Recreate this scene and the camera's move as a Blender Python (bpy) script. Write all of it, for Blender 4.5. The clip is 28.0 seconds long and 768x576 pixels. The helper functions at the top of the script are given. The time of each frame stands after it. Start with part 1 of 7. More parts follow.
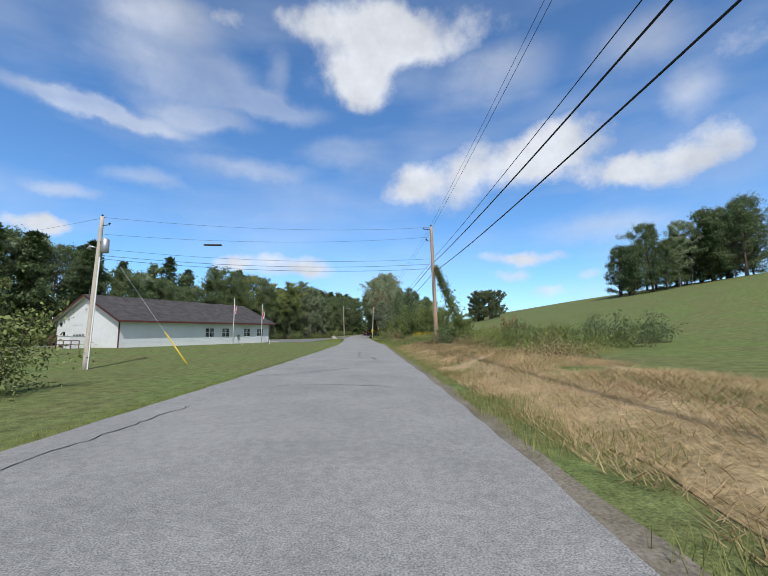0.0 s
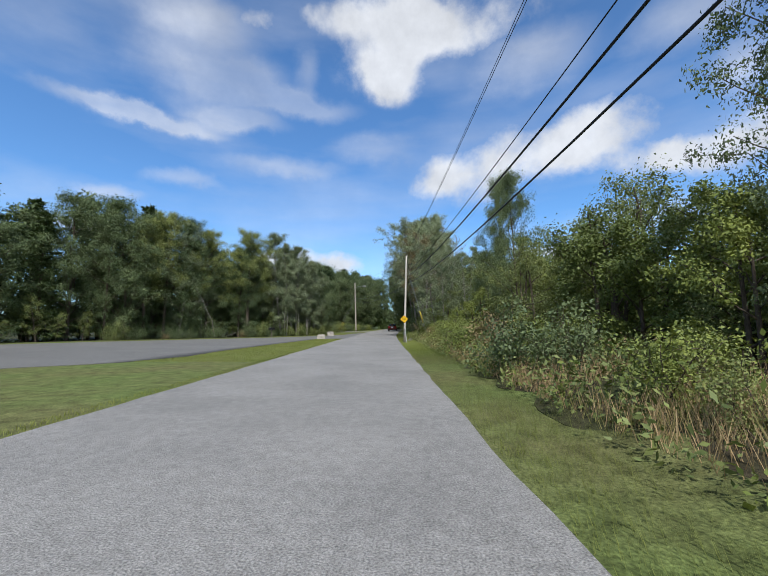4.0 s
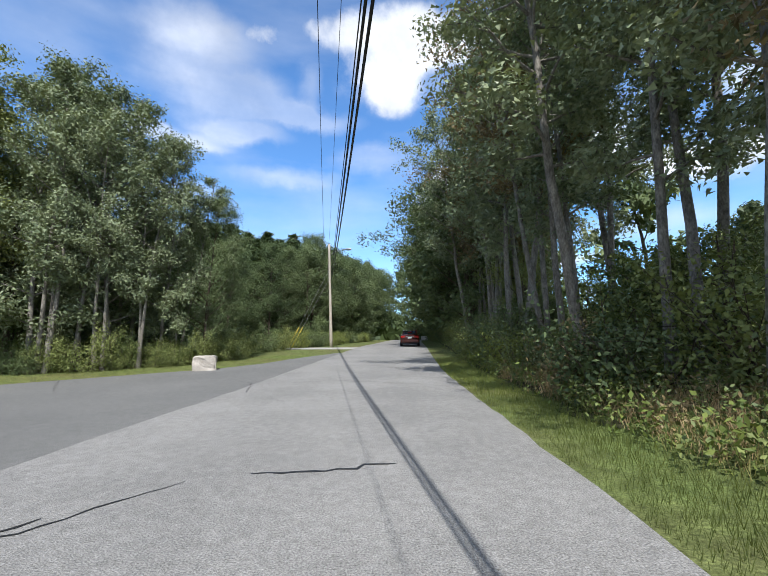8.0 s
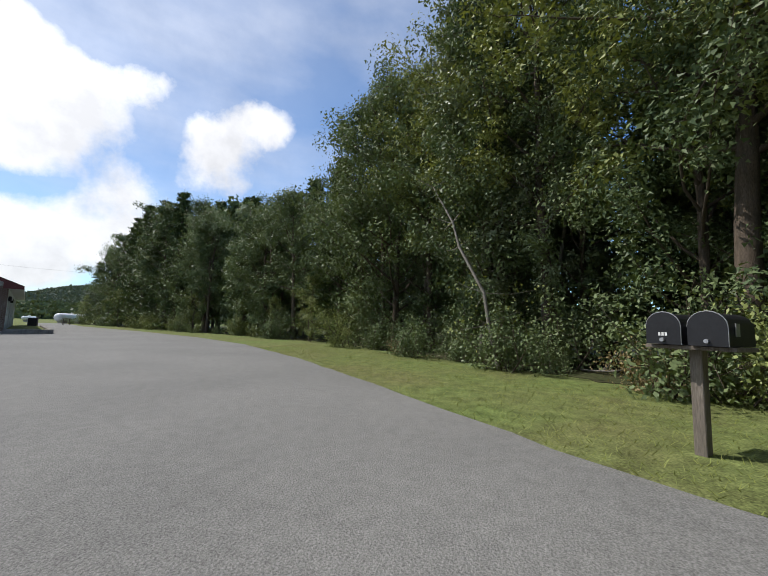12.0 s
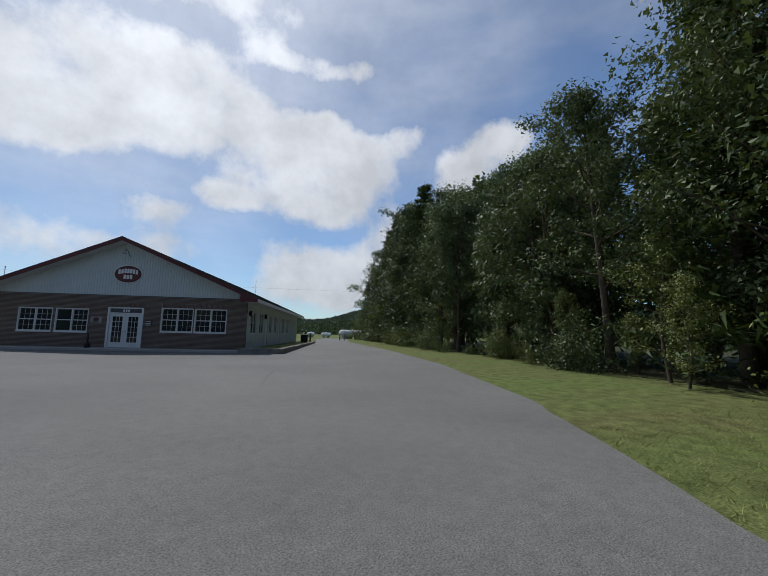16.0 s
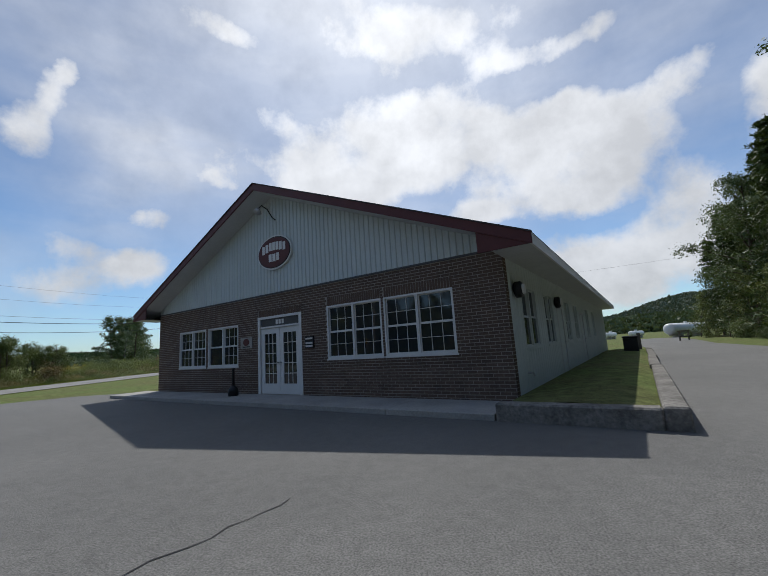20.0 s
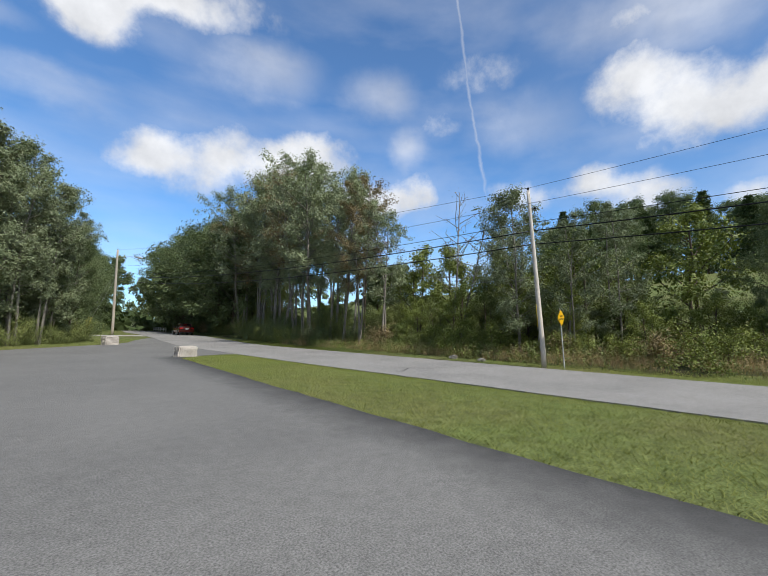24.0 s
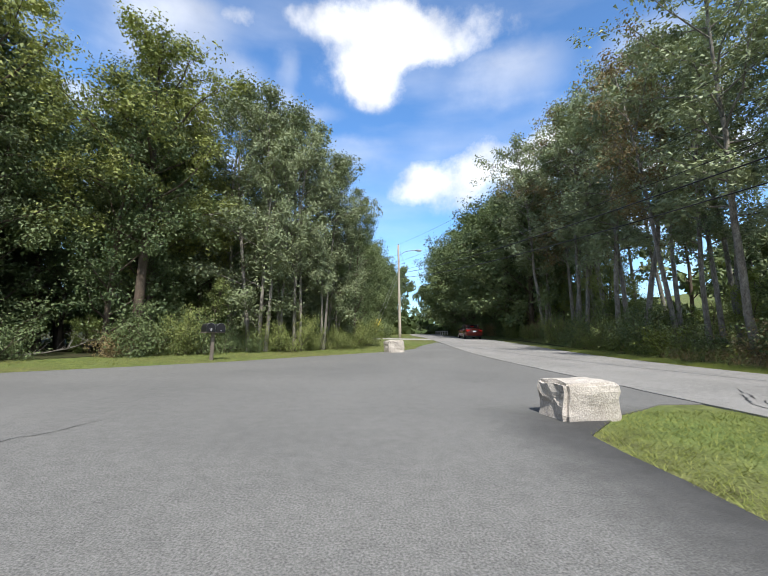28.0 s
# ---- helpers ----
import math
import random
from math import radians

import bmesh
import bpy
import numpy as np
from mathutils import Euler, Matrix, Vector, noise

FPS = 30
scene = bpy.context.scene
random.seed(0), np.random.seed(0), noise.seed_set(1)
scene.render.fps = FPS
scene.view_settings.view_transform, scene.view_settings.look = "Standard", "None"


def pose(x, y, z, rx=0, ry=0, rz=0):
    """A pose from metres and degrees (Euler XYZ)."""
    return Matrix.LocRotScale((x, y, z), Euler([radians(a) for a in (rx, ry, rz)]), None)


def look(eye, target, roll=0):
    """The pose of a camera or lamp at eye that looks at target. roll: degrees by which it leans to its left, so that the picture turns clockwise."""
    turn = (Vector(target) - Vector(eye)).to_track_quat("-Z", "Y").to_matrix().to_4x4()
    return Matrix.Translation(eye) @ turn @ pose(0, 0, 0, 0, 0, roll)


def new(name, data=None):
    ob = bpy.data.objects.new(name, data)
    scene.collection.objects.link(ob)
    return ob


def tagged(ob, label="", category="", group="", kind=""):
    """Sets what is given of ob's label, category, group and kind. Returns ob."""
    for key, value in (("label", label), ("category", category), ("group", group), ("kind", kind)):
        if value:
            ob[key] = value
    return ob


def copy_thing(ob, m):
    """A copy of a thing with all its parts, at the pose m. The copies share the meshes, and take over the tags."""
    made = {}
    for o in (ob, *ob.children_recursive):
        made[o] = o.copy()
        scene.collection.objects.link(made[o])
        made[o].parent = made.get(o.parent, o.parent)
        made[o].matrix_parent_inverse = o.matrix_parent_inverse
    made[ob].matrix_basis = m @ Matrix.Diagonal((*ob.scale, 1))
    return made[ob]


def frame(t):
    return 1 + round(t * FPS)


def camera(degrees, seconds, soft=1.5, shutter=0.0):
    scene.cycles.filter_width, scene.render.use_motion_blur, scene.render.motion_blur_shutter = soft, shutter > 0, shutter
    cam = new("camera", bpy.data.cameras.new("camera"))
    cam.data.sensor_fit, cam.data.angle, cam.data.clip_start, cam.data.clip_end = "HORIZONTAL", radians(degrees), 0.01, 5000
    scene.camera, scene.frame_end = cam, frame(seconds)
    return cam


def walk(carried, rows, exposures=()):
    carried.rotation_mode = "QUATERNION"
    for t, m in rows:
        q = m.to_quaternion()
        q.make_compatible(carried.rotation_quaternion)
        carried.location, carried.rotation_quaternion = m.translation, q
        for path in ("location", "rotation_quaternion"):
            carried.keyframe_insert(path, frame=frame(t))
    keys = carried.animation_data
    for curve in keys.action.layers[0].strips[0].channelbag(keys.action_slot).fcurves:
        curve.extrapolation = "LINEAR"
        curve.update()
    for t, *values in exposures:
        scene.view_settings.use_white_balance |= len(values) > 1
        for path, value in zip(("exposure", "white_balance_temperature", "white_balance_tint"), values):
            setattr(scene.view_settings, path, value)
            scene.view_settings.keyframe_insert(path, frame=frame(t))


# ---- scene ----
# ---- camera ----
cam = camera(92.0, 28.0, 0.75)
PATH = [
    (0, look((-0.02, 0.00, 1.32), (0.02, 9.93, 2.53), -0.6)),
    (0.5, look((-0.09, 7.24, 1.31), (-0.11, 17.17, 2.47), -0.4)),
    (1, look((-0.21, 14.27, 1.32), (-0.32, 24.20, 2.49), -0.3)),
    (1.5, look((-0.28, 20.31, 1.33), (-0.50, 30.24, 2.47), -0.3)),
    (2, look((-0.41, 26.31, 1.34), (-0.77, 36.24, 2.44), -0.3)),
    (2.5, look((-0.63, 32.40, 1.31), (-1.14, 42.33, 2.35), -0.4)),
    (3, look((-0.94, 38.43, 1.24), (-1.61, 48.36, 2.23), -0.5)),
    (3.5, look((-1.21, 44.34, 1.16), (-1.92, 54.26, 2.18), -0.4)),
    (5.5, look((-3.26, 70.87, 1.24), (-4.21, 80.74, 2.55), -0.7)),
    (6, look((-3.49, 76.12, 1.20), (-4.53, 85.97, 2.57), -0.6)),
    (6.5, look((-4.05, 80.62, 1.30), (-5.07, 90.48, 2.67), 0.1)),
    (7, look((-4.48, 84.55, 1.38), (-5.40, 94.41, 2.71), -0.2)),
    (7.5, look((-4.75, 88.38, 1.38), (-5.55, 98.26, 2.71), -0.4)),
    (8, look((-5.05, 91.70, 1.38), (-5.89, 101.57, 2.70), -0.8)),
    (8.5, look((-5.47, 94.26, 1.40), (-6.98, 104.05, 2.76), -1.7)),
    (9, look((-6.16, 96.23, 1.45), (-9.09, 105.68, 2.88), -1.3)),
    (9.5, look((-7.15, 97.82, 1.45), (-12.03, 106.42, 2.94), -0.3)),
    (10, look((-8.60, 98.76, 1.38), (-15.49, 105.83, 2.96), 0.7)),
    (10.5, look((-10.35, 99.97, 1.27), (-19.13, 104.60, 2.50), 1.6)),
    (11, look((-12.53, 100.76, 1.33), (-22.30, 102.49, 2.57), 3.4)),
    (11.5, look((-14.71, 100.62, 1.26), (-24.58, 99.43, 2.35), 2.7)),
    (12, look((-16.59, 99.78, 1.15), (-25.95, 96.43, 2.20), 1.8)),
    (12.5, look((-18.22, 98.62, 1.12), (-27.19, 94.34, 2.16), 1.2)),
    (14.5, look((-22.62, 96.29, 1.26), (-29.64, 89.27, 2.50), 3.1)),
    (15, look((-23.91, 94.62, 1.25), (-30.18, 86.91, 2.39), 1.4)),
    (15.5, look((-25.14, 92.81, 1.25), (-31.00, 84.79, 2.44), 1.3)),
    (16, look((-26.29, 90.95, 1.26), (-31.61, 82.58, 2.48), 1.4)),
    (16.5, look((-27.29, 89.01, 1.26), (-32.09, 80.32, 2.46), 1.6)),
    (17, look((-28.22, 87.00, 1.26), (-32.57, 78.08, 2.46), 1.7)),
    (17.5, look((-28.92, 85.09, 1.27), (-32.84, 75.97, 2.45), 1.8)),
    (18, look((-29.58, 83.16, 1.26), (-33.13, 73.89, 2.43), 1.7)),
    (18.5, look((-30.16, 81.33, 1.22), (-33.41, 71.94, 2.40), 1.1)),
    (19, look((-30.37, 79.53, 1.23), (-32.72, 69.90, 2.51), 0.1)),
    (19.5, look((-30.12, 77.60, 1.20), (-31.10, 67.75, 2.66), -1.6)),
    (20, look((-29.78, 75.74, 1.28), (-28.51, 65.94, 2.83), -3.7)),
    (20.5, look((-29.26, 74.76, 1.40), (-25.69, 65.58, 3.11), -3.5)),
    (21.5, look((-25.80, 71.00, 1.36), (-17.37, 65.83, 2.86), -0.6)),
    (22.5, look((-20.44, 69.56, 1.36), (-10.59, 70.60, 2.73), 1.9)),
    (23, look((-18.61, 70.13, 1.34), (-9.31, 73.58, 2.58), 1.4)),
    (23.5, look((-17.20, 71.09, 1.31), (-9.04, 76.76, 2.44), 1.3)),
    (24, look((-15.69, 73.09, 1.28), (-9.49, 80.86, 2.45), 0.7)),
    (24.5, look((-14.81, 75.41, 1.27), (-10.56, 84.38, 2.46), 0.6)),
    (25, look((-14.53, 77.49, 1.27), (-11.75, 87.02, 2.50), 0.7)),
    (25.5, look((-14.44, 79.92, 1.25), (-12.59, 89.68, 2.46), 0.3)),
    (26, look((-14.47, 82.25, 1.23), (-13.24, 92.10, 2.38), 0.1)),
    (26.5, look((-14.56, 84.07, 1.18), (-13.77, 93.98, 2.31), 0.4)),
    (27, look((-14.58, 85.57, 1.16), (-14.18, 95.49, 2.32), 0.4)),
    (27.5, look((-14.65, 86.48, 1.14), (-14.56, 96.41, 2.31), 0.5)),
    (28, look((-14.56, 87.33, 1.11), (-14.66, 97.25, 2.30), 0.6)),
]
EXPOSURES = [(0, -0.1, 6180, 10), (3, -0.1, 6180, 10), (6, 0.2, 6150, 10), (8, 0.42, 6150, 10), (10, 0.5, 6200, 10), (11, 0.75, 6450, 11), (12, 0.15, 6450, 11), (12.5, 0.05, 6450, 11), (14.5, -0.42, 6200, 10), (17, -0.58, 6150, 10), (20, -0.45, 6300, 10), (22.5, -0.2, 6500, 10), (25, 0.22, 6400, 10), (28, 0.5, 6400, 10)]
walk(cam, PATH, EXPOSURES)

# ---- sky, sun ----
SUN_ANGLE, SUN_HEIGHT = radians(-84), radians(54)
SUN_WAY = Vector((math.cos(SUN_ANGLE) * math.cos(SUN_HEIGHT), math.sin(SUN_ANGLE) * math.cos(SUN_HEIGHT), math.sin(SUN_HEIGHT)))
sun = new("sun", bpy.data.lights.new("sun", "SUN"))
sun.data.energy, sun.data.angle, sun.data.color = 4.4, radians(0.55), (1.0, 0.965, 0.91)
sun.matrix_world = look(SUN_WAY * 400, (0, 0, 0))

# bearing, height, half width, half height in degrees, thickness of each cloud
CLOUDS_NORTH = [(93.8, 39.6, 8.2, 5.1, 1), (88.1, 41.1, 5.7, 3.1, 1), (93.0, 35.8, 4.8, 2.9, 1), (77.6, 40.8, 8.5, 2.8, 0.55), (82.4, 38.7, 4.8, 2.1, 0.5), (62.5, 25.1, 5.1, 3.8, 1), (66.4, 24.1, 5.2, 3.7, 0.8), (52.1, 20.1, 4.0, 2.3, 1), (57.1, 20.3, 3.7, 1.8, 1), (80.7, 21.9, 6.8, 3.8, 0.8), (86.0, 22.9, 4.7, 2.8, 0.65), (74.6, 24.7, 5.8, 3.0, 0.75), (114.9, 40.5, 4.2, 1.4, 0.5), (124.9, 45.4, 6.8, 1.7, 0.6), (102.5, 42.0, 6.0, 2.2, 0.6)]
CLOUDS_LOW = [(105.9, 10.5, 6.5, 1.6, 0.8), (112.2, 10.5, 2.7, 1.3, 0.7), (100.0, 9.9, 4.5, 1.5, 0.5), (134.5, 12.9, 2.5, 1.2, 0.9), (132.3, 12.5, 1.8, 1.0, 0.8), (67.1, 10.6, 3.8, 1.2, 0.8), (71.7, 10.8, 3.4, 1.1, 0.5), (60.5, 7.4, 1.7, 0.9, 0.6), (70.8, 8.1, 2.7, 1.1, 0.7), (65.5, 5.4, 3.7, 1.0, 0.6), (46.4, 21.7, 3.5, 2.7, 0.8), (43.0, 30.5, 4.0, 2.0, 0.4), (36.0, 36.0, 6.0, 2.5, 0.4), (179.1, 34.5, 6.6, 2.6, 0.9)]
CLOUDS_EAST = [(14.1, 30.5, 6.8, 3.5, 1), (7.8, 25.7, 9.0, 3.3, 1), (-2.4, 27.2, 6.2, 3.7, 1), (-6.6, 31.8, 2.9, 4.0, 0.9), (-9.7, 31.1, 1.8, 1.3, 0.7), (15.8, 37.7, 4.2, 2.0, 0.45), (8.6, 38.4, 2.8, 2.4, 0.6), (21.0, 20.3, 3.9, 2.2, 0.9), (15.5, 17.5, 4.6, 2.9, 0.8), (31.0, 19.1, 4.5, 2.4, 0.6), (5.7, 15.8, 2.9, 1.8, 0.8), (-21.7, 19.4, 2.2, 1.8, 0.9), (-17.2, 15.4, 7.0, 2.7, 0.8), (-22.9, 12.2, 3.7, 2.2, 0.8), (-19.2, 8.0, 5.5, 3.0, 0.8), (-24.1, 27.8, 1.7, 1.9, 0.5), (-26.4, 25.4, 1.5, 1.9, 0.6), (-2.2, 20.1, 2.0, 1.2, 0.5)]
CLOUDS_SOUTH_EAST = [(-37.1, 26.3, 2.7, 3.2, 1), (-39.5, 30.7, 1.8, 2.5, 0.9), (-40.7, 33.1, 1.2, 1.4, 0.7), (-49.3, 18.2, 2.8, 1.5, 0.9), (-41.4, 14.8, 2.7, 1.7, 0.6), (-43.4, 11.5, 6.6, 2.7, 0.75), (-48.4, 12.5, 3.8, 2.5, 0.8), (-39.6, 8.4, 5.0, 2.2, 0.6), (-57.7, 27.5, 4.7, 3.2, 0.6), (-58.4, 24.4, 4.0, 2.0, 0.7), (-69.3, 27.9, 6.9, 3.9, 0.9), (-66.4, 33.4, 4.6, 2.4, 0.7), (-82.7, 44.4, 10.2, 4.5, 0.9), (-54.8, 42.5, 8.2, 1.9, 0.6), (-62.0, 41.8, 4.5, 2.0, 0.6), (-62.1, 12.2, 4.8, 2.8, 0.8), (-73.0, 10.0, 9.0, 3.5, 0.8)]
CLOUDS_SOUTH = [(-75.6, 22.1, 8.0, 3.8, 1), (-82.4, 32.4, 9.8, 5.1, 1), (-93.0, 27.8, 9.2, 4.6, 1), (-94.0, 33.0, 7.8, 3.7, 1), (-80.2, 24.4, 11.0, 4.2, 1), (-105.0, 28.8, 8.8, 4.0, 1), (-112.9, 27.9, 7.0, 3.9, 1), (-124.9, 28.5, 3.8, 2.4, 1), (-118.9, 24.1, 6.6, 4.0, 1), (-107.3, 21.3, 11.7, 4.3, 1), (-112.7, 18.2, 6.8, 2.2, 0.9), (-90.5, 15.5, 5.0, 1.9, 0.9), (-98.7, 18.3, 4.7, 1.8, 0.9), (-103.3, 37.4, 4.9, 2.0, 0.9), (-113.1, 36.8, 6.8, 1.5, 0.9), (-96.6, 42.0, 14.5, 3.6, 0.8)]
CLOUDS_SOUTH_WEST = [(-108.8, 10.2, 6.1, 3.4, 1), (-117.0, 9.3, 8.0, 3.6, 1), (-124.2, 14.6, 4.8, 4.1, 1), (-112.5, 5.6, 9.5, 2.7, 1), (-88.0, 10.5, 8.0, 3.0, 0.85), (-86.0, 5.5, 7.0, 2.7, 0.8), (-137.7, 26.6, 5.8, 3.3, 1), (-142.3, 28.3, 3.8, 2.6, 1), (-133.1, 24.0, 4.0, 2.8, 0.9), (-135.0, 20.0, 5.0, 3.0, 0.9), (-128.0, 9.0, 7.0, 3.0, 0.9), (-122.0, 34.4, 3.0, 1.4, 0.5)]
# thin drawn-out streaks of ice cloud
WISPS = [(135.1, 26.5, 5.3, 0.9, 0.5), (130.4, 26.8, 5.5, 0.9, 0.6), (124.4, 26.8, 6.2, 1.0, 0.8), (117.0, 28.7, 7.0, 1.1, 0.75), (107.2, 31.7, 8.0, 1.4, 0.8), (121.2, 33.4, 9.3, 3.6, 0.55), (115.2, 32.5, 7.5, 2.5, 0.45), (131.7, 17.2, 3.2, 0.9, 0.6), (123.4, 19.8, 4.5, 1.0, 0.5), (109.1, 23.6, 8.7, 1.1, 0.4), (106.5, 35.5, 1.9, 2.4, 0.4), (70.5, 34.9, 8.4, 2.9, 0.55), (52.8, 34.0, 6.0, 2.5, 0.5), (123.4, 38.7, 7.5, 2.4, 0.5), (47.5, 27.4, 3.0, 2.2, 0.5), (96.1, 26.5, 6.6, 1.7, 0.35), (58.0, 13.5, 8.0, 1.6, 0.4), (30.0, 29.0, 8.0, 3.0, 0.4), (-18.0, 34.0, 13.0, 6.0, 0.55)]
HAZE = [(-15.0, 9.0, 22.0, 6.0, 0.6), (5.0, 38.0, 20.0, 5.0, 0.4), (40.0, 8.0, 20.0, 4.0, 0.3), (-50.0, 25.0, 12.0, 10.0, 0.35)]


def make_world():
    world = bpy.data.worlds.new("sky")
    scene.world = world
    world.use_nodes = True
    nt = world.node_tree
    nt.nodes.clear()
    N, L = nt.nodes.new, nt.links.new

    def math_node(op, a, b=None, clamp=False):
        n = N("ShaderNodeMath")
        n.operation, n.use_clamp = op, clamp
        for i, v in enumerate((a, b)):
            if v is None:
                continue
            if isinstance(v, (int, float)):
                n.inputs[i].default_value = v
            else:
                L(v, n.inputs[i])
        return n.outputs[0]

    sky = N("ShaderNodeTexSky")
    sky.sky_type, sky.sun_disc = "NISHITA", False
    sky.sun_elevation, sky.sun_rotation = SUN_HEIGHT, radians(90) - SUN_ANGLE
    sky.altitude, sky.air_density, sky.dust_density, sky.ozone_density = 200, 1.0, 0.6, 2.0
    co = N("ShaderNodeTexCoord")
    sep = N("ShaderNodeSeparateXYZ")
    L(co.outputs["Generated"], sep.inputs[0])
    ang = math_node("ARCTAN2", sep.outputs[1], sep.outputs[0])
    el = math_node("ARCSINE", sep.outputs[2])
    comb = N("ShaderNodeCombineXYZ")
    L(math_node("MULTIPLY", ang, 57.2958), comb.inputs[0])
    L(math_node("MULTIPLY", el, 57.2958), comb.inputs[1])
    # billows
    warp = N("ShaderNodeTexNoise")
    warp.inputs["Scale"].default_value, warp.inputs["Detail"].default_value, warp.inputs["Roughness"].default_value = 7.0, 6.0, 0.6
    L(co.outputs["Generated"], warp.inputs["Vector"])
    w2 = N("ShaderNodeVectorMath")
    w2.operation = "MULTIPLY_ADD"
    L(warp.outputs["Color"], w2.inputs[0])
    w2.inputs[1].default_value = (6, 5, 0)
    w2.inputs[2].default_value = (-3, -2.5, 0)
    place = N("ShaderNodeVectorMath")
    L(comb.outputs[0], place.inputs[0])
    L(w2.outputs[0], place.inputs[1])

    def thickness(clouds, grow_w, grow_h):
        """How thick many rounded clouds are together in each direction."""
        total = 0.0
        # clouds near the west go on past the turn of the compass
        for a, e, w, h, s in clouds + [(a - math.copysign(360, a), e, w, h, s) for a, e, w, h, s in clouds if abs(a) > 158]:
            d = N("ShaderNodeVectorMath")
            d.operation = "SUBTRACT"
            L(place.outputs[0], d.inputs[0])
            d.inputs[1].default_value = (a, e, 0)
            m = N("ShaderNodeVectorMath")
            m.operation = "MULTIPLY"
            L(d.outputs[0], m.inputs[0])
            m.inputs[1].default_value = (1 / (w * grow_w), 1 / (h * grow_h), 0)
            ln = N("ShaderNodeVectorMath")
            ln.operation = "LENGTH"
            L(m.outputs[0], ln.inputs[0])
            near_middle = math_node("SUBTRACT", 1.0, math_node("MULTIPLY", ln.outputs["Value"], ln.outputs["Value"]), True)
            blob = math_node("MULTIPLY", math_node("MULTIPLY", near_middle, near_middle), s)
            total = blob if total == 0.0 else math_node("ADD", total, blob)
        return total

    total = thickness(CLOUDS_NORTH + CLOUDS_LOW + CLOUDS_EAST + CLOUDS_SOUTH_EAST + CLOUDS_SOUTH + CLOUDS_SOUTH_WEST, 1.55, 1.6)
    streak = math_node("MINIMUM", thickness(WISPS + HAZE, 1.4, 1.7), 0.55)
    fine = N("ShaderNodeTexNoise")
    fine.inputs["Scale"].default_value, fine.inputs["Detail"].default_value, fine.inputs["Roughness"].default_value = 11.0, 9.0, 0.62
    L(co.outputs["Generated"], fine.inputs["Vector"])
    rag = math_node("MULTIPLY", math_node("SUBTRACT", fine.outputs["Fac"], 0.5), 1.9)
    rag = math_node("MULTIPLY", rag, math_node("MULTIPLY", total, 3.5, True))
    dense = math_node("ADD", math_node("MINIMUM", math_node("MULTIPLY", total, 1.25), 1.45), rag)
    body = N("ShaderNodeMapRange")
    body.interpolation_type = "SMOOTHSTEP"
    body.inputs["From Min"].default_value, body.inputs["To Max"].default_value, body.inputs["From Max"].default_value = 0.03, 0.93, 1.34
    L(dense, body.inputs["Value"])
    # thin high veil, milkier towards the sun
    near = N("ShaderNodeVectorMath")
    near.operation = "DOT_PRODUCT"
    L(co.outputs["Generated"], near.inputs[0])
    near.inputs[1].default_value = SUN_WAY
    toward = math_node("MAXIMUM", near.outputs["Value"], 0.0)
    glow = math_node("POWER", toward, 4.0)
    veil = N("ShaderNodeTexNoise")
    veil.inputs["Scale"].default_value, veil.inputs["Detail"].default_value = 2.2, 8.0
    stretch = N("ShaderNodeMapping")
    stretch.inputs["Scale"].default_value = (1.0, 1.6, 4.0)
    L(co.outputs["Generated"], stretch.inputs["Vector"])
    L(stretch.outputs[0], veil.inputs["Vector"])
    thin = N("ShaderNodeMapRange")
    thin.inputs["From Min"].default_value, thin.inputs["From Max"].default_value = 0.42, 0.8
    thin.inputs["To Max"].default_value = 0.3
    L(veil.outputs["Fac"], thin.inputs["Value"])
    # an old vapour trail
    el_deg, ang_deg = math_node("MULTIPLY", el, 57.2958), math_node("MULTIPLY", ang, 57.2958)
    line = math_node("ADD", 32.2, math_node("MULTIPLY", el_deg, 0.167))
    ripple = math_node("MULTIPLY", math_node("SUBTRACT", warp.outputs["Fac"], 0.5), 2.4)
    side = math_node("ABSOLUTE", math_node("ADD", math_node("SUBTRACT", ang_deg, line), ripple))
    trail = math_node("MULTIPLY", math_node("SUBTRACT", 1.0, math_node("MULTIPLY", side, 2.6), True), math_node("MULTIPLY", math_node("SUBTRACT", el_deg, 15.0), 0.1, True))
    trail = math_node("MULTIPLY", math_node("MULTIPLY", trail, fine.outputs["Fac"]), 0.62)
    combed = math_node("MULTIPLY", streak, math_node("ADD", 0.25, math_node("MULTIPLY", veil.outputs["Fac"], 1.5)))
    milk = math_node("ADD", math_node("ADD", thin.outputs[0], math_node("MULTIPLY", combed, 0.8)), math_node("MULTIPLY", glow, 0.5))
    fac = math_node("MAXIMUM", math_node("MAXIMUM", body.outputs[0], trail), milk, True)
    # clouds glow more towards the sun, and their thick middles are greyer
    grey = N("ShaderNodeMapRange")
    grey.inputs["From Min"].default_value, grey.inputs["From Max"].default_value = 0.36, 0.66
    grey.inputs["To Min"].default_value, grey.inputs["To Max"].default_value = CLOUD_LIGHT * 1.05, CLOUD_LIGHT * 0.78
    L(warp.outputs["Fac"], grey.inputs["Value"])
    bright = math_node("MULTIPLY", grey.outputs[0], math_node("ADD", 1.0, math_node("MULTIPLY", glow, 0.7)))
    white = N("ShaderNodeMixRGB")
    white.blend_type = "MULTIPLY"
    white.inputs[0].default_value = 1.0
    white.inputs[1].default_value = (0.985, 0.99, 1.0, 1)
    L(bright, white.inputs[2])
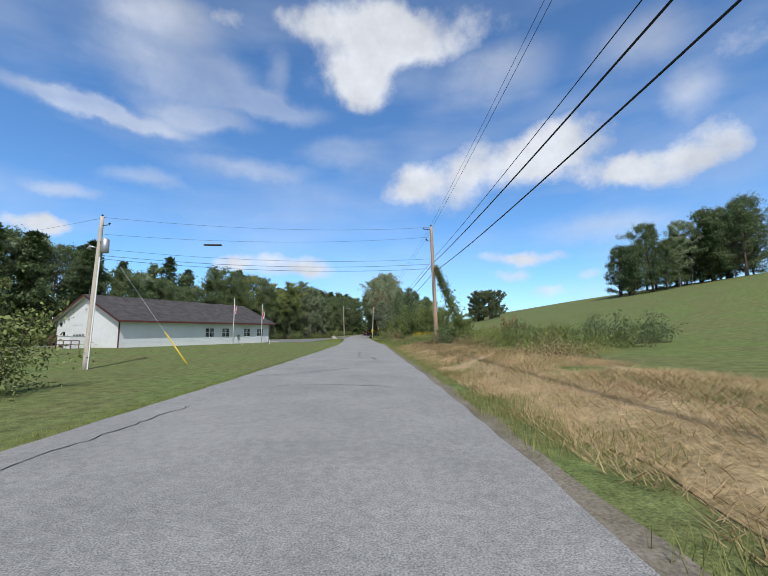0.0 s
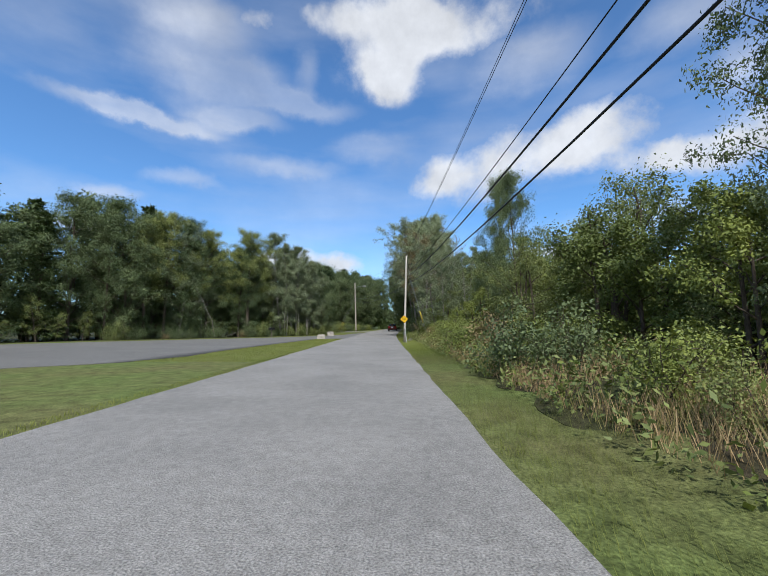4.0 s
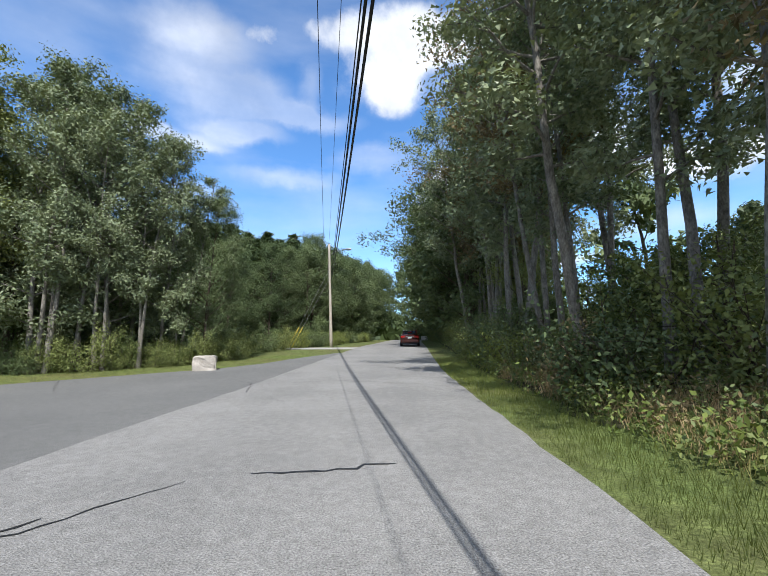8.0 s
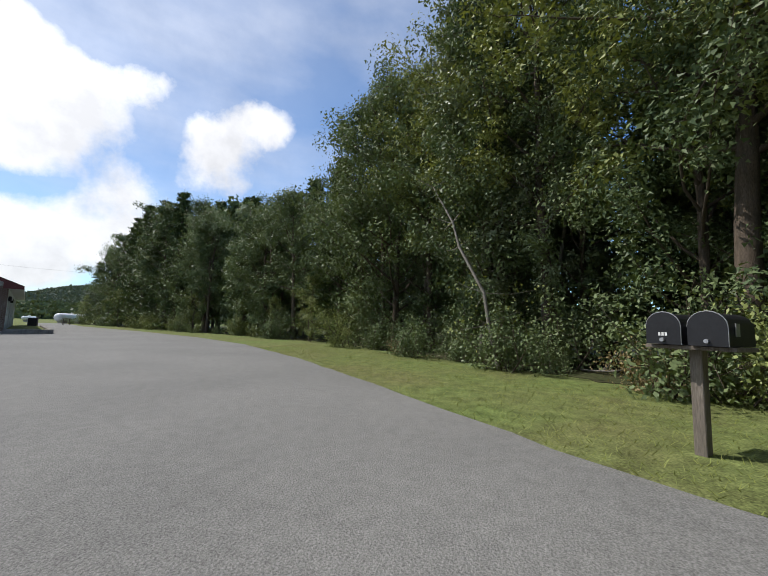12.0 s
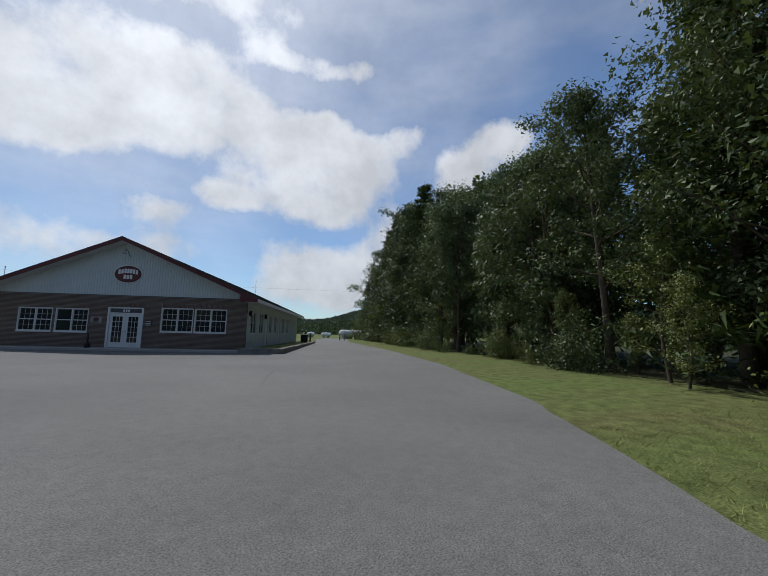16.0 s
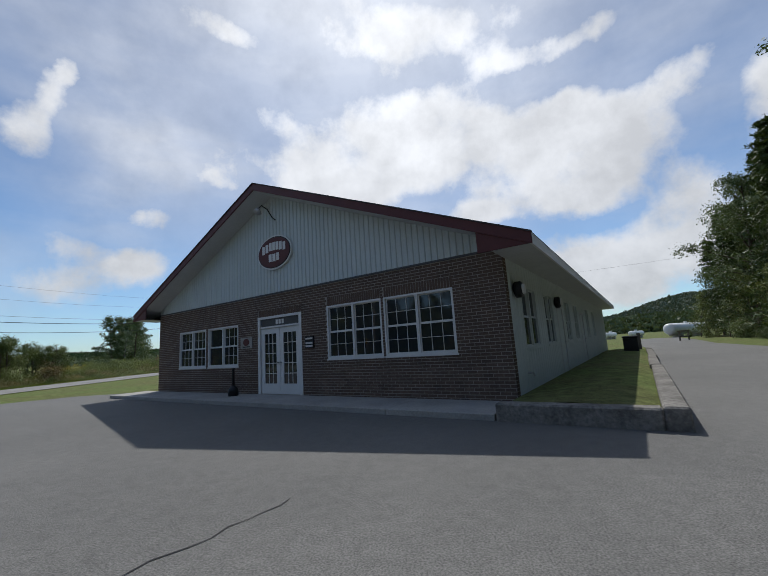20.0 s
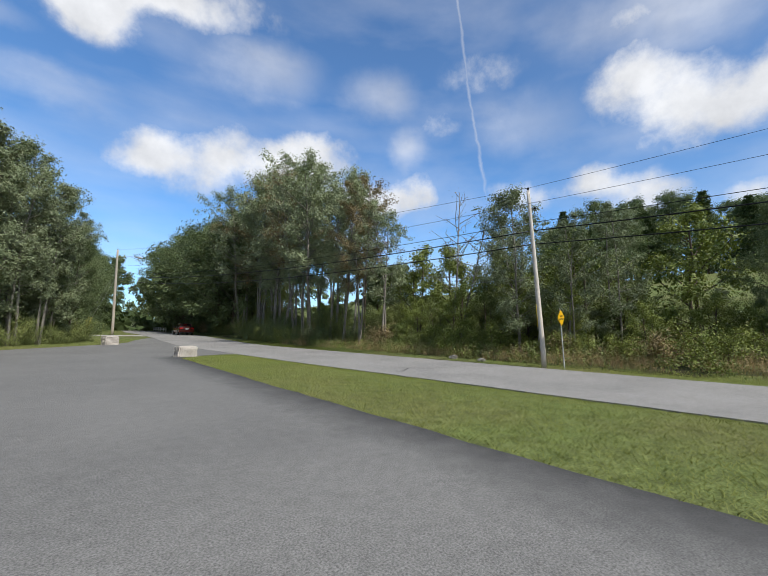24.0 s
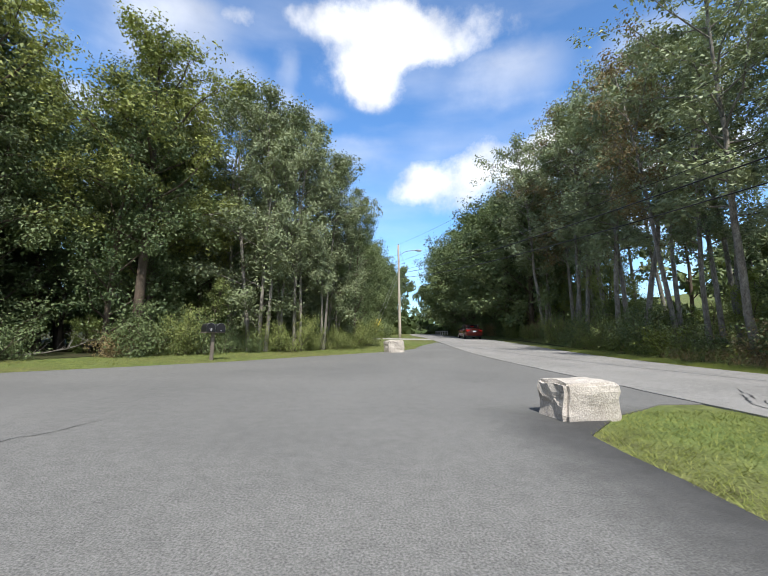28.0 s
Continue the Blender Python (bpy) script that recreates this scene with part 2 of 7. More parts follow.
    mix = N("ShaderNodeMixRGB")
    L(fac, mix.inputs[0])
    tint = N("ShaderNodeMixRGB")
    tint.blend_type = "MULTIPLY"
    tint.inputs[0].default_value = 1.0
    hue = N("ShaderNodeMixRGB")
    hue.inputs[1].default_value, hue.inputs[2].default_value = (0.78, 1.12, 1.37, 1), (0.64, 0.73, 0.8, 1)
    L(math_node("POWER", toward, 0.8), hue.inputs[0])
    L(hue.outputs[0], tint.inputs[2])
    L(sky.outputs[0], tint.inputs[1])
    L(tint.outputs[0], mix.inputs[1])
    L(white.outputs[0], mix.inputs[2])
    bg = N("ShaderNodeBackground")
    bg.inputs["Strength"].default_value = SKY_STRENGTH
    L(mix.outputs[0], bg.inputs["Color"])
    out = N("ShaderNodeOutputWorld")
    L(bg.outputs[0], out.inputs["Surface"])


SKY_STRENGTH, CLOUD_LIGHT = 0.145, 6.3
make_world()

# ---- materials ----
def material(name, color, rough=0.8, metal=0.0, vary=0.25, scale=3.0, fine=40.0, bump=0.2, second=None, spec=0.3, object_vary=0.0, detail=6.0, bump_scale=None, stretch=(1, 1, 1), coat=0.0, mid=0.0, mid_scale=2.0):
    """A surface with large stains and fine grain, in metres."""
    m = bpy.data.materials.new(name)
    m.use_nodes = True
    nt = m.node_tree
    N, L = nt.nodes.new, nt.links.new
    b = nt.nodes["Principled BSDF"]
    b.inputs["Roughness"].default_value, b.inputs["Metallic"].default_value = rough, metal
    b.inputs["Specular IOR Level"].default_value = spec
    b.inputs["Coat Weight"].default_value = coat
    geo = N("ShaderNodeNewGeometry")
    mp = N("ShaderNodeMapping")
    mp.inputs["Scale"].default_value = stretch
    L(geo.outputs["Position"], mp.inputs["Vector"])
    big, small = N("ShaderNodeTexNoise"), N("ShaderNodeTexNoise")
    for n, s in ((big, scale), (small, fine)):
        n.inputs["Scale"].default_value, n.inputs["Detail"].default_value = s, detail
        n.inputs["Roughness"].default_value = 0.6
        L(mp.outputs[0], n.inputs["Vector"])
    c2 = second or tuple(c * (1 - vary) for c in color)
    ramp = N("ShaderNodeValToRGB")
    ramp.color_ramp.elements[0].position, ramp.color_ramp.elements[1].position = 0.35, 0.65
    ramp.color_ramp.elements[0].color, ramp.color_ramp.elements[1].color = (*c2, 1), (*color, 1)
    L(big.outputs["Fac"], ramp.inputs[0])
    mul = N("ShaderNodeMixRGB")
    mul.blend_type = "MULTIPLY"
    mul.inputs[0].default_value = 1.0
    rng = N("ShaderNodeMapRange")
    rng.inputs["From Min"].default_value, rng.inputs["From Max"].default_value = 0.3, 0.7
    rng.inputs["To Min"].default_value, rng.inputs["To Max"].default_value = 1 - vary, 1 + vary * 0.6
    L(small.outputs["Fac"], rng.inputs["Value"])
    L(ramp.outputs[0], mul.inputs[1])
    L(rng.outputs[0], mul.inputs[2])
    col = mul.outputs[0]
    if mid:
        third = N("ShaderNodeTexNoise")
        third.inputs["Scale"].default_value, third.inputs["Detail"].default_value, third.inputs["Roughness"].default_value = mid_scale, 8.0, 0.7
        L(mp.outputs[0], third.inputs["Vector"])
        r3 = N("ShaderNodeMapRange")
        r3.inputs["From Min"].default_value, r3.inputs["From Max"].default_value = 0.3, 0.7
        r3.inputs["To Min"].default_value, r3.inputs["To Max"].default_value = 1 - mid, 1 + mid
        L(third.outputs["Fac"], r3.inputs["Value"])
        mul3 = N("ShaderNodeMixRGB")
        mul3.blend_type = "MULTIPLY"
        mul3.inputs[0].default_value = 1.0
        L(col, mul3.inputs[1])
        L(r3.outputs[0], mul3.inputs[2])
        col = mul3.outputs[0]
    if object_vary:
        info = N("ShaderNodeObjectInfo")
        r2 = N("ShaderNodeMapRange")
        r2.inputs["To Min"].default_value, r2.inputs["To Max"].default_value = 1 - object_vary, 1 + object_vary
        L(info.outputs["Random"], r2.inputs["Value"])
        mul2 = N("ShaderNodeMixRGB")
        mul2.blend_type = "MULTIPLY"
        mul2.inputs[0].default_value = 1.0
        L(col, mul2.inputs[1])
        L(r2.outputs[0], mul2.inputs[2])
        col = mul2.outputs[0]
    L(col, b.inputs["Base Color"])
    if bump:
        bn = N("ShaderNodeBump")
        bn.inputs["Strength"].default_value, bn.inputs["Distance"].default_value = bump, 0.02
        L(small.outputs["Fac"], bn.inputs["Height"])
        L(bn.outputs[0], b.inputs["Normal"])
    return m


def leaf_material(name, color, light, rough=0.5):
    """Thin leaves: gloss above, light coming through; tone differs from leaf to leaf and from plant to plant."""
    m = bpy.data.materials.new(name)
    m.use_nodes = True
    nt = m.node_tree
    N, L = nt.nodes.new, nt.links.new
    nt.nodes.clear()
    geo, info = N("ShaderNodeNewGeometry"), N("ShaderNodeObjectInfo")
    big = N("ShaderNodeTexNoise")
    big.inputs["Scale"].default_value, big.inputs["Detail"].default_value = 0.55, 3.0
    L(geo.outputs["Position"], big.inputs["Vector"])
    add = N("ShaderNodeMath")
    add.operation = "MULTIPLY_ADD"
    L(geo.outputs["Random Per Island"], add.inputs[0])
    add.inputs[1].default_value = 0.45
    L(big.outputs["Fac"], add.inputs[2])
    add2 = N("ShaderNodeMath")
    add2.operation = "MULTIPLY_ADD"
    L(info.outputs["Random"], add2.inputs[0])
    add2.inputs[1].default_value = 0.3
    L(add.outputs[0], add2.inputs[2])
    ramp = N("ShaderNodeValToRGB")
    ramp.color_ramp.elements[0].position, ramp.color_ramp.elements[1].position = 0.45, 1.25
    ramp.color_ramp.elements[0].color, ramp.color_ramp.elements[1].color = (*color, 1), (*light, 1)
    L(add2.outputs[0], ramp.inputs[0])
    p = N("ShaderNodeBsdfPrincipled")
    p.inputs["Roughness"].default_value, p.inputs["Specular IOR Level"].default_value = rough, 0.17
    L(ramp.outputs[0], p.inputs["Base Color"])
    tr = N("ShaderNodeBsdfTranslucent")
    warm = N("ShaderNodeMixRGB")
    warm.blend_type = "MULTIPLY"
    warm.inputs[0].default_value = 1.0
    warm.inputs[2].default_value = (1.15, 1.1, 0.4, 1)
    L(ramp.outputs[0], warm.inputs[1])
    L(warm.outputs[0], tr.inputs["Color"])
    mix = N("ShaderNodeMixShader")
    mix.inputs[0].default_value = 0.11
    L(p.outputs[0], mix.inputs[1])
    L(tr.outputs[0], mix.inputs[2])
    out = N("ShaderNodeOutputMaterial")
    L(mix.outputs[0], out.inputs["Surface"])
    return m


def glass_material(name, tint=(0.02, 0.025, 0.03), rough=0.03):
    m = bpy.data.materials.new(name)
    m.use_nodes = True
    b = m.node_tree.nodes["Principled BSDF"]
    b.inputs["Base Color"].default_value = (*tint, 1)
    b.inputs["Roughness"].default_value, b.inputs["Specular IOR Level"].default_value = rough, 0.6
    return m


M = {}
M["road"] = material("road_asphalt", (0.292, 0.281, 0.262), 0.9, vary=0.5, scale=0.5, fine=70, detail=2.5, bump=0.7, second=(0.243, 0.235, 0.22), spec=0.15, mid=0.2, mid_scale=11.0)
M["lot"] = material("lot_asphalt", (0.188, 0.184, 0.172), 0.85, vary=0.5, scale=0.3, fine=70, detail=3.2, bump=0.5, second=(0.158, 0.155, 0.146), spec=0.2, mid=0.14, mid_scale=7.0)


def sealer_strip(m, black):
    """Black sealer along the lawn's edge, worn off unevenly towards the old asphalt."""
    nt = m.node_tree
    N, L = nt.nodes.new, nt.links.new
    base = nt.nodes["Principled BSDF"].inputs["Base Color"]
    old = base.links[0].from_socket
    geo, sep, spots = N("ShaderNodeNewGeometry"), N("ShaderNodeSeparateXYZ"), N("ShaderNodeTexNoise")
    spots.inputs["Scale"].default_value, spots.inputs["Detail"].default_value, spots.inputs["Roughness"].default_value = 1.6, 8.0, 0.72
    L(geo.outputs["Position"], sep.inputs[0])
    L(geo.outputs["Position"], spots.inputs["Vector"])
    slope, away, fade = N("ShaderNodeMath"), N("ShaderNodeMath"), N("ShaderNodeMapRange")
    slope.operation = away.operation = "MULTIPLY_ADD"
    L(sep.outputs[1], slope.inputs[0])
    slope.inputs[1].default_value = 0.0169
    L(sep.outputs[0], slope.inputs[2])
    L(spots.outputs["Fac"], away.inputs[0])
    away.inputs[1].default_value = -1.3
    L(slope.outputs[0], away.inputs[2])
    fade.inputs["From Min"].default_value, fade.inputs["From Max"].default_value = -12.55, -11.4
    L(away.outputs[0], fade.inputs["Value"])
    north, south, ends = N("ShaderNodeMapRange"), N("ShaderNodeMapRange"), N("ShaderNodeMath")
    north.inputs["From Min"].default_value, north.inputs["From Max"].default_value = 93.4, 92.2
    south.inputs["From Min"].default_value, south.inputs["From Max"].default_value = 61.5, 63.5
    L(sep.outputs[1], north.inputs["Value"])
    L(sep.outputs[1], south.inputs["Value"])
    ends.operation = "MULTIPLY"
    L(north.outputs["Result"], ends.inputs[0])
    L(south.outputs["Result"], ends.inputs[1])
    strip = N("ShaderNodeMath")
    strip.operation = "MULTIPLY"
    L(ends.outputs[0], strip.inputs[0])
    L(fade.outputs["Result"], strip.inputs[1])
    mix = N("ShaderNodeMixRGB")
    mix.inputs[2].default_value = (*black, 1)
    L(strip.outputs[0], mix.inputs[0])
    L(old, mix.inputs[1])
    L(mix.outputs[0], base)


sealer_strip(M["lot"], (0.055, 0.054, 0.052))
M["tar"] = material("crack_tar", (0.025, 0.025, 0.025), 0.6, vary=0.2, scale=4, fine=30, bump=0.1)
M["lawn"] = material("lawn_grass", (0.125, 0.165, 0.05), 0.95, vary=0.55, scale=0.3, fine=34, bump=1.0, second=(0.142, 0.142, 0.057), spec=0.08, mid=0.5, mid_scale=3.2)
M["grass"] = None
M["tall_grass"] = None
M["hay"] = material("cut_hay", (0.42, 0.3, 0.165), 0.9, vary=0.45, scale=0.9, fine=16, bump=0.8, second=(0.24, 0.185, 0.09), spec=0.1, mid=0.3, mid_scale=5.0)
M["dirt"] = material("gravel_shoulder", (0.22, 0.19, 0.15), 0.95, vary=0.4, scale=1.2, fine=35, bump=0.7, second=(0.14, 0.12, 0.08), spec=0.1)
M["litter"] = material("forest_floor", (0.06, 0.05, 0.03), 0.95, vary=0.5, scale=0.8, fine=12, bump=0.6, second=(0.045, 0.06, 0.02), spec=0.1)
M["brick"] = material("brown_brick", (0.172, 0.118, 0.09), 0.85, vary=0.3, scale=2.5, fine=60, bump=0.3, second=(0.125, 0.088, 0.07), object_vary=0.22, spec=0.2)
M["pole_grey"] = material("dark_grey_metal", (0.09, 0.09, 0.09), 0.6, vary=0.15, scale=3, fine=30, bump=0.03)
M["mortar"] = material("mortar", (0.43, 0.39, 0.34), 0.95, vary=0.25, scale=3, fine=50, bump=0.3, spec=0.1)
M["siding"] = material("blue_grey_metal_siding", (0.55, 0.6, 0.585), 0.5, vary=0.06, scale=0.8, fine=20, bump=0.02, spec=0.4)
M["white_wall"] = material("white_metal_wall", (0.66, 0.68, 0.67), 0.55, vary=0.06, scale=0.5, fine=15, bump=0.02, spec=0.4, second=(0.6, 0.62, 0.62))
M["roof"] = material("asphalt_shingle", (0.1, 0.09, 0.085), 0.95, vary=0.4, object_vary=0.12, scale=1.2, fine=22, bump=0.5, second=(0.06, 0.055, 0.055), spec=0.15)
M["red_trim"] = material("dark_red_trim", (0.115, 0.035, 0.033), 0.5, vary=0.12, scale=2, fine=30, bump=0.03)
M["white"] = material("white_paint", (0.72, 0.72, 0.7), 0.5, vary=0.07, scale=2, fine=30, bump=0.03)
M["soffit"] = material("soffit", (0.55, 0.56, 0.56), 0.6, vary=0.08, scale=2, fine=20, bump=0.03)
M["concrete"] = material("concrete", (0.42, 0.4, 0.37), 0.9, vary=0.2, scale=1.2, fine=30, bump=0.25, second=(0.32, 0.31, 0.29), spec=0.2)
M["dark_stone"] = material("weathered_curb", (0.27, 0.255, 0.23), 0.95, vary=0.4, scale=2, fine=18, bump=0.6, second=(0.16, 0.15, 0.135), spec=0.1)
M["glass"] = glass_material("window_glass")
M["car_glass"] = glass_material("car_glass", (0.015, 0.015, 0.018), 0.02)
M["pole"] = material("pole_wood", (0.5, 0.45, 0.38), 0.9, vary=0.3, scale=2.0, fine=16, bump=0.4, stretch=(6, 6, 0.5), second=(0.42, 0.36, 0.29), spec=0.1)
M["pole_pale"] = material("pole_wood_pale", (0.62, 0.57, 0.5), 0.9, vary=0.25, scale=2.0, fine=16, bump=0.4, stretch=(6, 6, 0.5), second=(0.52, 0.46, 0.39), spec=0.1)
M["pole_red"] = material("pole_wood_reddish", (0.42, 0.24, 0.15), 0.9, vary=0.3, scale=2.0, fine=16, bump=0.4, stretch=(6, 6, 0.5), second=(0.46, 0.37, 0.28), spec=0.1)
M["wire"] = material("black_cable", (0.015, 0.015, 0.015), 0.5, vary=0.1, bump=0)
M["metal"] = material("galvanized_metal", (0.5, 0.5, 0.5), 0.45, metal=0.8, vary=0.15, scale=4, fine=30, bump=0.05)
M["dull_metal"] = material("weathered_galvanized_metal", (0.55, 0.55, 0.53), 0.7, metal=0.15, vary=0.2, scale=4, fine=30, bump=0.05)
M["white_metal"] = material("white_tank_paint", (0.75, 0.75, 0.73), 0.4, vary=0.08, scale=1, fine=20, bump=0.03)
M["black"] = material("black_paint", (0.02, 0.02, 0.022), 0.4, vary=0.2, scale=4, fine=30, bump=0.03)
M["yellow"] = material("yellow_sheeting", (0.78, 0.45, 0.01), 0.45, vary=0.05, scale=3, fine=30, bump=0.02)
M["yellow_plastic"] = material("yellow_plastic", (0.6, 0.45, 0.04), 0.5, vary=0.12, scale=3, fine=20, bump=0.02)
M["granite"] = material("granite", (0.55, 0.5, 0.44), 0.9, vary=0.35, scale=3.5, fine=45, bump=0.6, second=(0.4, 0.36, 0.31), spec=0.2)
M["post_wood"] = material("grey_post_wood", (0.2, 0.17, 0.14), 0.9, vary=0.3, scale=3, fine=20, bump=0.4, stretch=(5, 5, 0.6))
M["car_red"] = material("red_car_paint", (0.12, 0.02, 0.014), 0.25, vary=0.05, scale=2, fine=10, bump=0, spec=0.5, coat=0.6)
M["tyre"] = material("tyre_rubber", (0.02, 0.02, 0.02), 0.8, vary=0.2, scale=5, fine=40, bump=0.1)
M["tail_light"] = material("red_lens", (0.5, 0.02, 0.015), 0.15, vary=0.05, scale=3, fine=20, bump=0)
M["chrome"] = material("chrome", (0.7, 0.7, 0.7), 0.15, metal=1.0, vary=0.05, bump=0)
M["flag_red"] = material("flag_red_cloth", (0.5, 0.03, 0.03), 0.8, vary=0.1, bump=0.05)
M["flag_blue"] = material("flag_blue_cloth", (0.03, 0.04, 0.2), 0.8, vary=0.1, bump=0.05)
M["bark"] = material("grey_brown_bark", (0.13, 0.1, 0.075), 0.95, vary=0.35, scale=2.0, fine=14, bump=0.7, stretch=(4, 4, 1), second=(0.08, 0.065, 0.05), spec=0.1)
M["birch"] = material("pale_bark", (0.3, 0.275, 0.235), 0.9, vary=0.35, scale=2.5, fine=10, bump=0.4, stretch=(3, 3, 1.3), second=(0.15, 0.135, 0.115), spec=0.1)
M["leaf_maple"] = leaf_material("maple_leaves", (0.052, 0.084, 0.036), (0.15, 0.19, 0.082))
M["leaf_poplar"] = leaf_material("poplar_leaves", (0.126, 0.166, 0.089), (0.300, 0.342, 0.198), 0.4)
M["leaf_aspen"] = leaf_material("aspen_leaves", (0.085, 0.118, 0.06), (0.205, 0.24, 0.13), 0.42)
M["leaf_yellow"] = leaf_material("yellowing_leaves", (0.115, 0.15, 0.045), (0.27, 0.295, 0.09))
M["leaf_vine"] = leaf_material("vine_leaves", (0.085, 0.13, 0.034), (0.225, 0.26, 0.062))
M["leaf_dark"] = leaf_material("dark_shrub_leaves", (0.05, 0.078, 0.025), (0.14, 0.175, 0.05))
M["leaf_pine"] = leaf_material("pine_needles", (0.026, 0.052, 0.02), (0.075, 0.105, 0.038))
M["leaf_bush"] = leaf_material("shrub_leaves", (0.085, 0.12, 0.038), (0.215, 0.245, 0.08))
M["leaf_brown"] = leaf_material("dry_brown_leaves", (0.125, 0.1, 0.05), (0.28, 0.215, 0.105))
M["leaf_red"] = leaf_material("reddening_leaves", (0.17, 0.07, 0.03), (0.26, 0.14, 0.055))
M["goldenrod"] = leaf_material("goldenrod_flowers", (0.5, 0.33, 0.015), (0.65, 0.48, 0.03))
M["grass"] = leaf_material("grass_blades", (0.14, 0.175, 0.035), (0.23, 0.25, 0.07))
M["dry_stalk"] = leaf_material("dry_stalks", (0.25, 0.165, 0.085), (0.5, 0.37, 0.2))
M["tall_grass"] = leaf_material("tall_grass", (0.11, 0.14, 0.035), (0.26, 0.24, 0.09))
# distance haze put into both leaf colours: lightened, the hill's greyed too
M["hazed_hill_leaf"] = leaf_material("hazed_hill_foliage", (0.065, 0.085, 0.055), (0.115, 0.135, 0.09))
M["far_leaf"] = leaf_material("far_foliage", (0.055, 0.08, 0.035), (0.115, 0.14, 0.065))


# ---- mesh helpers ----
class Geo:
    """Vertices and faces of one part."""

    def __init__(self):
        self.v, self.f = [], []

    def add(self, verts, faces):
        n = len(self.v)
        self.v += [tuple(p) for p in verts]
        self.f += [tuple(i + n for i in f) for f in faces]
        return self

    def box(self, x0, x1, y0, y1, z0, z1):
        v = [(x, y, z) for z in (z0, z1) for y in (y0, y1) for x in (x0, x1)]
        return self.add(v, [(0, 2, 3, 1), (4, 5, 7, 6), (0, 1, 5, 4), (2, 6, 7, 3), (0, 4, 6, 2), (1, 3, 7, 5)])

    def tube(self, pts, radii, n=8, cap=True):
        pts = [Vector(p) for p in pts]
        if isinstance(radii, (int, float)):
            radii = [radii] * len(pts)
        base, verts, faces = 0, [], []
        side = None
        for i, p in enumerate(pts):
            t = (pts[min(i + 1, len(pts) - 1)] - pts[max(i - 1, 0)]).normalized()
            if side is None:
                side = t.orthogonal().normalized()
            side = (side - t * side.dot(t)).normalized()
            up = t.cross(side)
            for k in range(n):
                a = 2 * math.pi * k / n
                verts.append(p + (side * math.cos(a) + up * math.sin(a)) * radii[i])
        for i in range(len(pts) - 1):
            for k in range(n):
                a, b = i * n + k, i * n + (k + 1) % n
                faces.append((a, b, b + n, a + n))
        if cap:
            faces.append(tuple(range(n - 1, -1, -1)))
            faces.append(tuple(range((len(pts) - 1) * n, len(pts) * n)))
        return self.add(verts, faces)

    def extrude(self, outline, axis, lo, hi):
        """A flat outline of 2D points, made thick along an axis (0, 1 or 2)."""
        def place(p, d):
            q = list(p)
            q.insert(axis, d)
            return tuple(q)
        n = len(outline)
        v = [place(p, lo) for p in outline] + [place(p, hi) for p in outline]
        return self.add(v, [tuple(range(n - 1, -1, -1)), tuple(range(n, 2 * n))] + [(i, (i + 1) % n, (i + 1) % n + n, i + n) for i in range(n)])


def mesh_from(name, g, mat, smooth=False, bevel=0.0):
    me = bpy.data.meshes.new(name)
    if isinstance(g, Geo):
        me.from_pydata(g.v, [], g.f)
        bm = bmesh.new()
        bm.from_mesh(me)
        bmesh.ops.recalc_face_normals(bm, faces=bm.faces)
        if bevel:
            bmesh.ops.bevel(bm, geom=list(bm.edges), offset=bevel, segments=1, affect="EDGES", clamp_overlap=True)
        bm.to_mesh(me)
        bm.free()
    else:
        g.to_mesh(me)
        g.free()
    me.materials.append(mat)
    if smooth:
        me.shade_smooth()
    return me


def part(name, g, mat, parent, label="", smooth=False, bevel=0.0):
    ob = new(name, g if isinstance(g, bpy.types.Mesh) else mesh_from(name, g, mat, smooth, bevel))
    ob.parent = parent
    if label:
        tagged(ob, label)
    return ob


def thing(name, m, label, category, group="", kind=""):
    ob = new(name)
    ob.empty_display_size = 0.3
    ob.matrix_basis = m
    return tagged(ob, label, category, group, kind)


def quads_mesh(name, verts, mat, n=4):
    """Many separate faces of n corners each, from an array of corners."""
    count = len(verts) // n
    me = bpy.data.meshes.new(name)
    me.vertices.add(len(verts))
    me.vertices.foreach_set("co", np.asarray(verts, np.float32).ravel())
    me.loops.add(len(verts))
    me.loops.foreach_set("vertex_index", np.arange(len(verts), dtype=np.int32))
    me.polygons.add(count)
    me.polygons.foreach_set("loop_start", np.arange(0, len(verts), n, dtype=np.int32))
    me.polygons.foreach_set("loop_total", np.full(count, n, np.int32))
    me.materials.append(mat)
    me.update(calc_edges=True)
    me.validate()
    return me


def smooth_step(a, b, v):
    k = np.clip((np.asarray(v, float) - a) / (b - a), 0, 1)
    return k * k * (3 - 2 * k)

# ---- lie of the land ----
EDGE_Y = [-60, 0, 11, 20, 42, 54, 75, 88, 107, 150, 210]
EDGE_RIGHT = [1.7, 1.5, 1.3, 0.9, 0.1, -0.9, -2.3, -3.1, -4.1, -4.4, -2.0]
EDGE_LEFT = [-4.4, -4.4, -4.4, -4.6, -5.2, -6.0, -7.9, -9.1, -10.2, -10.5, -8.1]


def right_edge(y):
    return np.interp(y, EDGE_Y, EDGE_RIGHT)


def left_edge(y):
    return np.interp(y, EDGE_Y, EDGE_LEFT)


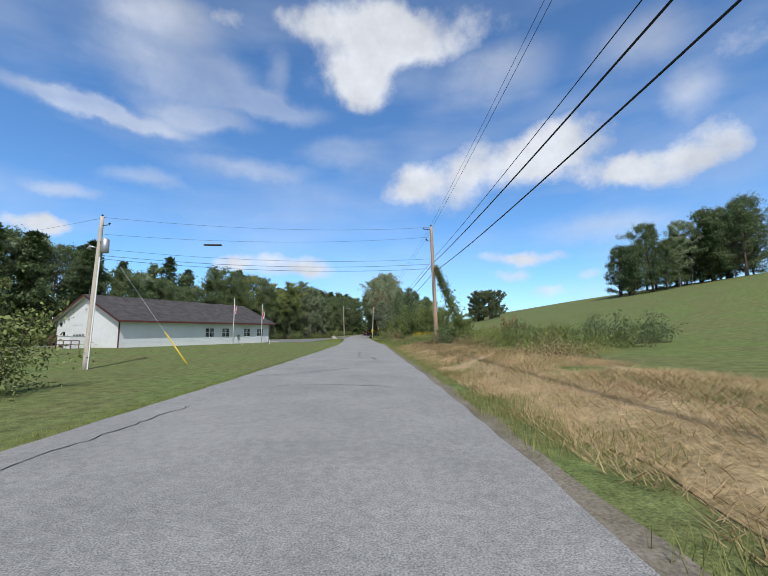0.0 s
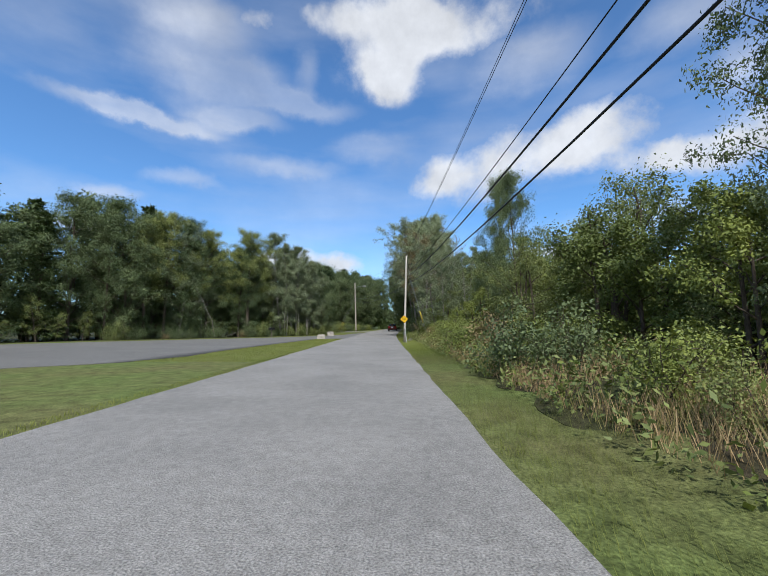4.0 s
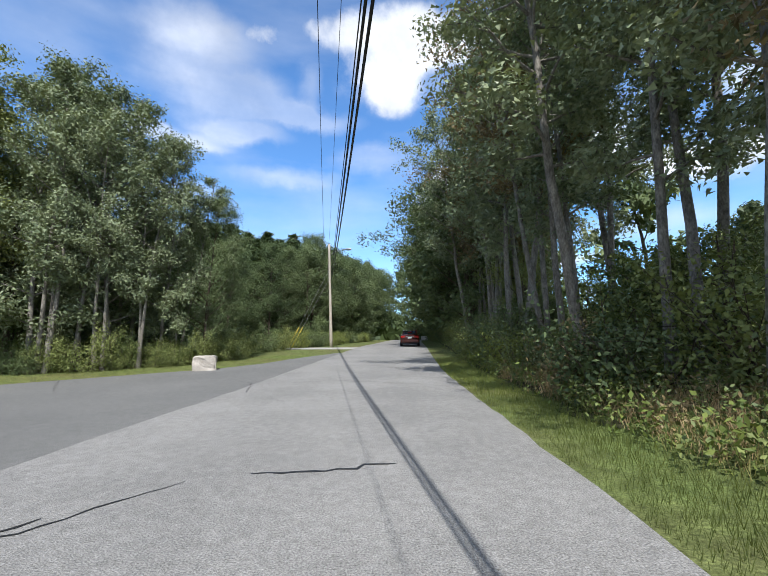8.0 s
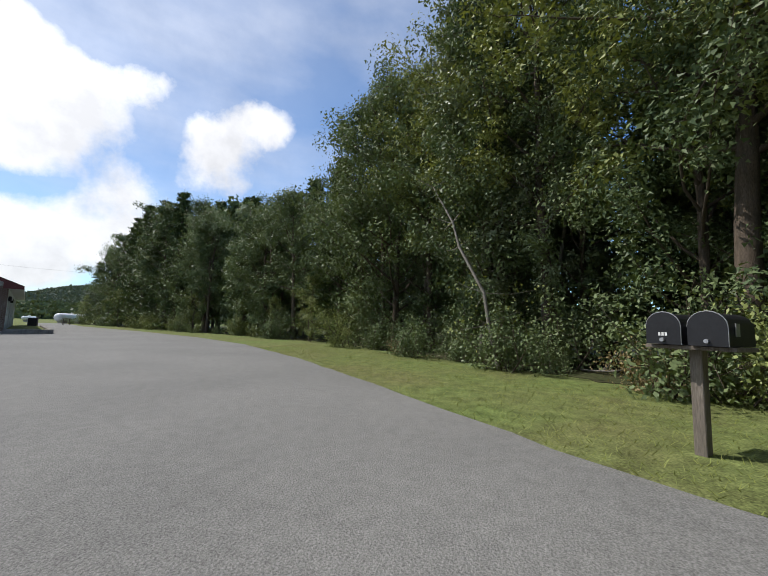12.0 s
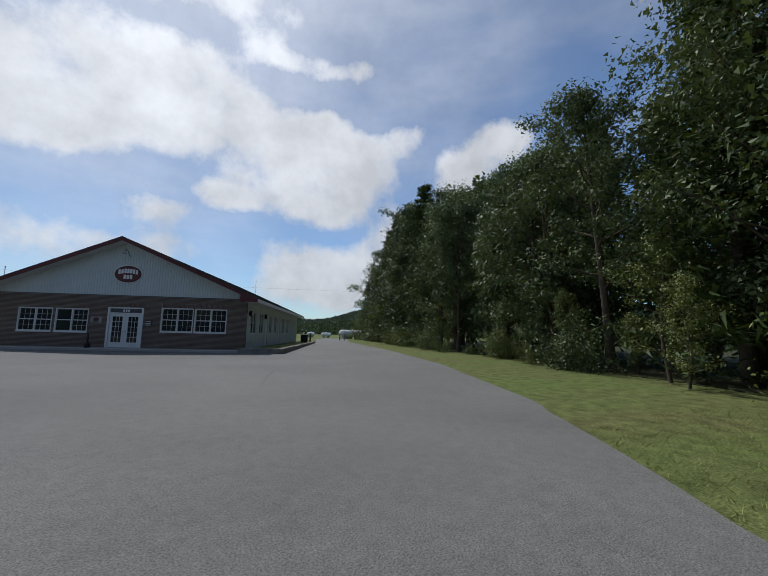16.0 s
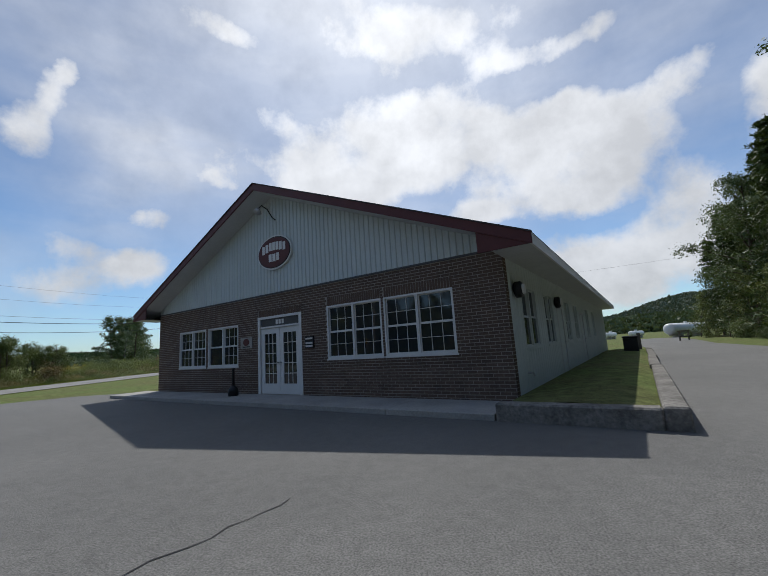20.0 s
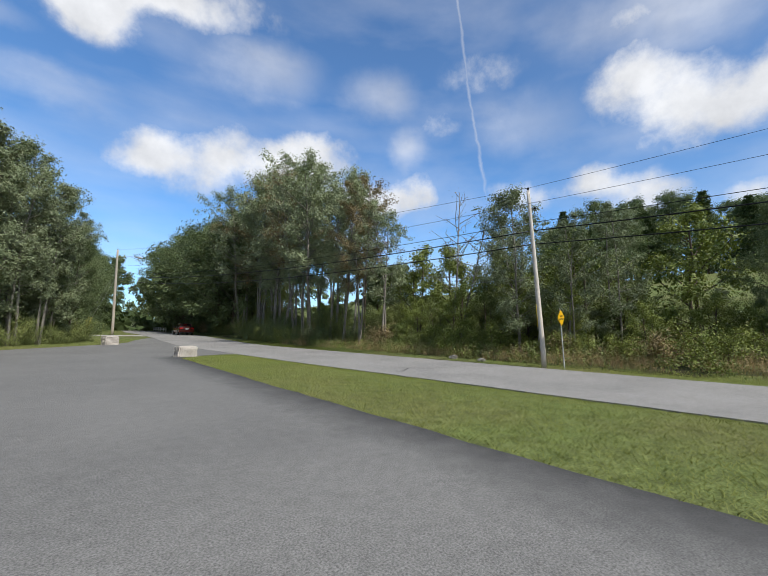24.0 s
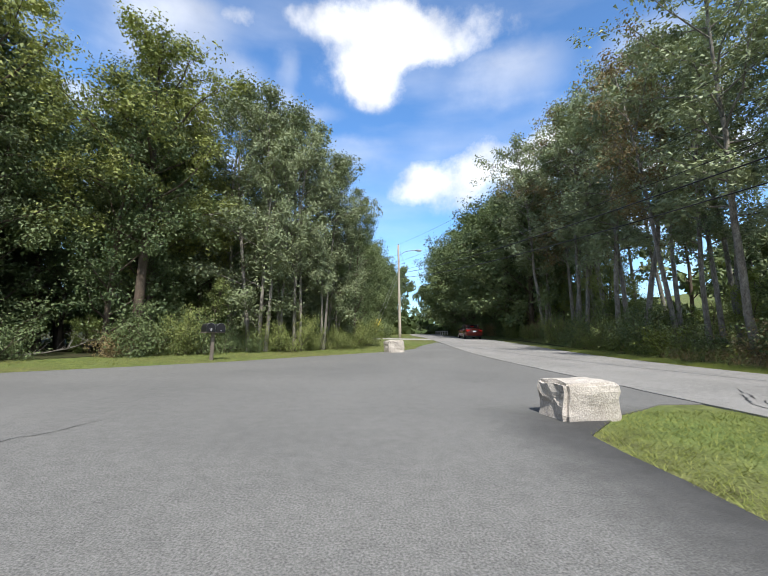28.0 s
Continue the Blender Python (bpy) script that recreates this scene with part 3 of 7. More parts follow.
def land(x, y):
    """Height of the ground."""
    x, y = np.asarray(x, float), np.asarray(y, float)
    z = 0.55 * smooth_step(100, 132, y) + 0.5 * smooth_step(132, 200, y)
    off = x - right_edge(y)
    z = z + 0.4 * smooth_step(0.9, 3.5, off)
    rise = np.clip(x - 8, 0, 90)
    z = z + 0.178 * rise * rise / (rise + 4) * smooth_step(0, 65, y)
    z = z - 0.5 * np.exp(-(((x + 17) / 6) ** 2) - (((y - 18) / 13) ** 2))
    return z


def land_at(x, y):
    return float(land(x, y))


def draped(name, outline, lift, mat, label, category, kind="structure", step=2.0, jag=0.0):
    """A paved or bare patch: its outline cut into cells and laid on the ground."""
    bm = bmesh.new()
    rnd = random.Random(name)
    pts = []
    for (x0, y0), (x1, y1) in zip(outline, outline[1:] + outline[:1]):
        n = max(1, int(math.hypot(x1 - x0, y1 - y0) / 0.6)) if jag else 1
        for i in range(n):
            k = i / n
            pts.append((x0 + (x1 - x0) * k + rnd.uniform(-jag, jag), y0 + (y1 - y0) * k + rnd.uniform(-jag, jag)))
    bm.faces.new([bm.verts.new((x, y, 0)) for x, y in pts])
    for axis in (0, 1):
        lo, hi = min(p[axis] for p in pts), max(p[axis] for p in pts)
        c = math.ceil(lo / step) * step
        while c < hi:
            at, no = [0, 0, 0], [0, 0, 0]
            at[axis], no[axis] = c, 1
            bmesh.ops.bisect_plane(bm, geom=bm.verts[:] + bm.edges[:] + bm.faces[:], plane_co=at, plane_no=no)
            c += step
    for v in bm.verts:
        v.co.z = land_at(v.co.x, v.co.y) + lift
    for f in bm.faces:
        if f.normal.z < 0:
            f.normal_flip()
    bmesh.ops.recalc_face_normals(bm, faces=bm.faces)
    if jag:
        rim = bmesh.ops.extrude_edge_only(bm, edges=[e for e in bm.edges if e.is_boundary])
        for v in rim["geom"]:
            if isinstance(v, bmesh.types.BMVert):
                v.co.z -= 0.05
    if sum(f.normal.z for f in bm.faces) < 0:
        bmesh.ops.reverse_faces(bm, faces=bm.faces)
    me = bpy.data.meshes.new(name)
    bm.to_mesh(me)
    bm.free()
    me.materials.append(mat)
    return tagged(new(name, me), label, category, kind=kind)


def make_ground():
    xs = np.r_[-4000, -2000, -1000, -500, -300, -200, -140, -100, -80, np.arange(-70, 45, 1.25), np.arange(46, 120, 4), 130, 160, 200, 300, 500, 1000, 2000, 4000]
    ys = np.r_[-4000, -2000, -1000, -500, -300, -200, -140, -100, -70, -50, -40, np.arange(-30, 215, 1.25), np.arange(216, 300, 8), 320, 400, 600, 1000, 2000, 4000]
    gx, gy = np.meshgrid(xs, ys)
    gz = land(gx, gy)
    v = np.stack([gx, gy, gz], -1).reshape(-1, 3)
    w, h = len(xs), len(ys)
    i = np.arange(w * h).reshape(h, w)
    q = np.stack([i[:-1, :-1], i[:-1, 1:], i[1:, 1:], i[1:, :-1]], -1).reshape(-1, 4)
    me = bpy.data.meshes.new("ground")
    me.from_pydata(v.tolist(), [], q.tolist())
    me.materials.append(M["lawn"])
    me.shade_smooth()
    return tagged(new("ground", me), "mown lawn and meadow ground rolling to the horizon", "ground", kind="structure")


make_ground()


def road_outline(y0, y1, inset=0.0):
    ys = list(np.arange(y0, y1 + 0.1, 3.0))
    return [(float(right_edge(y)) - inset, float(y)) for y in ys] + [(float(left_edge(y)) + inset, float(y)) for y in reversed(ys)]


LOT = [(-8.9, 93.6), (-10.2, 93.5), (-11.4, 92.6), (-12.3, 91.6), (-12.25, 84), (-12.1, 76), (-11.9, 70), (-11.4, 66.5), (-12.2, 63.6), (-14.5, 61.6), (-18.6, 60.9), (-20.5, 63.1), (-32.5, 69.0), (-33.25, 69.17), (-42.77, 50.13), (-43.8, 48.3), (-50, 33), (-57, 20), (-61, 22), (-54.5, 36), (-49.5, 46), (-42.5, 66), (-37.2, 78.5), (-33.0, 86), (-27.5, 93), (-22.9, 97.9), (-20.3, 100.6), (-18.2, 103.4), (-15.9, 106), (-14.2, 107.6), (-12.9, 110), (-12.3, 113), (-10.6, 118), (-9.0, 118), (-9.0, 107)]
draped("road", road_outline(-57, 207), 0.03, M["road"], "sun-bleached grey asphalt road with sealed cracks", "road", jag=0.035)
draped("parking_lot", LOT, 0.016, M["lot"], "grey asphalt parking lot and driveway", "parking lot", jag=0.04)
draped("drive_apron", [(-10.3, 122.6), (-10.4, 125.6), (-14.2, 126.2), (-17.5, 126.6), (-17.5, 123.8), (-14.0, 123.2)], 0.02, M["concrete"], "pale gravelly mouth of a side drive", "driveway", jag=0.08)
ys = list(np.arange(-45, 50, 3.0))
draped("shoulder", [(float(right_edge(y)) - 0.03, float(y)) for y in ys] + [(float(right_edge(y)) + 0.26, float(y)) for y in reversed(ys)], 0.012, M["dirt"], "bare gravelly road shoulder with weeds", "shoulder", jag=0.08)
ys = list(np.arange(-30, 37, 3.0))
draped("hay_strip", [(float(right_edge(y)) + 1.0, float(y)) for y in ys] + [(float(right_edge(y)) + 4.9, float(y)) for y in reversed(ys)], 0.02, M["hay"], "strip of dry cut grass beside the road", "cut grass", jag=0.2)
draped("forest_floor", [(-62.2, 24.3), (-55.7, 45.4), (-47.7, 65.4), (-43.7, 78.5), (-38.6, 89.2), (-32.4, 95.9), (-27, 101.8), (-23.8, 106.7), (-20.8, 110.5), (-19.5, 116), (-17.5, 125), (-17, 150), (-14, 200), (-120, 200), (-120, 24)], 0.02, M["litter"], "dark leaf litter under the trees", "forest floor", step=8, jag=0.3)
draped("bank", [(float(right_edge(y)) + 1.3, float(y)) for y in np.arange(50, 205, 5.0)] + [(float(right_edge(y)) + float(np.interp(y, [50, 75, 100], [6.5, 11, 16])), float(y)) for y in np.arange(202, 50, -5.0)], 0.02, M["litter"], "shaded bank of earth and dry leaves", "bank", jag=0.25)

# ---- trees ----
def leaf_cards(centres, size, rng, up=0.3, ratio=0.62, corners=4, out=None):
    """A drooping leaf at each centre, turned to the light: a folded kite, or a slim triangle for leaves far off."""
    n = len(centres)
    nrm = rng.normal(size=(n, 3)) * 0.6 + np.array([0, 0, up * 1.7])
    if out is not None:
        nrm += out * 0.95
    nrm /= np.linalg.norm(nrm, axis=1, keepdims=True) + 1e-9
    a = rng.normal(size=(n, 3))
    a -= nrm * np.sum(a * nrm, axis=1, keepdims=True)
    a /= np.linalg.norm(a, axis=1, keepdims=True) + 1e-9
    b = np.cross(nrm, a)
    b /= np.linalg.norm(b, axis=1, keepdims=True) + 1e-9
    s = size * rng.uniform(0.5, 1.4, (n, 1))
    c = np.asarray(centres)
    droop = np.array([0, 0, -0.18]) * s
    wide = ratio * rng.uniform(0.7, 1.15, (n, 1))
    if corners == 3:
        v = np.stack([c - a * s * 0.5 + b * s * wide * 0.45, c - a * s * 0.3 - b * s * wide * 0.75, c + a * s * 0.75 + droop], 1)
    else:
        k = rng.uniform(-0.22, 0.05, (n, 1)) * s
        v = np.stack([c - a * s * 0.5, c + b * s * wide * 0.5 + a * k + droop * 0.3, c + a * s * 0.5 + droop, c - b * s * wide * 0.5 + a * k + droop * 0.3], 1)
    return v.reshape(-1, 3)


def limb(g, start, way, length, r0, r1, rng, n=5, bend=0.25, sides=6):
    pts, p, w = [Vector(start)], Vector(start), Vector(way).normalized()
    for i in range(n):
        w = (w + Vector(rng.normal(size=3)) * bend * 0.5 + Vector((0, 0, 0.06))).normalized()
        p = p + w * (length / n)
        pts.append(p.copy())
    g.tube(pts, list(np.linspace(r0, r1, n + 1)), sides, cap=False)
    return pts


def broad_tree(seed, H=16.0, R=4.2, base=0.25, leaves=9000, size=0.27, trunk=0.2, limbs=26, sparse=0.9, top=0.35, lean=0.03, stems=1, corners=4, sides=5, clump=1.0):
    """Trunk, limbs and leaf clumps of a broadleaved tree: vertices of the wood and of the leaves."""
    rng = np.random.default_rng(seed)
    g, clumps = Geo(), []
    for s in range(stems):
        off = Vector((rng.uniform(-0.6, 0.6), rng.uniform(-0.6, 0.6), 0)) if stems > 1 else Vector((0, 0, 0))
        h = H * (1 if s == 0 else rng.uniform(0.75, 0.95))
        pts, p, w = [off], off.copy(), Vector((rng.normal() * lean * 2, rng.normal() * lean * 2, 1)).normalized()
        k = 9
        for i in range(k):
            w = (w + Vector((rng.normal(), rng.normal(), 0)) * lean + Vector((0, 0, 0.05))).normalized()
            p = p + w * (h * 0.94 / k)
            pts.append(p.copy())
        g.tube(pts, [trunk * (1.25 if i == 0 else 1) * (1 - 0.9 * i / k) + 0.015 for i in range(k + 1)], 8, cap=False)
        for j in range(limbs // stems):
            f = base + (0.97 - base) * (j + rng.uniform()) / (limbs // stems)
            at = f * k
            i = min(int(at), k - 1)
            c = pts[i].lerp(pts[i + 1], at - i)
            rel = (f - base) / (1 - base)
            prof = (math.sin(math.pi * min(1, 0.18 + rel * 0.82) ** (0.55 + top))) ** 0.7
            ln = max(0.5, R * prof * rng.uniform(0.65, 1.15))
            az = j * 2.4 + rng.uniform(-0.5, 0.5)
            rise = rng.uniform(0.15, 0.7) + 0.5 * rel
            lp = limb(g, c, (math.cos(az), math.sin(az), rise), ln, trunk * 0.33 * (1 - 0.6 * rel) + 0.012, 0.012, rng, 5 if sides > 3 else 3, 0.25, sides)
            clumps += [(lp[-1], 0.85), (lp[-2], 0.8), (lp[-3], 0.6)]
            for q in lp[2:]:
                if rng.uniform() < sparse:
                    sp = limb(g, q, Vector(rng.normal(size=3)) + Vector((math.cos(az), math.sin(az), 0.25)), ln * rng.uniform(0.25, 0.45), 0.016, 0.006, rng, 2, 0.3, 3)
                    clumps += [(sp[-1], 0.75), (sp[-2], 0.5)]
        clumps.append((pts[-1], 0.7))
    cc = np.array([c[0] for c in clumps])
    rr = np.array([c[1] for c in clumps]) * (R / 4.2) ** 0.5 * clump * rng.uniform(0.7, 1.3, len(cc))
    pick = rng.integers(0, len(cc), leaves)
    d = rng.normal(size=(leaves, 3)) * np.array([1, 1, 0.75])
    d *= rng.uniform(0.3, 1.0, (leaves, 1)) ** 0.6 / (np.linalg.norm(d, axis=1, keepdims=True) + 1e-6)
    pos = cc[pick] + d * rr[pick][:, None] * rng.uniform(0.7, 1.25, (leaves, 1))
    keep = pos[:, 2] > 0.15
    return g, leaf_cards(pos[keep], size, rng, corners=corners, out=(d / (np.linalg.norm(d, axis=1, keepdims=True) + 1e-6))[keep]), corners


def pine_tree(seed, H=18.0, R=3.4, leaves=9000, size=0.4, trunk=0.2, base=0.12):
    rng = np.random.default_rng(seed)
    g, pos = Geo(), []
    g.tube([(0, 0, H * i / 6) for i in range(7)], [trunk * (1 - i / 6) + 0.02 for i in range(7)], 8, cap=False)
    z, az = H * base, 0.0
    tiers = []
    while z < H * 0.97:
        rel = (z / H - base) / (1 - base)
        ln = R * (1 - rel) ** 0.75 * rng.uniform(0.75, 1.1) + 0.25
        for k in range(5):
            az += 2 * math.pi / 5 + rng.uniform(-0.25, 0.25)
            tiers.append((z + rng.uniform(-0.2, 0.2), az, ln * rng.uniform(0.75, 1.15)))
        z += rng.uniform(0.55, 0.95) * (1.1 - 0.5 * rel)
    per = max(6, leaves // len(tiers))
    for z, az, ln in tiers:
        lp = limb(g, (0, 0, z), (math.cos(az), math.sin(az), 0.12), ln, 0.035, 0.008, rng, 3, 0.1, 3)
        for _ in range(per):
            f = rng.uniform(0.25, 1.02) * (len(lp) - 1)
            i = min(int(f), len(lp) - 2)
            c = lp[i].lerp(lp[i + 1], f - i)
            pos.append(np.array(c) + rng.normal(size=3) * np.array([0.3, 0.3, 0.13]) * (0.4 + ln * 0.3))
    return g, leaf_cards(np.array(pos), size, rng, up=0.5, ratio=0.3, corners=3), 3


def bush_shape(seed, H=2.4, R=1.8, leaves=2100, size=0.15, stems=8):
    rng = np.random.default_rng(seed)
    g, cl = Geo(), []
    for s in range(stems):
        az, out = rng.uniform(0, 6.28), rng.uniform(0.1, 0.9)
        lp = limb(g, (rng.uniform(-.25, .25) * R, rng.uniform(-.25, .25) * R, 0), (math.cos(az) * out, math.sin(az) * out, 1.0), H * rng.uniform(0.6, 1.0), 0.022, 0.006, rng, 5, 0.35, 4)
        cl += [(q, 0.34) for q in lp[1:]]
        for q in lp[1:]:
            sp = limb(g, q, Vector(rng.normal(size=3)) + Vector((math.cos(az), math.sin(az), 0.2)), R * rng.uniform(0.3, 0.6), 0.01, 0.004, rng, 2, 0.3, 3)
            cl += [(sp[-1], 0.42), (sp[1], 0.36)]
    cc, rr = np.array([c[0] for c in cl]), np.array([c[1] for c in cl]) * R / 1.6
    pick = rng.integers(0, len(cc), leaves)
    d = rng.normal(size=(leaves, 3))
    d *= rng.uniform(0.3, 1.0, (leaves, 1)) / (np.linalg.norm(d, axis=1, keepdims=True) + 1e-6)
    pos = cc[pick] + d * rr[pick][:, None]
    pos[:, 2] = np.abs(pos[:, 2])
    return g, leaf_cards(pos, size * 1.1, rng, out=d / (np.linalg.norm(d, axis=1, keepdims=True) + 1e-6)), 4


def plant(name, shape, bark, leaf, label, category="tree", trunk_name="trunk", crown_name="crown"):
    g, cards, corners = shape
    ob = thing(name, pose(0, 0, -500), label, category)
    part(trunk_name, g, bark, ob, smooth=True)
    part(crown_name, quads_mesh(crown_name, cards, leaf, corners), leaf, ob)
    return ob


SPECIES = {}


def species(key, *a, **k):
    SPECIES[key] = [plant(*a, **k), 0]


GREY, PALE = M["bark"], M["birch"]
species("maple", "maple_tree", broad_tree(1, leaves=19000, size=0.155, sparse=0.5, corners=3), GREY, M["leaf_maple"], "full dark-green maple tree at the edge of the woods")
species("maple2", "maple_tree", broad_tree(2, H=14, R=4.6, base=0.06, limbs=34, leaves=23000, size=0.15, sparse=0.5, corners=3), GREY, M["leaf_maple"], "broad leafy green tree with low limbs by the lawn")
species("near", "maple_tree", broad_tree(31, H=15, R=4.0, base=0.05, limbs=38, trunk=0.13, leaves=34000, size=0.11, sparse=0.6, clump=0.9, corners=3), GREY, M["leaf_maple"], "tall leafy maple tree standing by the mown verge")
species("near2", "locust_tree", broad_tree(32, H=16.5, R=3.6, base=0.3, limbs=30, leaves=24000, size=0.11, sparse=0.7, clump=0.85, corners=3), GREY, M["leaf_yellow"], "tall feathery yellow-green tree standing by the mown verge")
species("yellow", "locust_tree", broad_tree(3, H=16, R=3.8, leaves=12000, size=0.17, sparse=0.7, corners=3), GREY, M["leaf_yellow"], "tall tree with feathery yellow-green leaves in the woods")
species("poplar", "poplar_tree", broad_tree(4, H=17, R=2.7, base=0.3, top=0.85, leaves=16500, size=0.115, trunk=0.1, limbs=32, stems=2, clump=0.8, corners=3), PALE, M["leaf_poplar"], "slender poplar tree with sparse grey-green leaves and pale stems")
species("poplar2", "poplar_tree", broad_tree(5, H=16, R=3.1, base=0.34, top=0.85, leaves=15000, size=0.115, trunk=0.105, limbs=28, lean=0.06, clump=0.8, corners=3), PALE, M["leaf_poplar"], "thin leaning poplar tree with open grey-green crown")
species("aspen", "aspen_tree", broad_tree(34, H=17, R=2.9, base=0.07, top=0.6, leaves=22000, size=0.115, trunk=0.085, limbs=36, stems=2, clump=0.85, corners=3), PALE, M["leaf_aspen"], "slender grey-green aspen tree leafy almost to the ground")
species("aspen2", "aspen_tree", broad_tree(35, H=16, R=3.2, base=0.1, top=0.6, leaves=21000, size=0.115, trunk=0.09, limbs=34, lean=0.05, clump=0.85, corners=3), PALE, M["leaf_aspen"], "leaning grey-green aspen tree by the mown verge")
species("brown", "birch_tree", broad_tree(6, H=15, R=3.0, base=0.36, top=0.8, leaves=14000, size=0.1, trunk=0.09, limbs=28, stems=2, clump=0.8, corners=3), PALE, M["leaf_brown"], "sickly birch tree with sparse browning leaves")
species("red", "maple_tree", broad_tree(7, H=11, R=2.2, base=0.45, leaves=1800, size=0.18, trunk=0.1, limbs=16), GREY, M["leaf_red"], "young maple tree with reddening leaves")
species("pine", "pine_tree", pine_tree(8), GREY, M["leaf_pine"], "tall dark-green pine tree in the woods")
species("pine2", "pine_tree", pine_tree(9, H=15, R=3.0, base=0.03, leaves=10000, size=0.34), GREY, M["leaf_pine"], "dense dark spruce tree with boughs to the ground")
species("small", "shrub_tree", broad_tree(10, H=6.2, R=3.0, base=0.08, leaves=17000, size=0.095, trunk=0.09, limbs=24, stems=3, sparse=0.6, clump=0.85), GREY, M["leaf_bush"], "rounded leafy small tree with several stems", "tree")
species("dark", "shrub_tree", broad_tree(33, H=4.0, R=1.9, base=0.03, leaves=17000, size=0.085, trunk=0.06, limbs=26, stems=4, sparse=0.6, clump=0.75), GREY, M["leaf_dark"], "dense rounded dark-green shrub at the end of the thicket", "shrub")
species("viny", "shrub_tree", broad_tree(23, H=5.0, R=2.0, base=0.04, leaves=13000, size=0.1, trunk=0.07, limbs=18, stems=2, sparse=0.5, clump=0.8), GREY, M["leaf_vine"], "small tree smothered in yellow-green vine leaves", "tree")
species("sapling", "sapling", broad_tree(11, H=5.5, R=1.5, base=0.1, leaves=4400, size=0.095, trunk=0.045, limbs=18, lean=0.08, sparse=0.5, clump=0.8), GREY, M["leaf_bush"], "thin leafy sapling in the undergrowth", "tree")
species("bush", "bush", bush_shape(12, leaves=4400, size=0.08), GREY, M["leaf_bush"], "leafy green bush in the undergrowth", "bush", "stem", "foliage")
species("bush2", "bush", bush_shape(13, H=1.7, R=1.7, leaves=3600, size=0.08), GREY, M["leaf_maple"], "low dark-green bush in the undergrowth", "bush", "stem", "foliage")
species("drybush", "bush", bush_shape(14, H=1.3, R=1.3, leaves=2300, size=0.07), GREY, M["leaf_brown"], "low brown withering bush by the roadside", "bush", "stem", "foliage")
species("ybush", "bush", bush_shape(15, H=1.5, R=1.4, leaves=4200, size=0.062), GREY, M["leaf_vine"], "yellow-green weedy bush by the roadside", "bush", "stem", "foliage")
species("redbush", "bush", bush_shape(24, H=1.6, R=0.8, leaves=1500, size=0.085), GREY, M["leaf_red"], "reddening shrub in the roadside brush", "bush", "stem", "foliage")
species("mid", "maple_tree", broad_tree(21, H=14, R=4.4, base=0.05, leaves=6000, size=0.28, limbs=20, sparse=0.15, corners=3, sides=3), GREY, M["leaf_maple"], "leafy green tree standing back in the woods")
species("mid2", "poplar_tree", broad_tree(22, H=16, R=3.2, base=0.22, leaves=5500, size=0.21, trunk=0.1, limbs=18, sparse=0.2, corners=3, sides=3, clump=0.85), PALE, M["leaf_poplar"], "slim grey-green poplar standing back in the woods")
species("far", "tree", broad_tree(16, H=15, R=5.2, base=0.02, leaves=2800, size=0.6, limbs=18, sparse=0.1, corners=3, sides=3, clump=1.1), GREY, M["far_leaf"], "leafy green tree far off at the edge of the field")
species("far2", "tree", broad_tree(17, H=17, R=4.2, base=0.1, leaves=2200, size=0.58, limbs=16, sparse=0.1, corners=3, sides=3, clump=1.1), GREY, M["leaf_maple"], "tall dark-green tree deep in the woods")
species("farpine", "pine_tree", pine_tree(18, leaves=3000, size=0.7), GREY, M["leaf_pine"], "dark pine tree rising over the woods")
species("dead", "dead_tree", broad_tree(19, H=11, R=2.2, base=0.3, leaves=60, size=0.1, trunk=0.06, limbs=34, stems=2, lean=0.05), PALE, M["leaf_brown"], "bare dead tree with pale branches", "tree")


def grow(key, x, y, height=None, turn=None, wide=1.0, sink=0.05, group=""):
    """Sets a plant of a kind at a place; height scales it."""
    ob, used = SPECIES[key]
    base = {"maple": 16, "maple2": 14, "yellow": 16, "poplar": 17, "poplar2": 16, "aspen": 17, "aspen2": 16, "brown": 15, "red": 11, "pine": 18, "pine2": 15, "small": 6.2, "sapling": 5.5, "bush": 2.4, "bush2": 1.7, "drybush": 1.3, "ybush": 1.5, "far": 15, "far2": 17, "farpine": 18, "dead": 11, "mid": 14, "mid2": 16, "viny": 5.0, "dark": 4.0, "near": 15, "near2": 16.5, "redbush": 1.6}[key]
    most = {"bush": 2.9, "bush2": 2.0, "drybush": 1.5, "ybush": 1.8, "redbush": 2.2}.get(key)
    height = min(height or base, most) if most else height
    s = (height or base) / base
    rnd = random.Random(round(x * 131 + y * 17))
    m = pose(x, y, land_at(x, y) - sink, 0, 0, rnd.uniform(0, 360) if turn is None else turn) @ Matrix.Diagonal((s * wide, s * wide, s, 1))
    if used == 0:
        ob.matrix_basis = m
    else:
        ob = copy_thing(ob, Matrix.Identity(4))
        ob.matrix_basis = m
    SPECIES[key][1] += 1
    if group:
        tagged(ob, group=group)
    return ob


def along(line, step, rnd, lo=0.0, hi=1.0):
    """Places at even steps along a bent line, with the normal to its left."""
    out = []
    for (x0, y0), (x1, y1) in zip(line, line[1:]):
        n = math.hypot(x1 - x0, y1 - y0)
        k = max(1, round(n / step))
        for i in range(k):
            f = (i + rnd.uniform(0.1, 0.9)) / k
            out.append((x0 + (x1 - x0) * f, y0 + (y1 - y0) * f, -(y1 - y0) / n, (x1 - x0) / n))
    return out


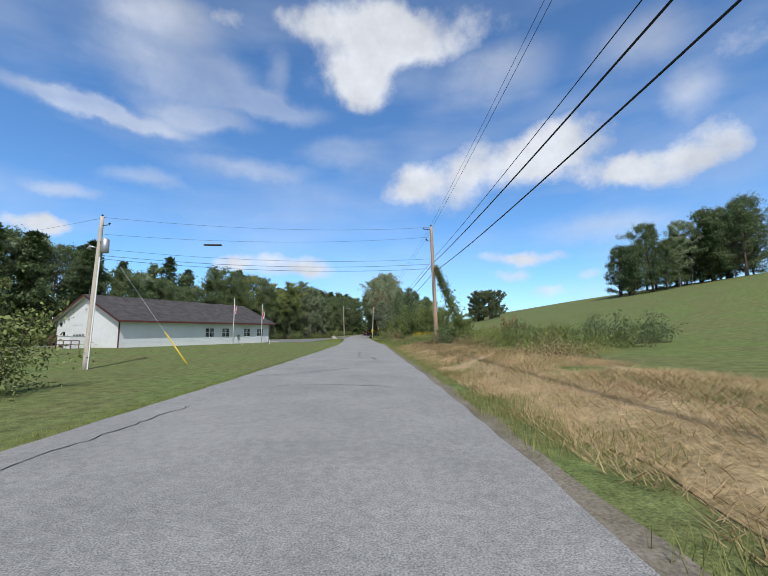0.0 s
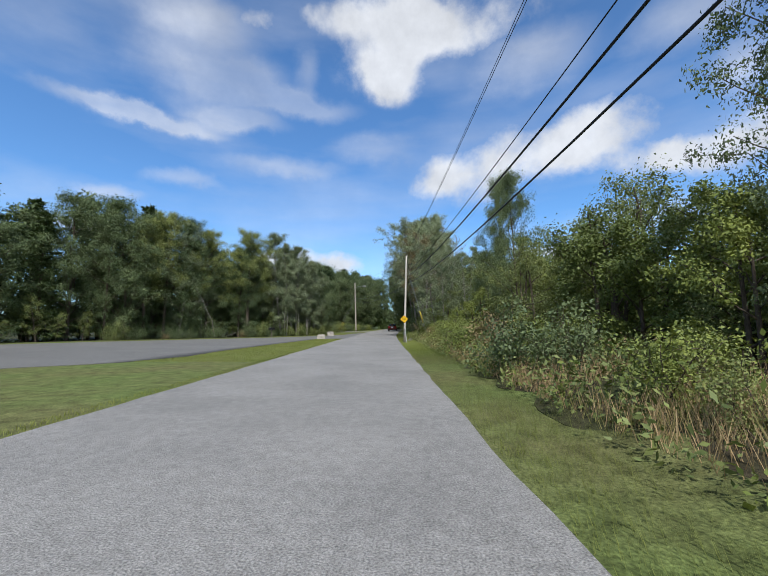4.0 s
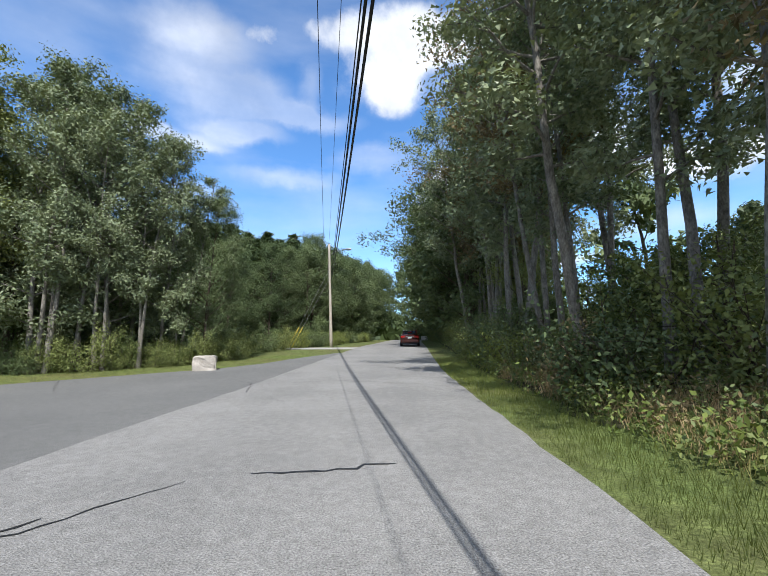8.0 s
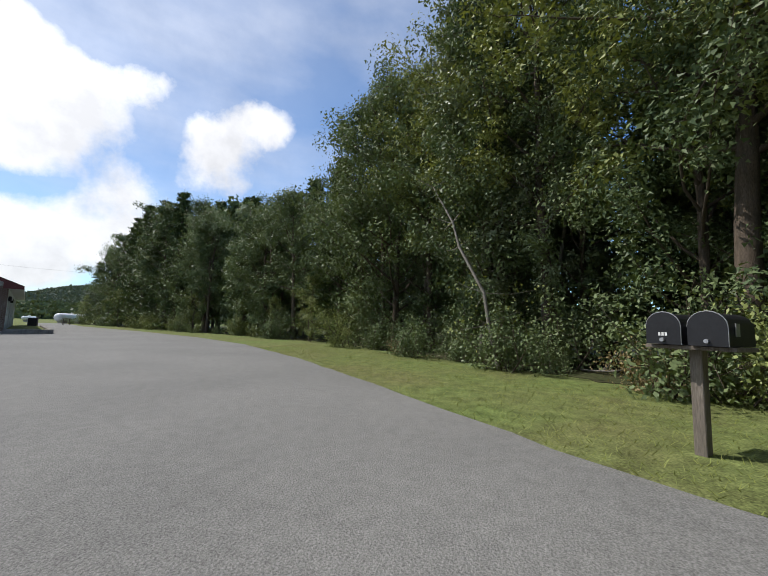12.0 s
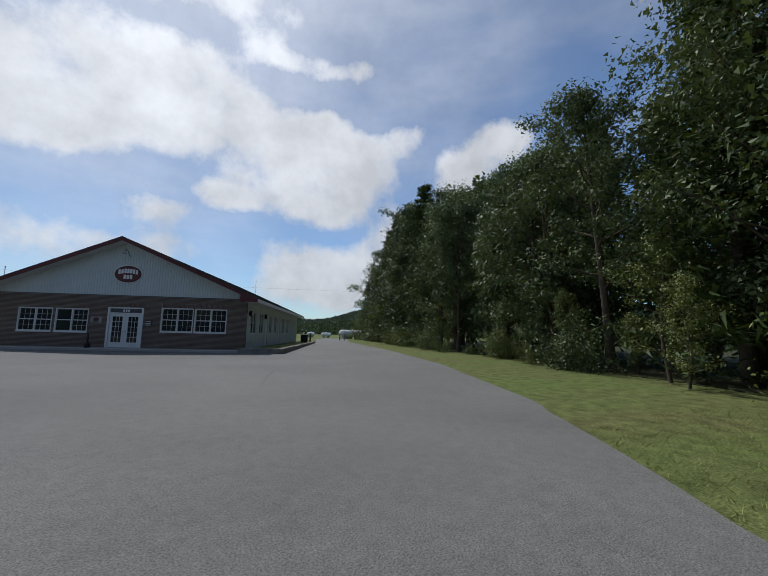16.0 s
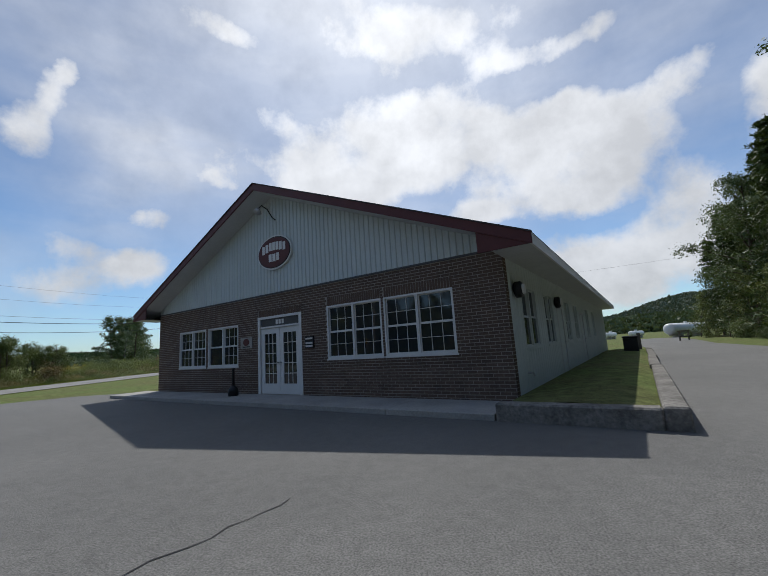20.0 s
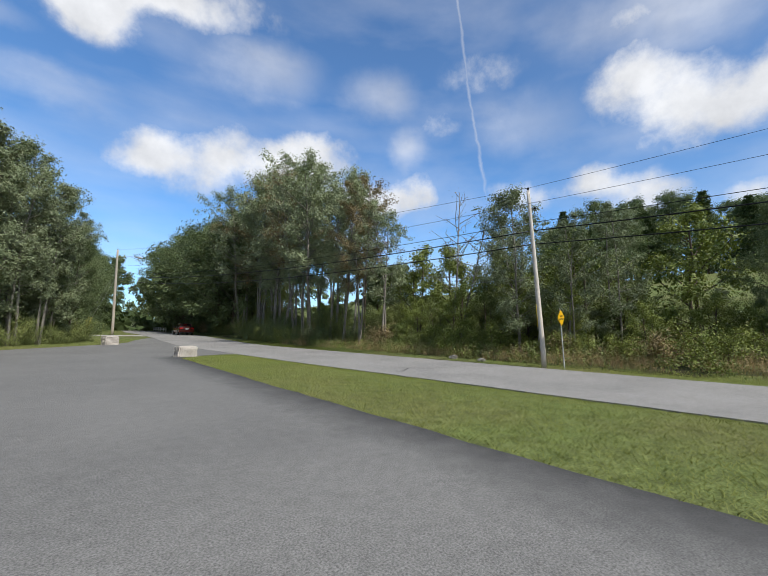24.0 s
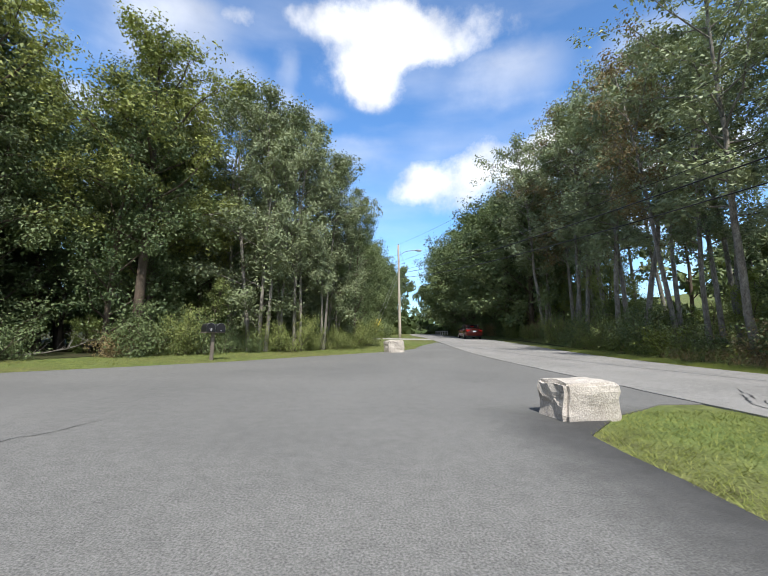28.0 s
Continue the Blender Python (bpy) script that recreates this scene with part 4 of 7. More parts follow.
def make_woods():
    rnd = random.Random(5)
    # the woods north and west of the lot; the left of this line is the wood
    edge = [(-61, 24), (-54.5, 45), (-46.5, 65), (-42.5, 78), (-37.5, 88.5), (-31.5, 95), (-26, 101), (-22.6, 106), (-19.6, 110)]
    def tall(y):
        return float(np.interp(y, [24, 36, 46, 57, 65, 69, 76, 83, 86.5, 90, 94, 100, 110], [12.5, 15.0, 18.5, 17.5, 16.2, 14.0, 13.4, 12.4, 16.8, 17.5, 17.5, 14.0, 11.5]))
    for i, (x, y, nx, ny) in enumerate(along(edge, 3.4, rnd)):
        west = y < 90
        d = rnd.uniform(1.6, 3.2) + (0 if west else 1.0)
        key = (["pine2", "pine", "pine2", "maple", "pine2", "pine"] if y < 62 else ["maple2", "maple", "pine2", "maple2"])[i % (6 if y < 62 else 4)] if west else ["near", "near2", "near", "aspen", "near"][i % 5]
        grow(key, x + nx * d, y + ny * d, tall(y) * rnd.uniform(0.88, 1.03), wide=rnd.uniform(0.85, 1.1), group="trees of the wood edge")
    for x, y, nx, ny in along(edge, 3.4, rnd):
        d = rnd.uniform(4.0, 7)
        key = rnd.choice(["mid", "mid", "mid2", "far2"] if y < 86 else ["near", "near", "aspen"])
        grow(key, x + nx * d, y + ny * d, tall(y) * rnd.uniform(0.9, 1.08), group="trees deep in the wood")
    for x, y, nx, ny in along(edge[:5], 4.6, rnd):
        d = rnd.uniform(13, 17)
        grow(rnd.choice(["farpine", "farpine", "farpine", "far2"]), x + nx * d, y + ny * d, rnd.uniform(17.5, 21.5), group="trees deep in the wood")
    for depth, step in ((10.5, 4.0),):
        for x, y, nx, ny in along(edge, step, rnd):
            d = depth + rnd.uniform(-2.0, 2.0)
            grow(rnd.choice(["mid", "farpine", "farpine", "farpine"]), x + nx * d, y + ny * d, tall(y) * rnd.uniform(0.98, 1.16), group="trees deep in the wood")
    for x, y, nx, ny in along(edge, 2.3, rnd):
        d = rnd.uniform(-0.3, 1.6)
        key = rnd.choice(["bush2", "bush2", "bush", "sapling"] if y < 92 else ["bush2", "bush2", "bush2", "drybush"])
        grow(key, x + nx * d, y + ny * d, rnd.uniform(0.7, 2.4) if key != "sapling" else rnd.uniform(3.0, 6.0), group="undergrowth of the wood edge")
    for x, y, nx, ny in along(edge[3:], 2.4, rnd):
        d = rnd.uniform(1.8, 4.5)
        grow(rnd.choice(["bush2", "dark", "sapling"] if y < 92 else ["bush2", "dark", "bush2"]), x + nx * d, y + ny * d, rnd.uniform(1.8, 4.0), group="undergrowth of the wood edge")
    for depth in (9.0, 13.0):
        for x, y, nx, ny in along(edge[4:], 3.2, rnd):
            d = depth + rnd.uniform(-1.5, 1.5)
            grow(rnd.choice(["mid", "mid", "pine2"]), x + nx * d, y + ny * d, rnd.uniform(9, 12), group="trees deep in the wood")
    # taller trees standing over them
    for key, x, y, h, w in (("near2", -30.5, 100.9, 16.0, 1.1), ("aspen2", -32.8, 98.4, 16.8, 1.1), ("near2", -25.8, 104.1, 16.8, 1.15), ("yellow", -27.4, 105.6, 15.2, 1.0), ("aspen", -21.8, 107.3, 16.8, 1.2), ("aspen2", -23.6, 108.8, 17.8, 1.1), ("aspen2", -19.8, 108.7, 15.0, 1.2), ("aspen", -20.9, 110.4, 15.4, 1.15), ("aspen2", -18.3, 109.9, 12.8, 1.1), ("near", -16.7, 111.4, 10.2, 0.85), ("aspen", -17.4, 110.6, 11.2, 1.0), ("near", -36.4, 93.4, 18.2, 1.05), ("near", -40.0, 89.6, 18.0, 0.95), ("maple", -29.0, 107.6, 15.0, 0.8), ("near2", -34.2, 97.4, 18.0, 1.0)):
        grow(key, x, y, h, wide=w, group="trees of the wood edge")
    # pale birch stems at the corner of the drive, and a leaning trunk
    for x, y, h, t in ((-21.2, 106.3, 14.5, 10), (-20.2, 107.2, 14.5, 120), (-19.2, 107.7, 13.0, 200), (-18.4, 108.7, 12.0, 310)):
        grow("poplar", x, y, h, t)
    # low growth round their feet
    skirt = random.Random(19)
    for x, y, nx, ny in along([(-25.2, 102.6), (-22.4, 105.0), (-20.3, 106.2), (-18.1, 107.9), (-16.5, 109.8), (-15.8, 112.4), (-16.0, 116.0)], 0.85, skirt):
        key = skirt.choice(["bush", "bush2", "dark", "bush", "sapling"])
        d = skirt.uniform(0.0, 1.1)
        grow(key, x + nx * d, y + ny * d, skirt.uniform(0.9, 2.3) if key != "sapling" else skirt.uniform(2.2, 4.2), wide=skirt.uniform(0.7, 1.0), group="undergrowth of the wood edge")
    lean = thing("leaning_trunk", pose(-28.1, 99.3, 0.0), "pale leaning thin trunk with a few bare branches", "tree")
    rg = np.random.default_rng(77)
    g = Geo()
    pts = [Vector((0, 0, 0)), Vector((-0.18, -0.3, 1.3)), Vector((-0.3, -0.45, 2.3)), Vector((-0.75, -1.3, 3.9)), Vector((-0.95, -1.55, 4.8)), Vector((-1.45, -2.35, 6.3))]
    g.tube(pts, [0.068, 0.06, 0.055, 0.045, 0.036, 0.018], 8, cap=False)
    ends = []
    for k in range(14):
        q = pts[1 + k % 5]
        ends += limb(g, q, (rg.normal(), rg.normal() - 0.6, rg.uniform(-0.5, 0.6)), rg.uniform(0.8, 1.8), 0.02, 0.006, rg, 4, 0.3, 4)[2:]
    part("trunk", g, M["birch"], lean, smooth=True)
    ce = np.array(ends)[rg.integers(0, len(ends), 420)] + rg.normal(size=(420, 3)) * 0.22
    part("crown", quads_mesh("lean_crown", leaf_cards(ce, 0.1, rg), M["leaf_yellow"]), None, lean)
    # on along the left of the road
    road_side = [(-19.6, 110), (-18.6, 117), (-18, 126), (-17.5, 138), (-15.5, 160), (-13, 200)]
    def side(y):
        return float(np.interp(y, [110, 116, 121, 130, 140, 165, 200], [8.0, 8.8, 10.2, 12.6, 15.2, 18.0, 20.0]))
    for x, y, nx, ny in along(road_side, 3.2, rnd):
        d = rnd.uniform(0.8, 3)
        grow(rnd.choice(["near", "pine2", "maple2", "near"]), x + nx * d, y + ny * d, side(y) * rnd.uniform(0.85, 1.03), group="trees of the wood edge")
    for depth in (7, 13, 20):
        for x, y, nx, ny in along(road_side, 4.6, rnd):
            grow(rnd.choice(["maple2", "pine2", "mid", "farpine"]), x + nx * depth + rnd.uniform(-2, 2), y + ny * depth, (side(y) + depth * 0.22) * rnd.uniform(0.88, 1.04), group="trees deep in the wood")
    for x, y, nx, ny in along([(-18.6, 111.5), (-17.2, 116), (-16.6, 122), (-15.6, 130), (-15.2, 140), (-13.6, 160)], 1.5, rnd):
        grow(rnd.choice(["bush", "ybush", "bush2", "bush"]), x + rnd.uniform(-0.8, 0.6), y, rnd.uniform(1.2, 2.4), group="undergrowth of the wood edge")
    # the road's end
    for i in range(24):
        grow(rnd.choice(["far2", "farpine", "far"]), rnd.uniform(-26, 30), rnd.uniform(204, 240), rnd.uniform(16, 23), group="trees deep in the wood")
    # right of the road
    def stand(y):
        return float(np.interp(y, [92, 94, 96, 98, 100, 103, 106, 110, 116, 121, 126, 137, 160], [11.2, 13.0, 13.6, 14.2, 15.4, 16.5, 18.4, 19.4, 20.0, 19.0, 16.0, 17.5, 20.0]))
    for i, y in enumerate(np.arange(92.6, 175, 2.2)):
        x = float(right_edge(y)) + rnd.uniform(2.7, 4.6)
        key = ["poplar", "brown", "poplar2", "poplar", "poplar2"][i % 5] if y < 122 else rnd.choice(["maple", "maple2", "mid", "maple2"])
        grow(key, x, float(y), stand(y) * rnd.uniform(0.9, 1.02), wide=rnd.uniform(1.0, 1.25), group="roadside poplars")
    for i, y in enumerate(np.arange(111, 180, 2.9)):
        x = float(right_edge(y)) + rnd.uniform(6, 9.5)
        grow(rnd.choice(["poplar", "poplar2", "brown", "mid2"]), x, float(y), stand(y - 1.5) * rnd.uniform(0.92, 1.06), wide=0.95, group="roadside poplars")
    for y in np.arange(119, 190, 4.5):
        grow(rnd.choice(["far2", "mid"]), float(right_edge(y)) + rnd.uniform(10, 16), float(y), rnd.uniform(11, 15), group="trees deep in the wood")
    grow("red", 1.0, 96.4, 10.5, wide=0.75)
    grow("dead", 2.1, 88.0, 11.0)
    for y in np.arange(113, 140, 2.6):
        grow(rnd.choice(["sapling", "small", "viny"]), float(right_edge(y)) + rnd.uniform(4.0, 7.0), float(y), rnd.uniform(4.0, 6.5), group="roadside thicket")
    # the thicket before them, with low gaps
    def low(y):
        return float(np.interp(y, [70, 73, 78.5, 80.5, 86, 88.5, 97], [1, 0.58, 0.58, 1, 1, 0.72, 0.68]))
    for i, y in enumerate(np.arange(54, 97, 3.2)):
        x = float(right_edge(y)) + rnd.uniform(6.4, 8.4)
        grow(["small", "viny", "aspen2", "small", "viny"][i % 5], x, float(y), rnd.uniform(4.2, 6.4) * low(y), group="roadside thicket")
    for i, y in enumerate(np.arange(49, 170, 1.35)):
        x = float(right_edge(y)) + rnd.uniform(1.9, 3.9)
        key = rnd.choice(["bush", "bush2", "ybush", "bush2", "bush", "sapling", "bush2", "drybush", "bush"] if y < 112 else ["bush2", "bush", "drybush"])
        key = "ybush" if 60 < y < 92 and key == "bush2" else key
        grow(key, x, float(y), (rnd.uniform(0.8, 1.6) if y < 91 else rnd.uniform(1.3, 2.6)) if key != "sapling" else rnd.uniform(2.0, 3.2), group="roadside thicket")
    for i, y in enumerate(np.arange(51, 97, 1.7)):
        key = rnd.choice(["bush", "viny", "sapling", "small"])
        key = "viny" if 60 < y < 92 and key == "small" else key
        grow(key, float(right_edge(y)) + rnd.uniform(5.2, 8.5), float(y), (rnd.uniform(2.5, 3.2) if key == "bush" else rnd.uniform(3.2, 4.8)) * low(y), group="roadside thicket")
    for i, y in enumerate(np.arange(70, 110, 3.0)):
        grow("small" if y < 92 else "mid", float(right_edge(y)) + rnd.uniform(10, 13), float(y), rnd.uniform(3.2, 5.2) * low(y), group="roadside thicket")
    deep = random.Random(41)
    for i, y in enumerate(np.arange(57, 92, 1.5)):
        grow(["viny", "small", "viny", "dark", "viny", "small"][i % 6], float(right_edge(y)) + deep.uniform(3.6, 6.6), float(y), deep.uniform(2.7, 4.3) * low(y), wide=deep.uniform(0.9, 1.15), group="roadside thicket")
    for i, y in enumerate(np.arange(93, 113, 1.25)):
        grow(["viny", "small", "bush", "dark"][i % 4], float(right_edge(y)) + deep.uniform(4.2, 7.2), float(y), deep.uniform(2.2, 3.6), group="roadside thicket")
    for y in np.arange(95, 112, 2.6):
        grow("small", float(right_edge(y)) + deep.uniform(8.5, 11), float(y), deep.uniform(2.4, 3.4), group="roadside thicket")
    for key, x, y, h, w in (("near", 2.6, 66.2, 7.6, 0.62), ("near", 3.0, 70.8, 9.2, 0.6), ("aspen", 2.6, 79.4, 7.6, 1.1), ("aspen2", 0.4, 82.9, 8.3, 1.25), ("aspen", 1.1, 80.6, 7.0, 1.1), ("aspen", 2.6, 84.4, 8.8, 1.1), ("poplar2", 0.5, 97.2, 13.2, 1.05), ("poplar2", 1.6, 100.4, 15.2, 1.1), ("poplar", 1.2, 104.0, 16.8, 1.1), ("aspen2", 5.0, 86.5, 8.0, 1.1), ("near", 4.2, 55.8, 8.2, 0.68), ("near", 3.2, 74.6, 6.0, 0.8)):
        grow(key, x, y, h, wide=w, group="roadside thicket")
    for x, y, h in ((3.4, 47.0, 3.0), (5.0, 47.6, 3.3), (6.6, 49.4, 3.6), (4.4, 50.2, 3.8), (7.8, 52.0, 3.8), (8.6, 55.5, 5.0)):
        grow("dark", x, y, h, group="roadside thicket")
    grow("small", 6.9, 51.6, 5.3, wide=0.78)
    grow("viny", 5.6, 56.0, 4.2)
    grow("dark", 6.0, 54.0, 4.6)
    for y, h in ((77.5, 6.4), (81.8, 6.8), (86.2, 6.2), (90.0, 7.0), (94.0, 7.4), (72.5, 6.0)):
        grow("viny", float(right_edge(y)) + 7.6, y, h, group="roadside thicket")
    grow("bush", 5.4, 50.5, 2.6)
    grow("bush", 6.6, 49.0, 2.2)
    for i in range(34):
        y = rnd.uniform(19, 35.5)
        grow(rnd.choice(["bush", "bush2", "bush", "ybush"]), 7.6 + 9 * rnd.uniform(0, 1) ** 1.3, y, rnd.uniform(1.0, 1.7), group="brush by the road")
    # brush by the first pole, and a bush on the lawn's edge
    for x, y, k, h in ((5.0, 27.5, "bush2", 1.9), (5.9, 25.5, "bush", 1.4), (6.4, 23.8, "ybush", 1.2), (7.2, 22.5, "bush", 1.3), (7.4, 24.5, "drybush", 1.3), (8.6, 21.5, "bush2", 1.2), (5.2, 30.5, "bush", 1.4), (6.2, 29, "bush2", 1.5), (4.4, 33, "bush", 1.0), (9.5, 20.5, "drybush", 1.1), (6.5, 32.0, "ybush", 1.0), (8.2, 27.5, "bush", 1.2), (7.0, 36, "bush", 1.0), (8.5, 34, "ybush", 1.1)):
        grow(k, x, y, h, group="brush by the road")
    grow("dark", 5.7, 27.2, 2.3, wide=0.9)
    grow("redbush", 9.0, 25.6, 2.1)
    grow("redbush", 9.5, 26.4, 1.7)
    grow("bush", -9.3, 8.4, 2.9, wide=0.9)
    grow("bush", -10.6, 8.8, 2.9)
    grow("small", -11.6, 9.2, 3.4)
    # hedge beyond the field to the south-east
    for i in range(28):
        k = i / 27
        grow(rnd.choice(["mid", "mid", "mid2"]), 25 + 20 * k + rnd.uniform(-2, 2), 15 - 22 * k + rnd.uniform(-2, 2), rnd.uniform(6.0, 10.0), group="hedge across the field")
    # trees on the rise
    for i in range(64):
        a, d = radians(36.0 + 31 * rnd.uniform(0, 1) ** 1.2), rnd.uniform(122, 148)
        grow(rnd.choice(["mid", "maple2", "mid", "mid2", "pine2"]), math.sin(a) * d, 14 + math.cos(a) * d, rnd.uniform(15, 24) * (0.75 if a < radians(39) else 1), group="trees on the rise")
    for i in range(9):
        grow("far", 38.5 + rnd.uniform(-5.5, 5.5), 139 + rnd.uniform(-4, 4), rnd.uniform(9.5, 12), group="trees on the rise")


make_woods()

# ---- the office building: local x along the brick front, y towards the back ----
WIDE, DEEP, TOP, APEX = 13.7, 23.2, 3.05, 6.3
house = thing("office_building", pose(-18.94, 62.24, 0, 0, 0, 153.43), "long low office building, brown brick front, pale metal sides, shingle roof", "building")
SLOPE = (APEX - 3.07) / 7.55


def roof_z(x):
    return APEX - abs(x - WIDE / 2) * SLOPE


def holed(u0, u1, z0, z1, holes):
    """Rectangles of a wall round its openings."""
    us = sorted({u0, u1, *(h[0] for h in holes), *(h[1] for h in holes)})
    zs = sorted({z0, z1, *(h[2] for h in holes), *(h[3] for h in holes)})
    return [(a, b, c, d) for a, b in zip(us, us[1:]) for c, d in zip(zs, zs[1:]) if not any(h[0] <= a and b <= h[1] and h[2] <= c and d <= h[3] for h in holes)]


def wall_slab(cells, put, thick):
    """One connected wall from its cells: put(u, z, depth) places a corner."""
    at, bm = {}, bmesh.new()

    def corner(u, z, d):
        key = (round(u, 4), round(z, 4), d)
        if key not in at:
            at[key] = bm.verts.new(put(u, z, d))
        return at[key]
    sides = {}
    for a, b, c, d in cells:
        loop = [(a, c), (b, c), (b, d), (a, d)]
        bm.faces.new([corner(u, z, 0.0) for u, z in loop])
        bm.faces.new([corner(u, z, thick) for u, z in reversed(loop)])
        for p, q in zip(loop, loop[1:] + loop[:1]):
            key = frozenset(((round(p[0], 4), round(p[1], 4)), (round(q[0], 4), round(q[1], 4))))
            sides.setdefault(key, []).append((p, q))
    for pairs in sides.values():
        if len(pairs) == 1:
            (p, q), = pairs
            bm.faces.new([corner(*q, 0.0), corner(*p, 0.0), corner(*p, thick), corner(*q, thick)])
    bmesh.ops.recalc_face_normals(bm, faces=bm.faces)
    return bm


FRONT_WINDOWS = [(1.55, 3.3, 0.95, 2.25), (3.45, 5.15, 0.95, 2.25), (9.0, 10.75, 1.05, 2.42), (10.82, 12.6, 1.05, 2.42)]
FRONT_DOOR = (6.15, 8.05, 0.12, 2.38)
WEST_WINDOWS = [(1.03, 2.42, 1.05, 2.42), (3.35, 4.55, 1.05, 2.42), (6.6, 7.7, 1.05, 2.42), (8.6, 9.7, 1.05, 2.42), (12.4, 13.6, 1.05, 2.42), (15.2, 16.4, 1.05, 2.42)]
WEST_DOORS = [(5.15, 6.05, 0.15, 2.1), (10.4, 11.3, 0.15, 2.1)]
EAST_WINDOWS = [(1.42, 2.84, 1.0, 2.28), (4.15, 5.46, 1.0, 2.28), (8.1, 9.45, 1.0, 2.3), (10.75, 12.2, 1.0, 2.3)]
REAR_DOORS = [(6.9, 9.9, 0.05, 2.7), (11.3, 12.2, 0.05, 2.1)]


def wall_front():
    g = wall_slab(holed(0, WIDE, 0.0, TOP, FRONT_WINDOWS + [FRONT_DOOR]), lambda u, z, d: (u, d, z), 0.2)
    part("front_wall", g, M["mortar"], house, "mortar wall behind the bricks")
    # courses of brick, the openings left free, soldier bricks over the windows
    bw, bh, joint = 0.193, 0.055, 0.013
    brick = mesh_from("brick", Geo().box(-bw / 2, bw / 2, -0.005, 0.02, -bh / 2, bh / 2), M["brick"])
    rest = Geo()
    z, row = 0.045, 0
    while z < TOP - 0.02:
        x = (0.0 if row % 2 else -(bw + joint) / 2) + bw / 2
        while x - bw / 2 < WIDE - 0.03:
            lo, hi = max(0.0, x - bw / 2), min(WIDE, x + bw / 2)
            blocked = False
            for a, b, c, d in FRONT_WINDOWS + [FRONT_DOOR]:
                top = d + (0.2 if d > 2.3 else 0.0)
                if z + bh / 2 > c and z - bh / 2 < top and hi > a - 0.001 and lo < b + 0.001:
                    if lo < a - 0.05:
                        hi = a
                    elif hi > b + 0.05:
                        lo = b
                    else:
                        blocked = True
            if not blocked and hi - lo > 0.03:
                if 8.6 < x < 13.55 and z < 0.86 and hi - lo > bw - 0.005:
                    ob = part("brick", brick, None, house)
                    ob.location = (x, 0, z)
                else:
                    rest.box(lo, hi, -0.005 + 0.0015 * math.sin(x * 91 + z * 57), 0.0, z - bh / 2, z + bh / 2)
            x += bw + joint
        for y0, y1 in ((0.0, 0.09), (0.103, 0.196)) if row % 2 else ((0.0, 0.196),):
            rest.box(WIDE, WIDE + 0.005, y0, y1, z - bh / 2, z + bh / 2)
            rest.box(-0.005, 0.0, y0, y1, z - bh / 2, z + bh / 2)
        z += bh + joint
        row += 1
    for a, b, c, d in FRONT_WINDOWS[2:] + [FRONT_DOOR]:
        x = a + 0.03
        over = 0.045 - bh / 2 + (bh + joint) * math.ceil((d + 0.2 - 0.045 + bh / 2) / (bh + joint)) - joint
        while x < b - 0.02:
            rest.box(x, min(b, x + bh), -0.007, 0.0, d + 0.004, over)
            x += bh + joint
    tagged(part("brickwork", rest, M["brick"], house, "courses of brown brick"), kind="stuff")


def ribbed(g, u0, u1, bottom, top, ribs, depth, put):
    """Ribbed metal sheet; bottom and top give its edge heights at u."""
    n = max(1, round((u1 - u0) / ribs))
    prof = [(0, 0), (0.35, 0), (0.5, 1), (0.8, 1), (0.95, 0)]
    us = [(u0 + (u1 - u0) * (i + f) / n, d * depth) for i in range(n) for f, d in prof] + [(u1, 0)]
    v = [put(u, d, bottom(u)) for u, d in us] + [put(u, d, top(u)) for u, d in us]
    k = len(us)
    g.add(v, [(i, i + 1, i + 1 + k, i + k) for i in range(k - 1)])


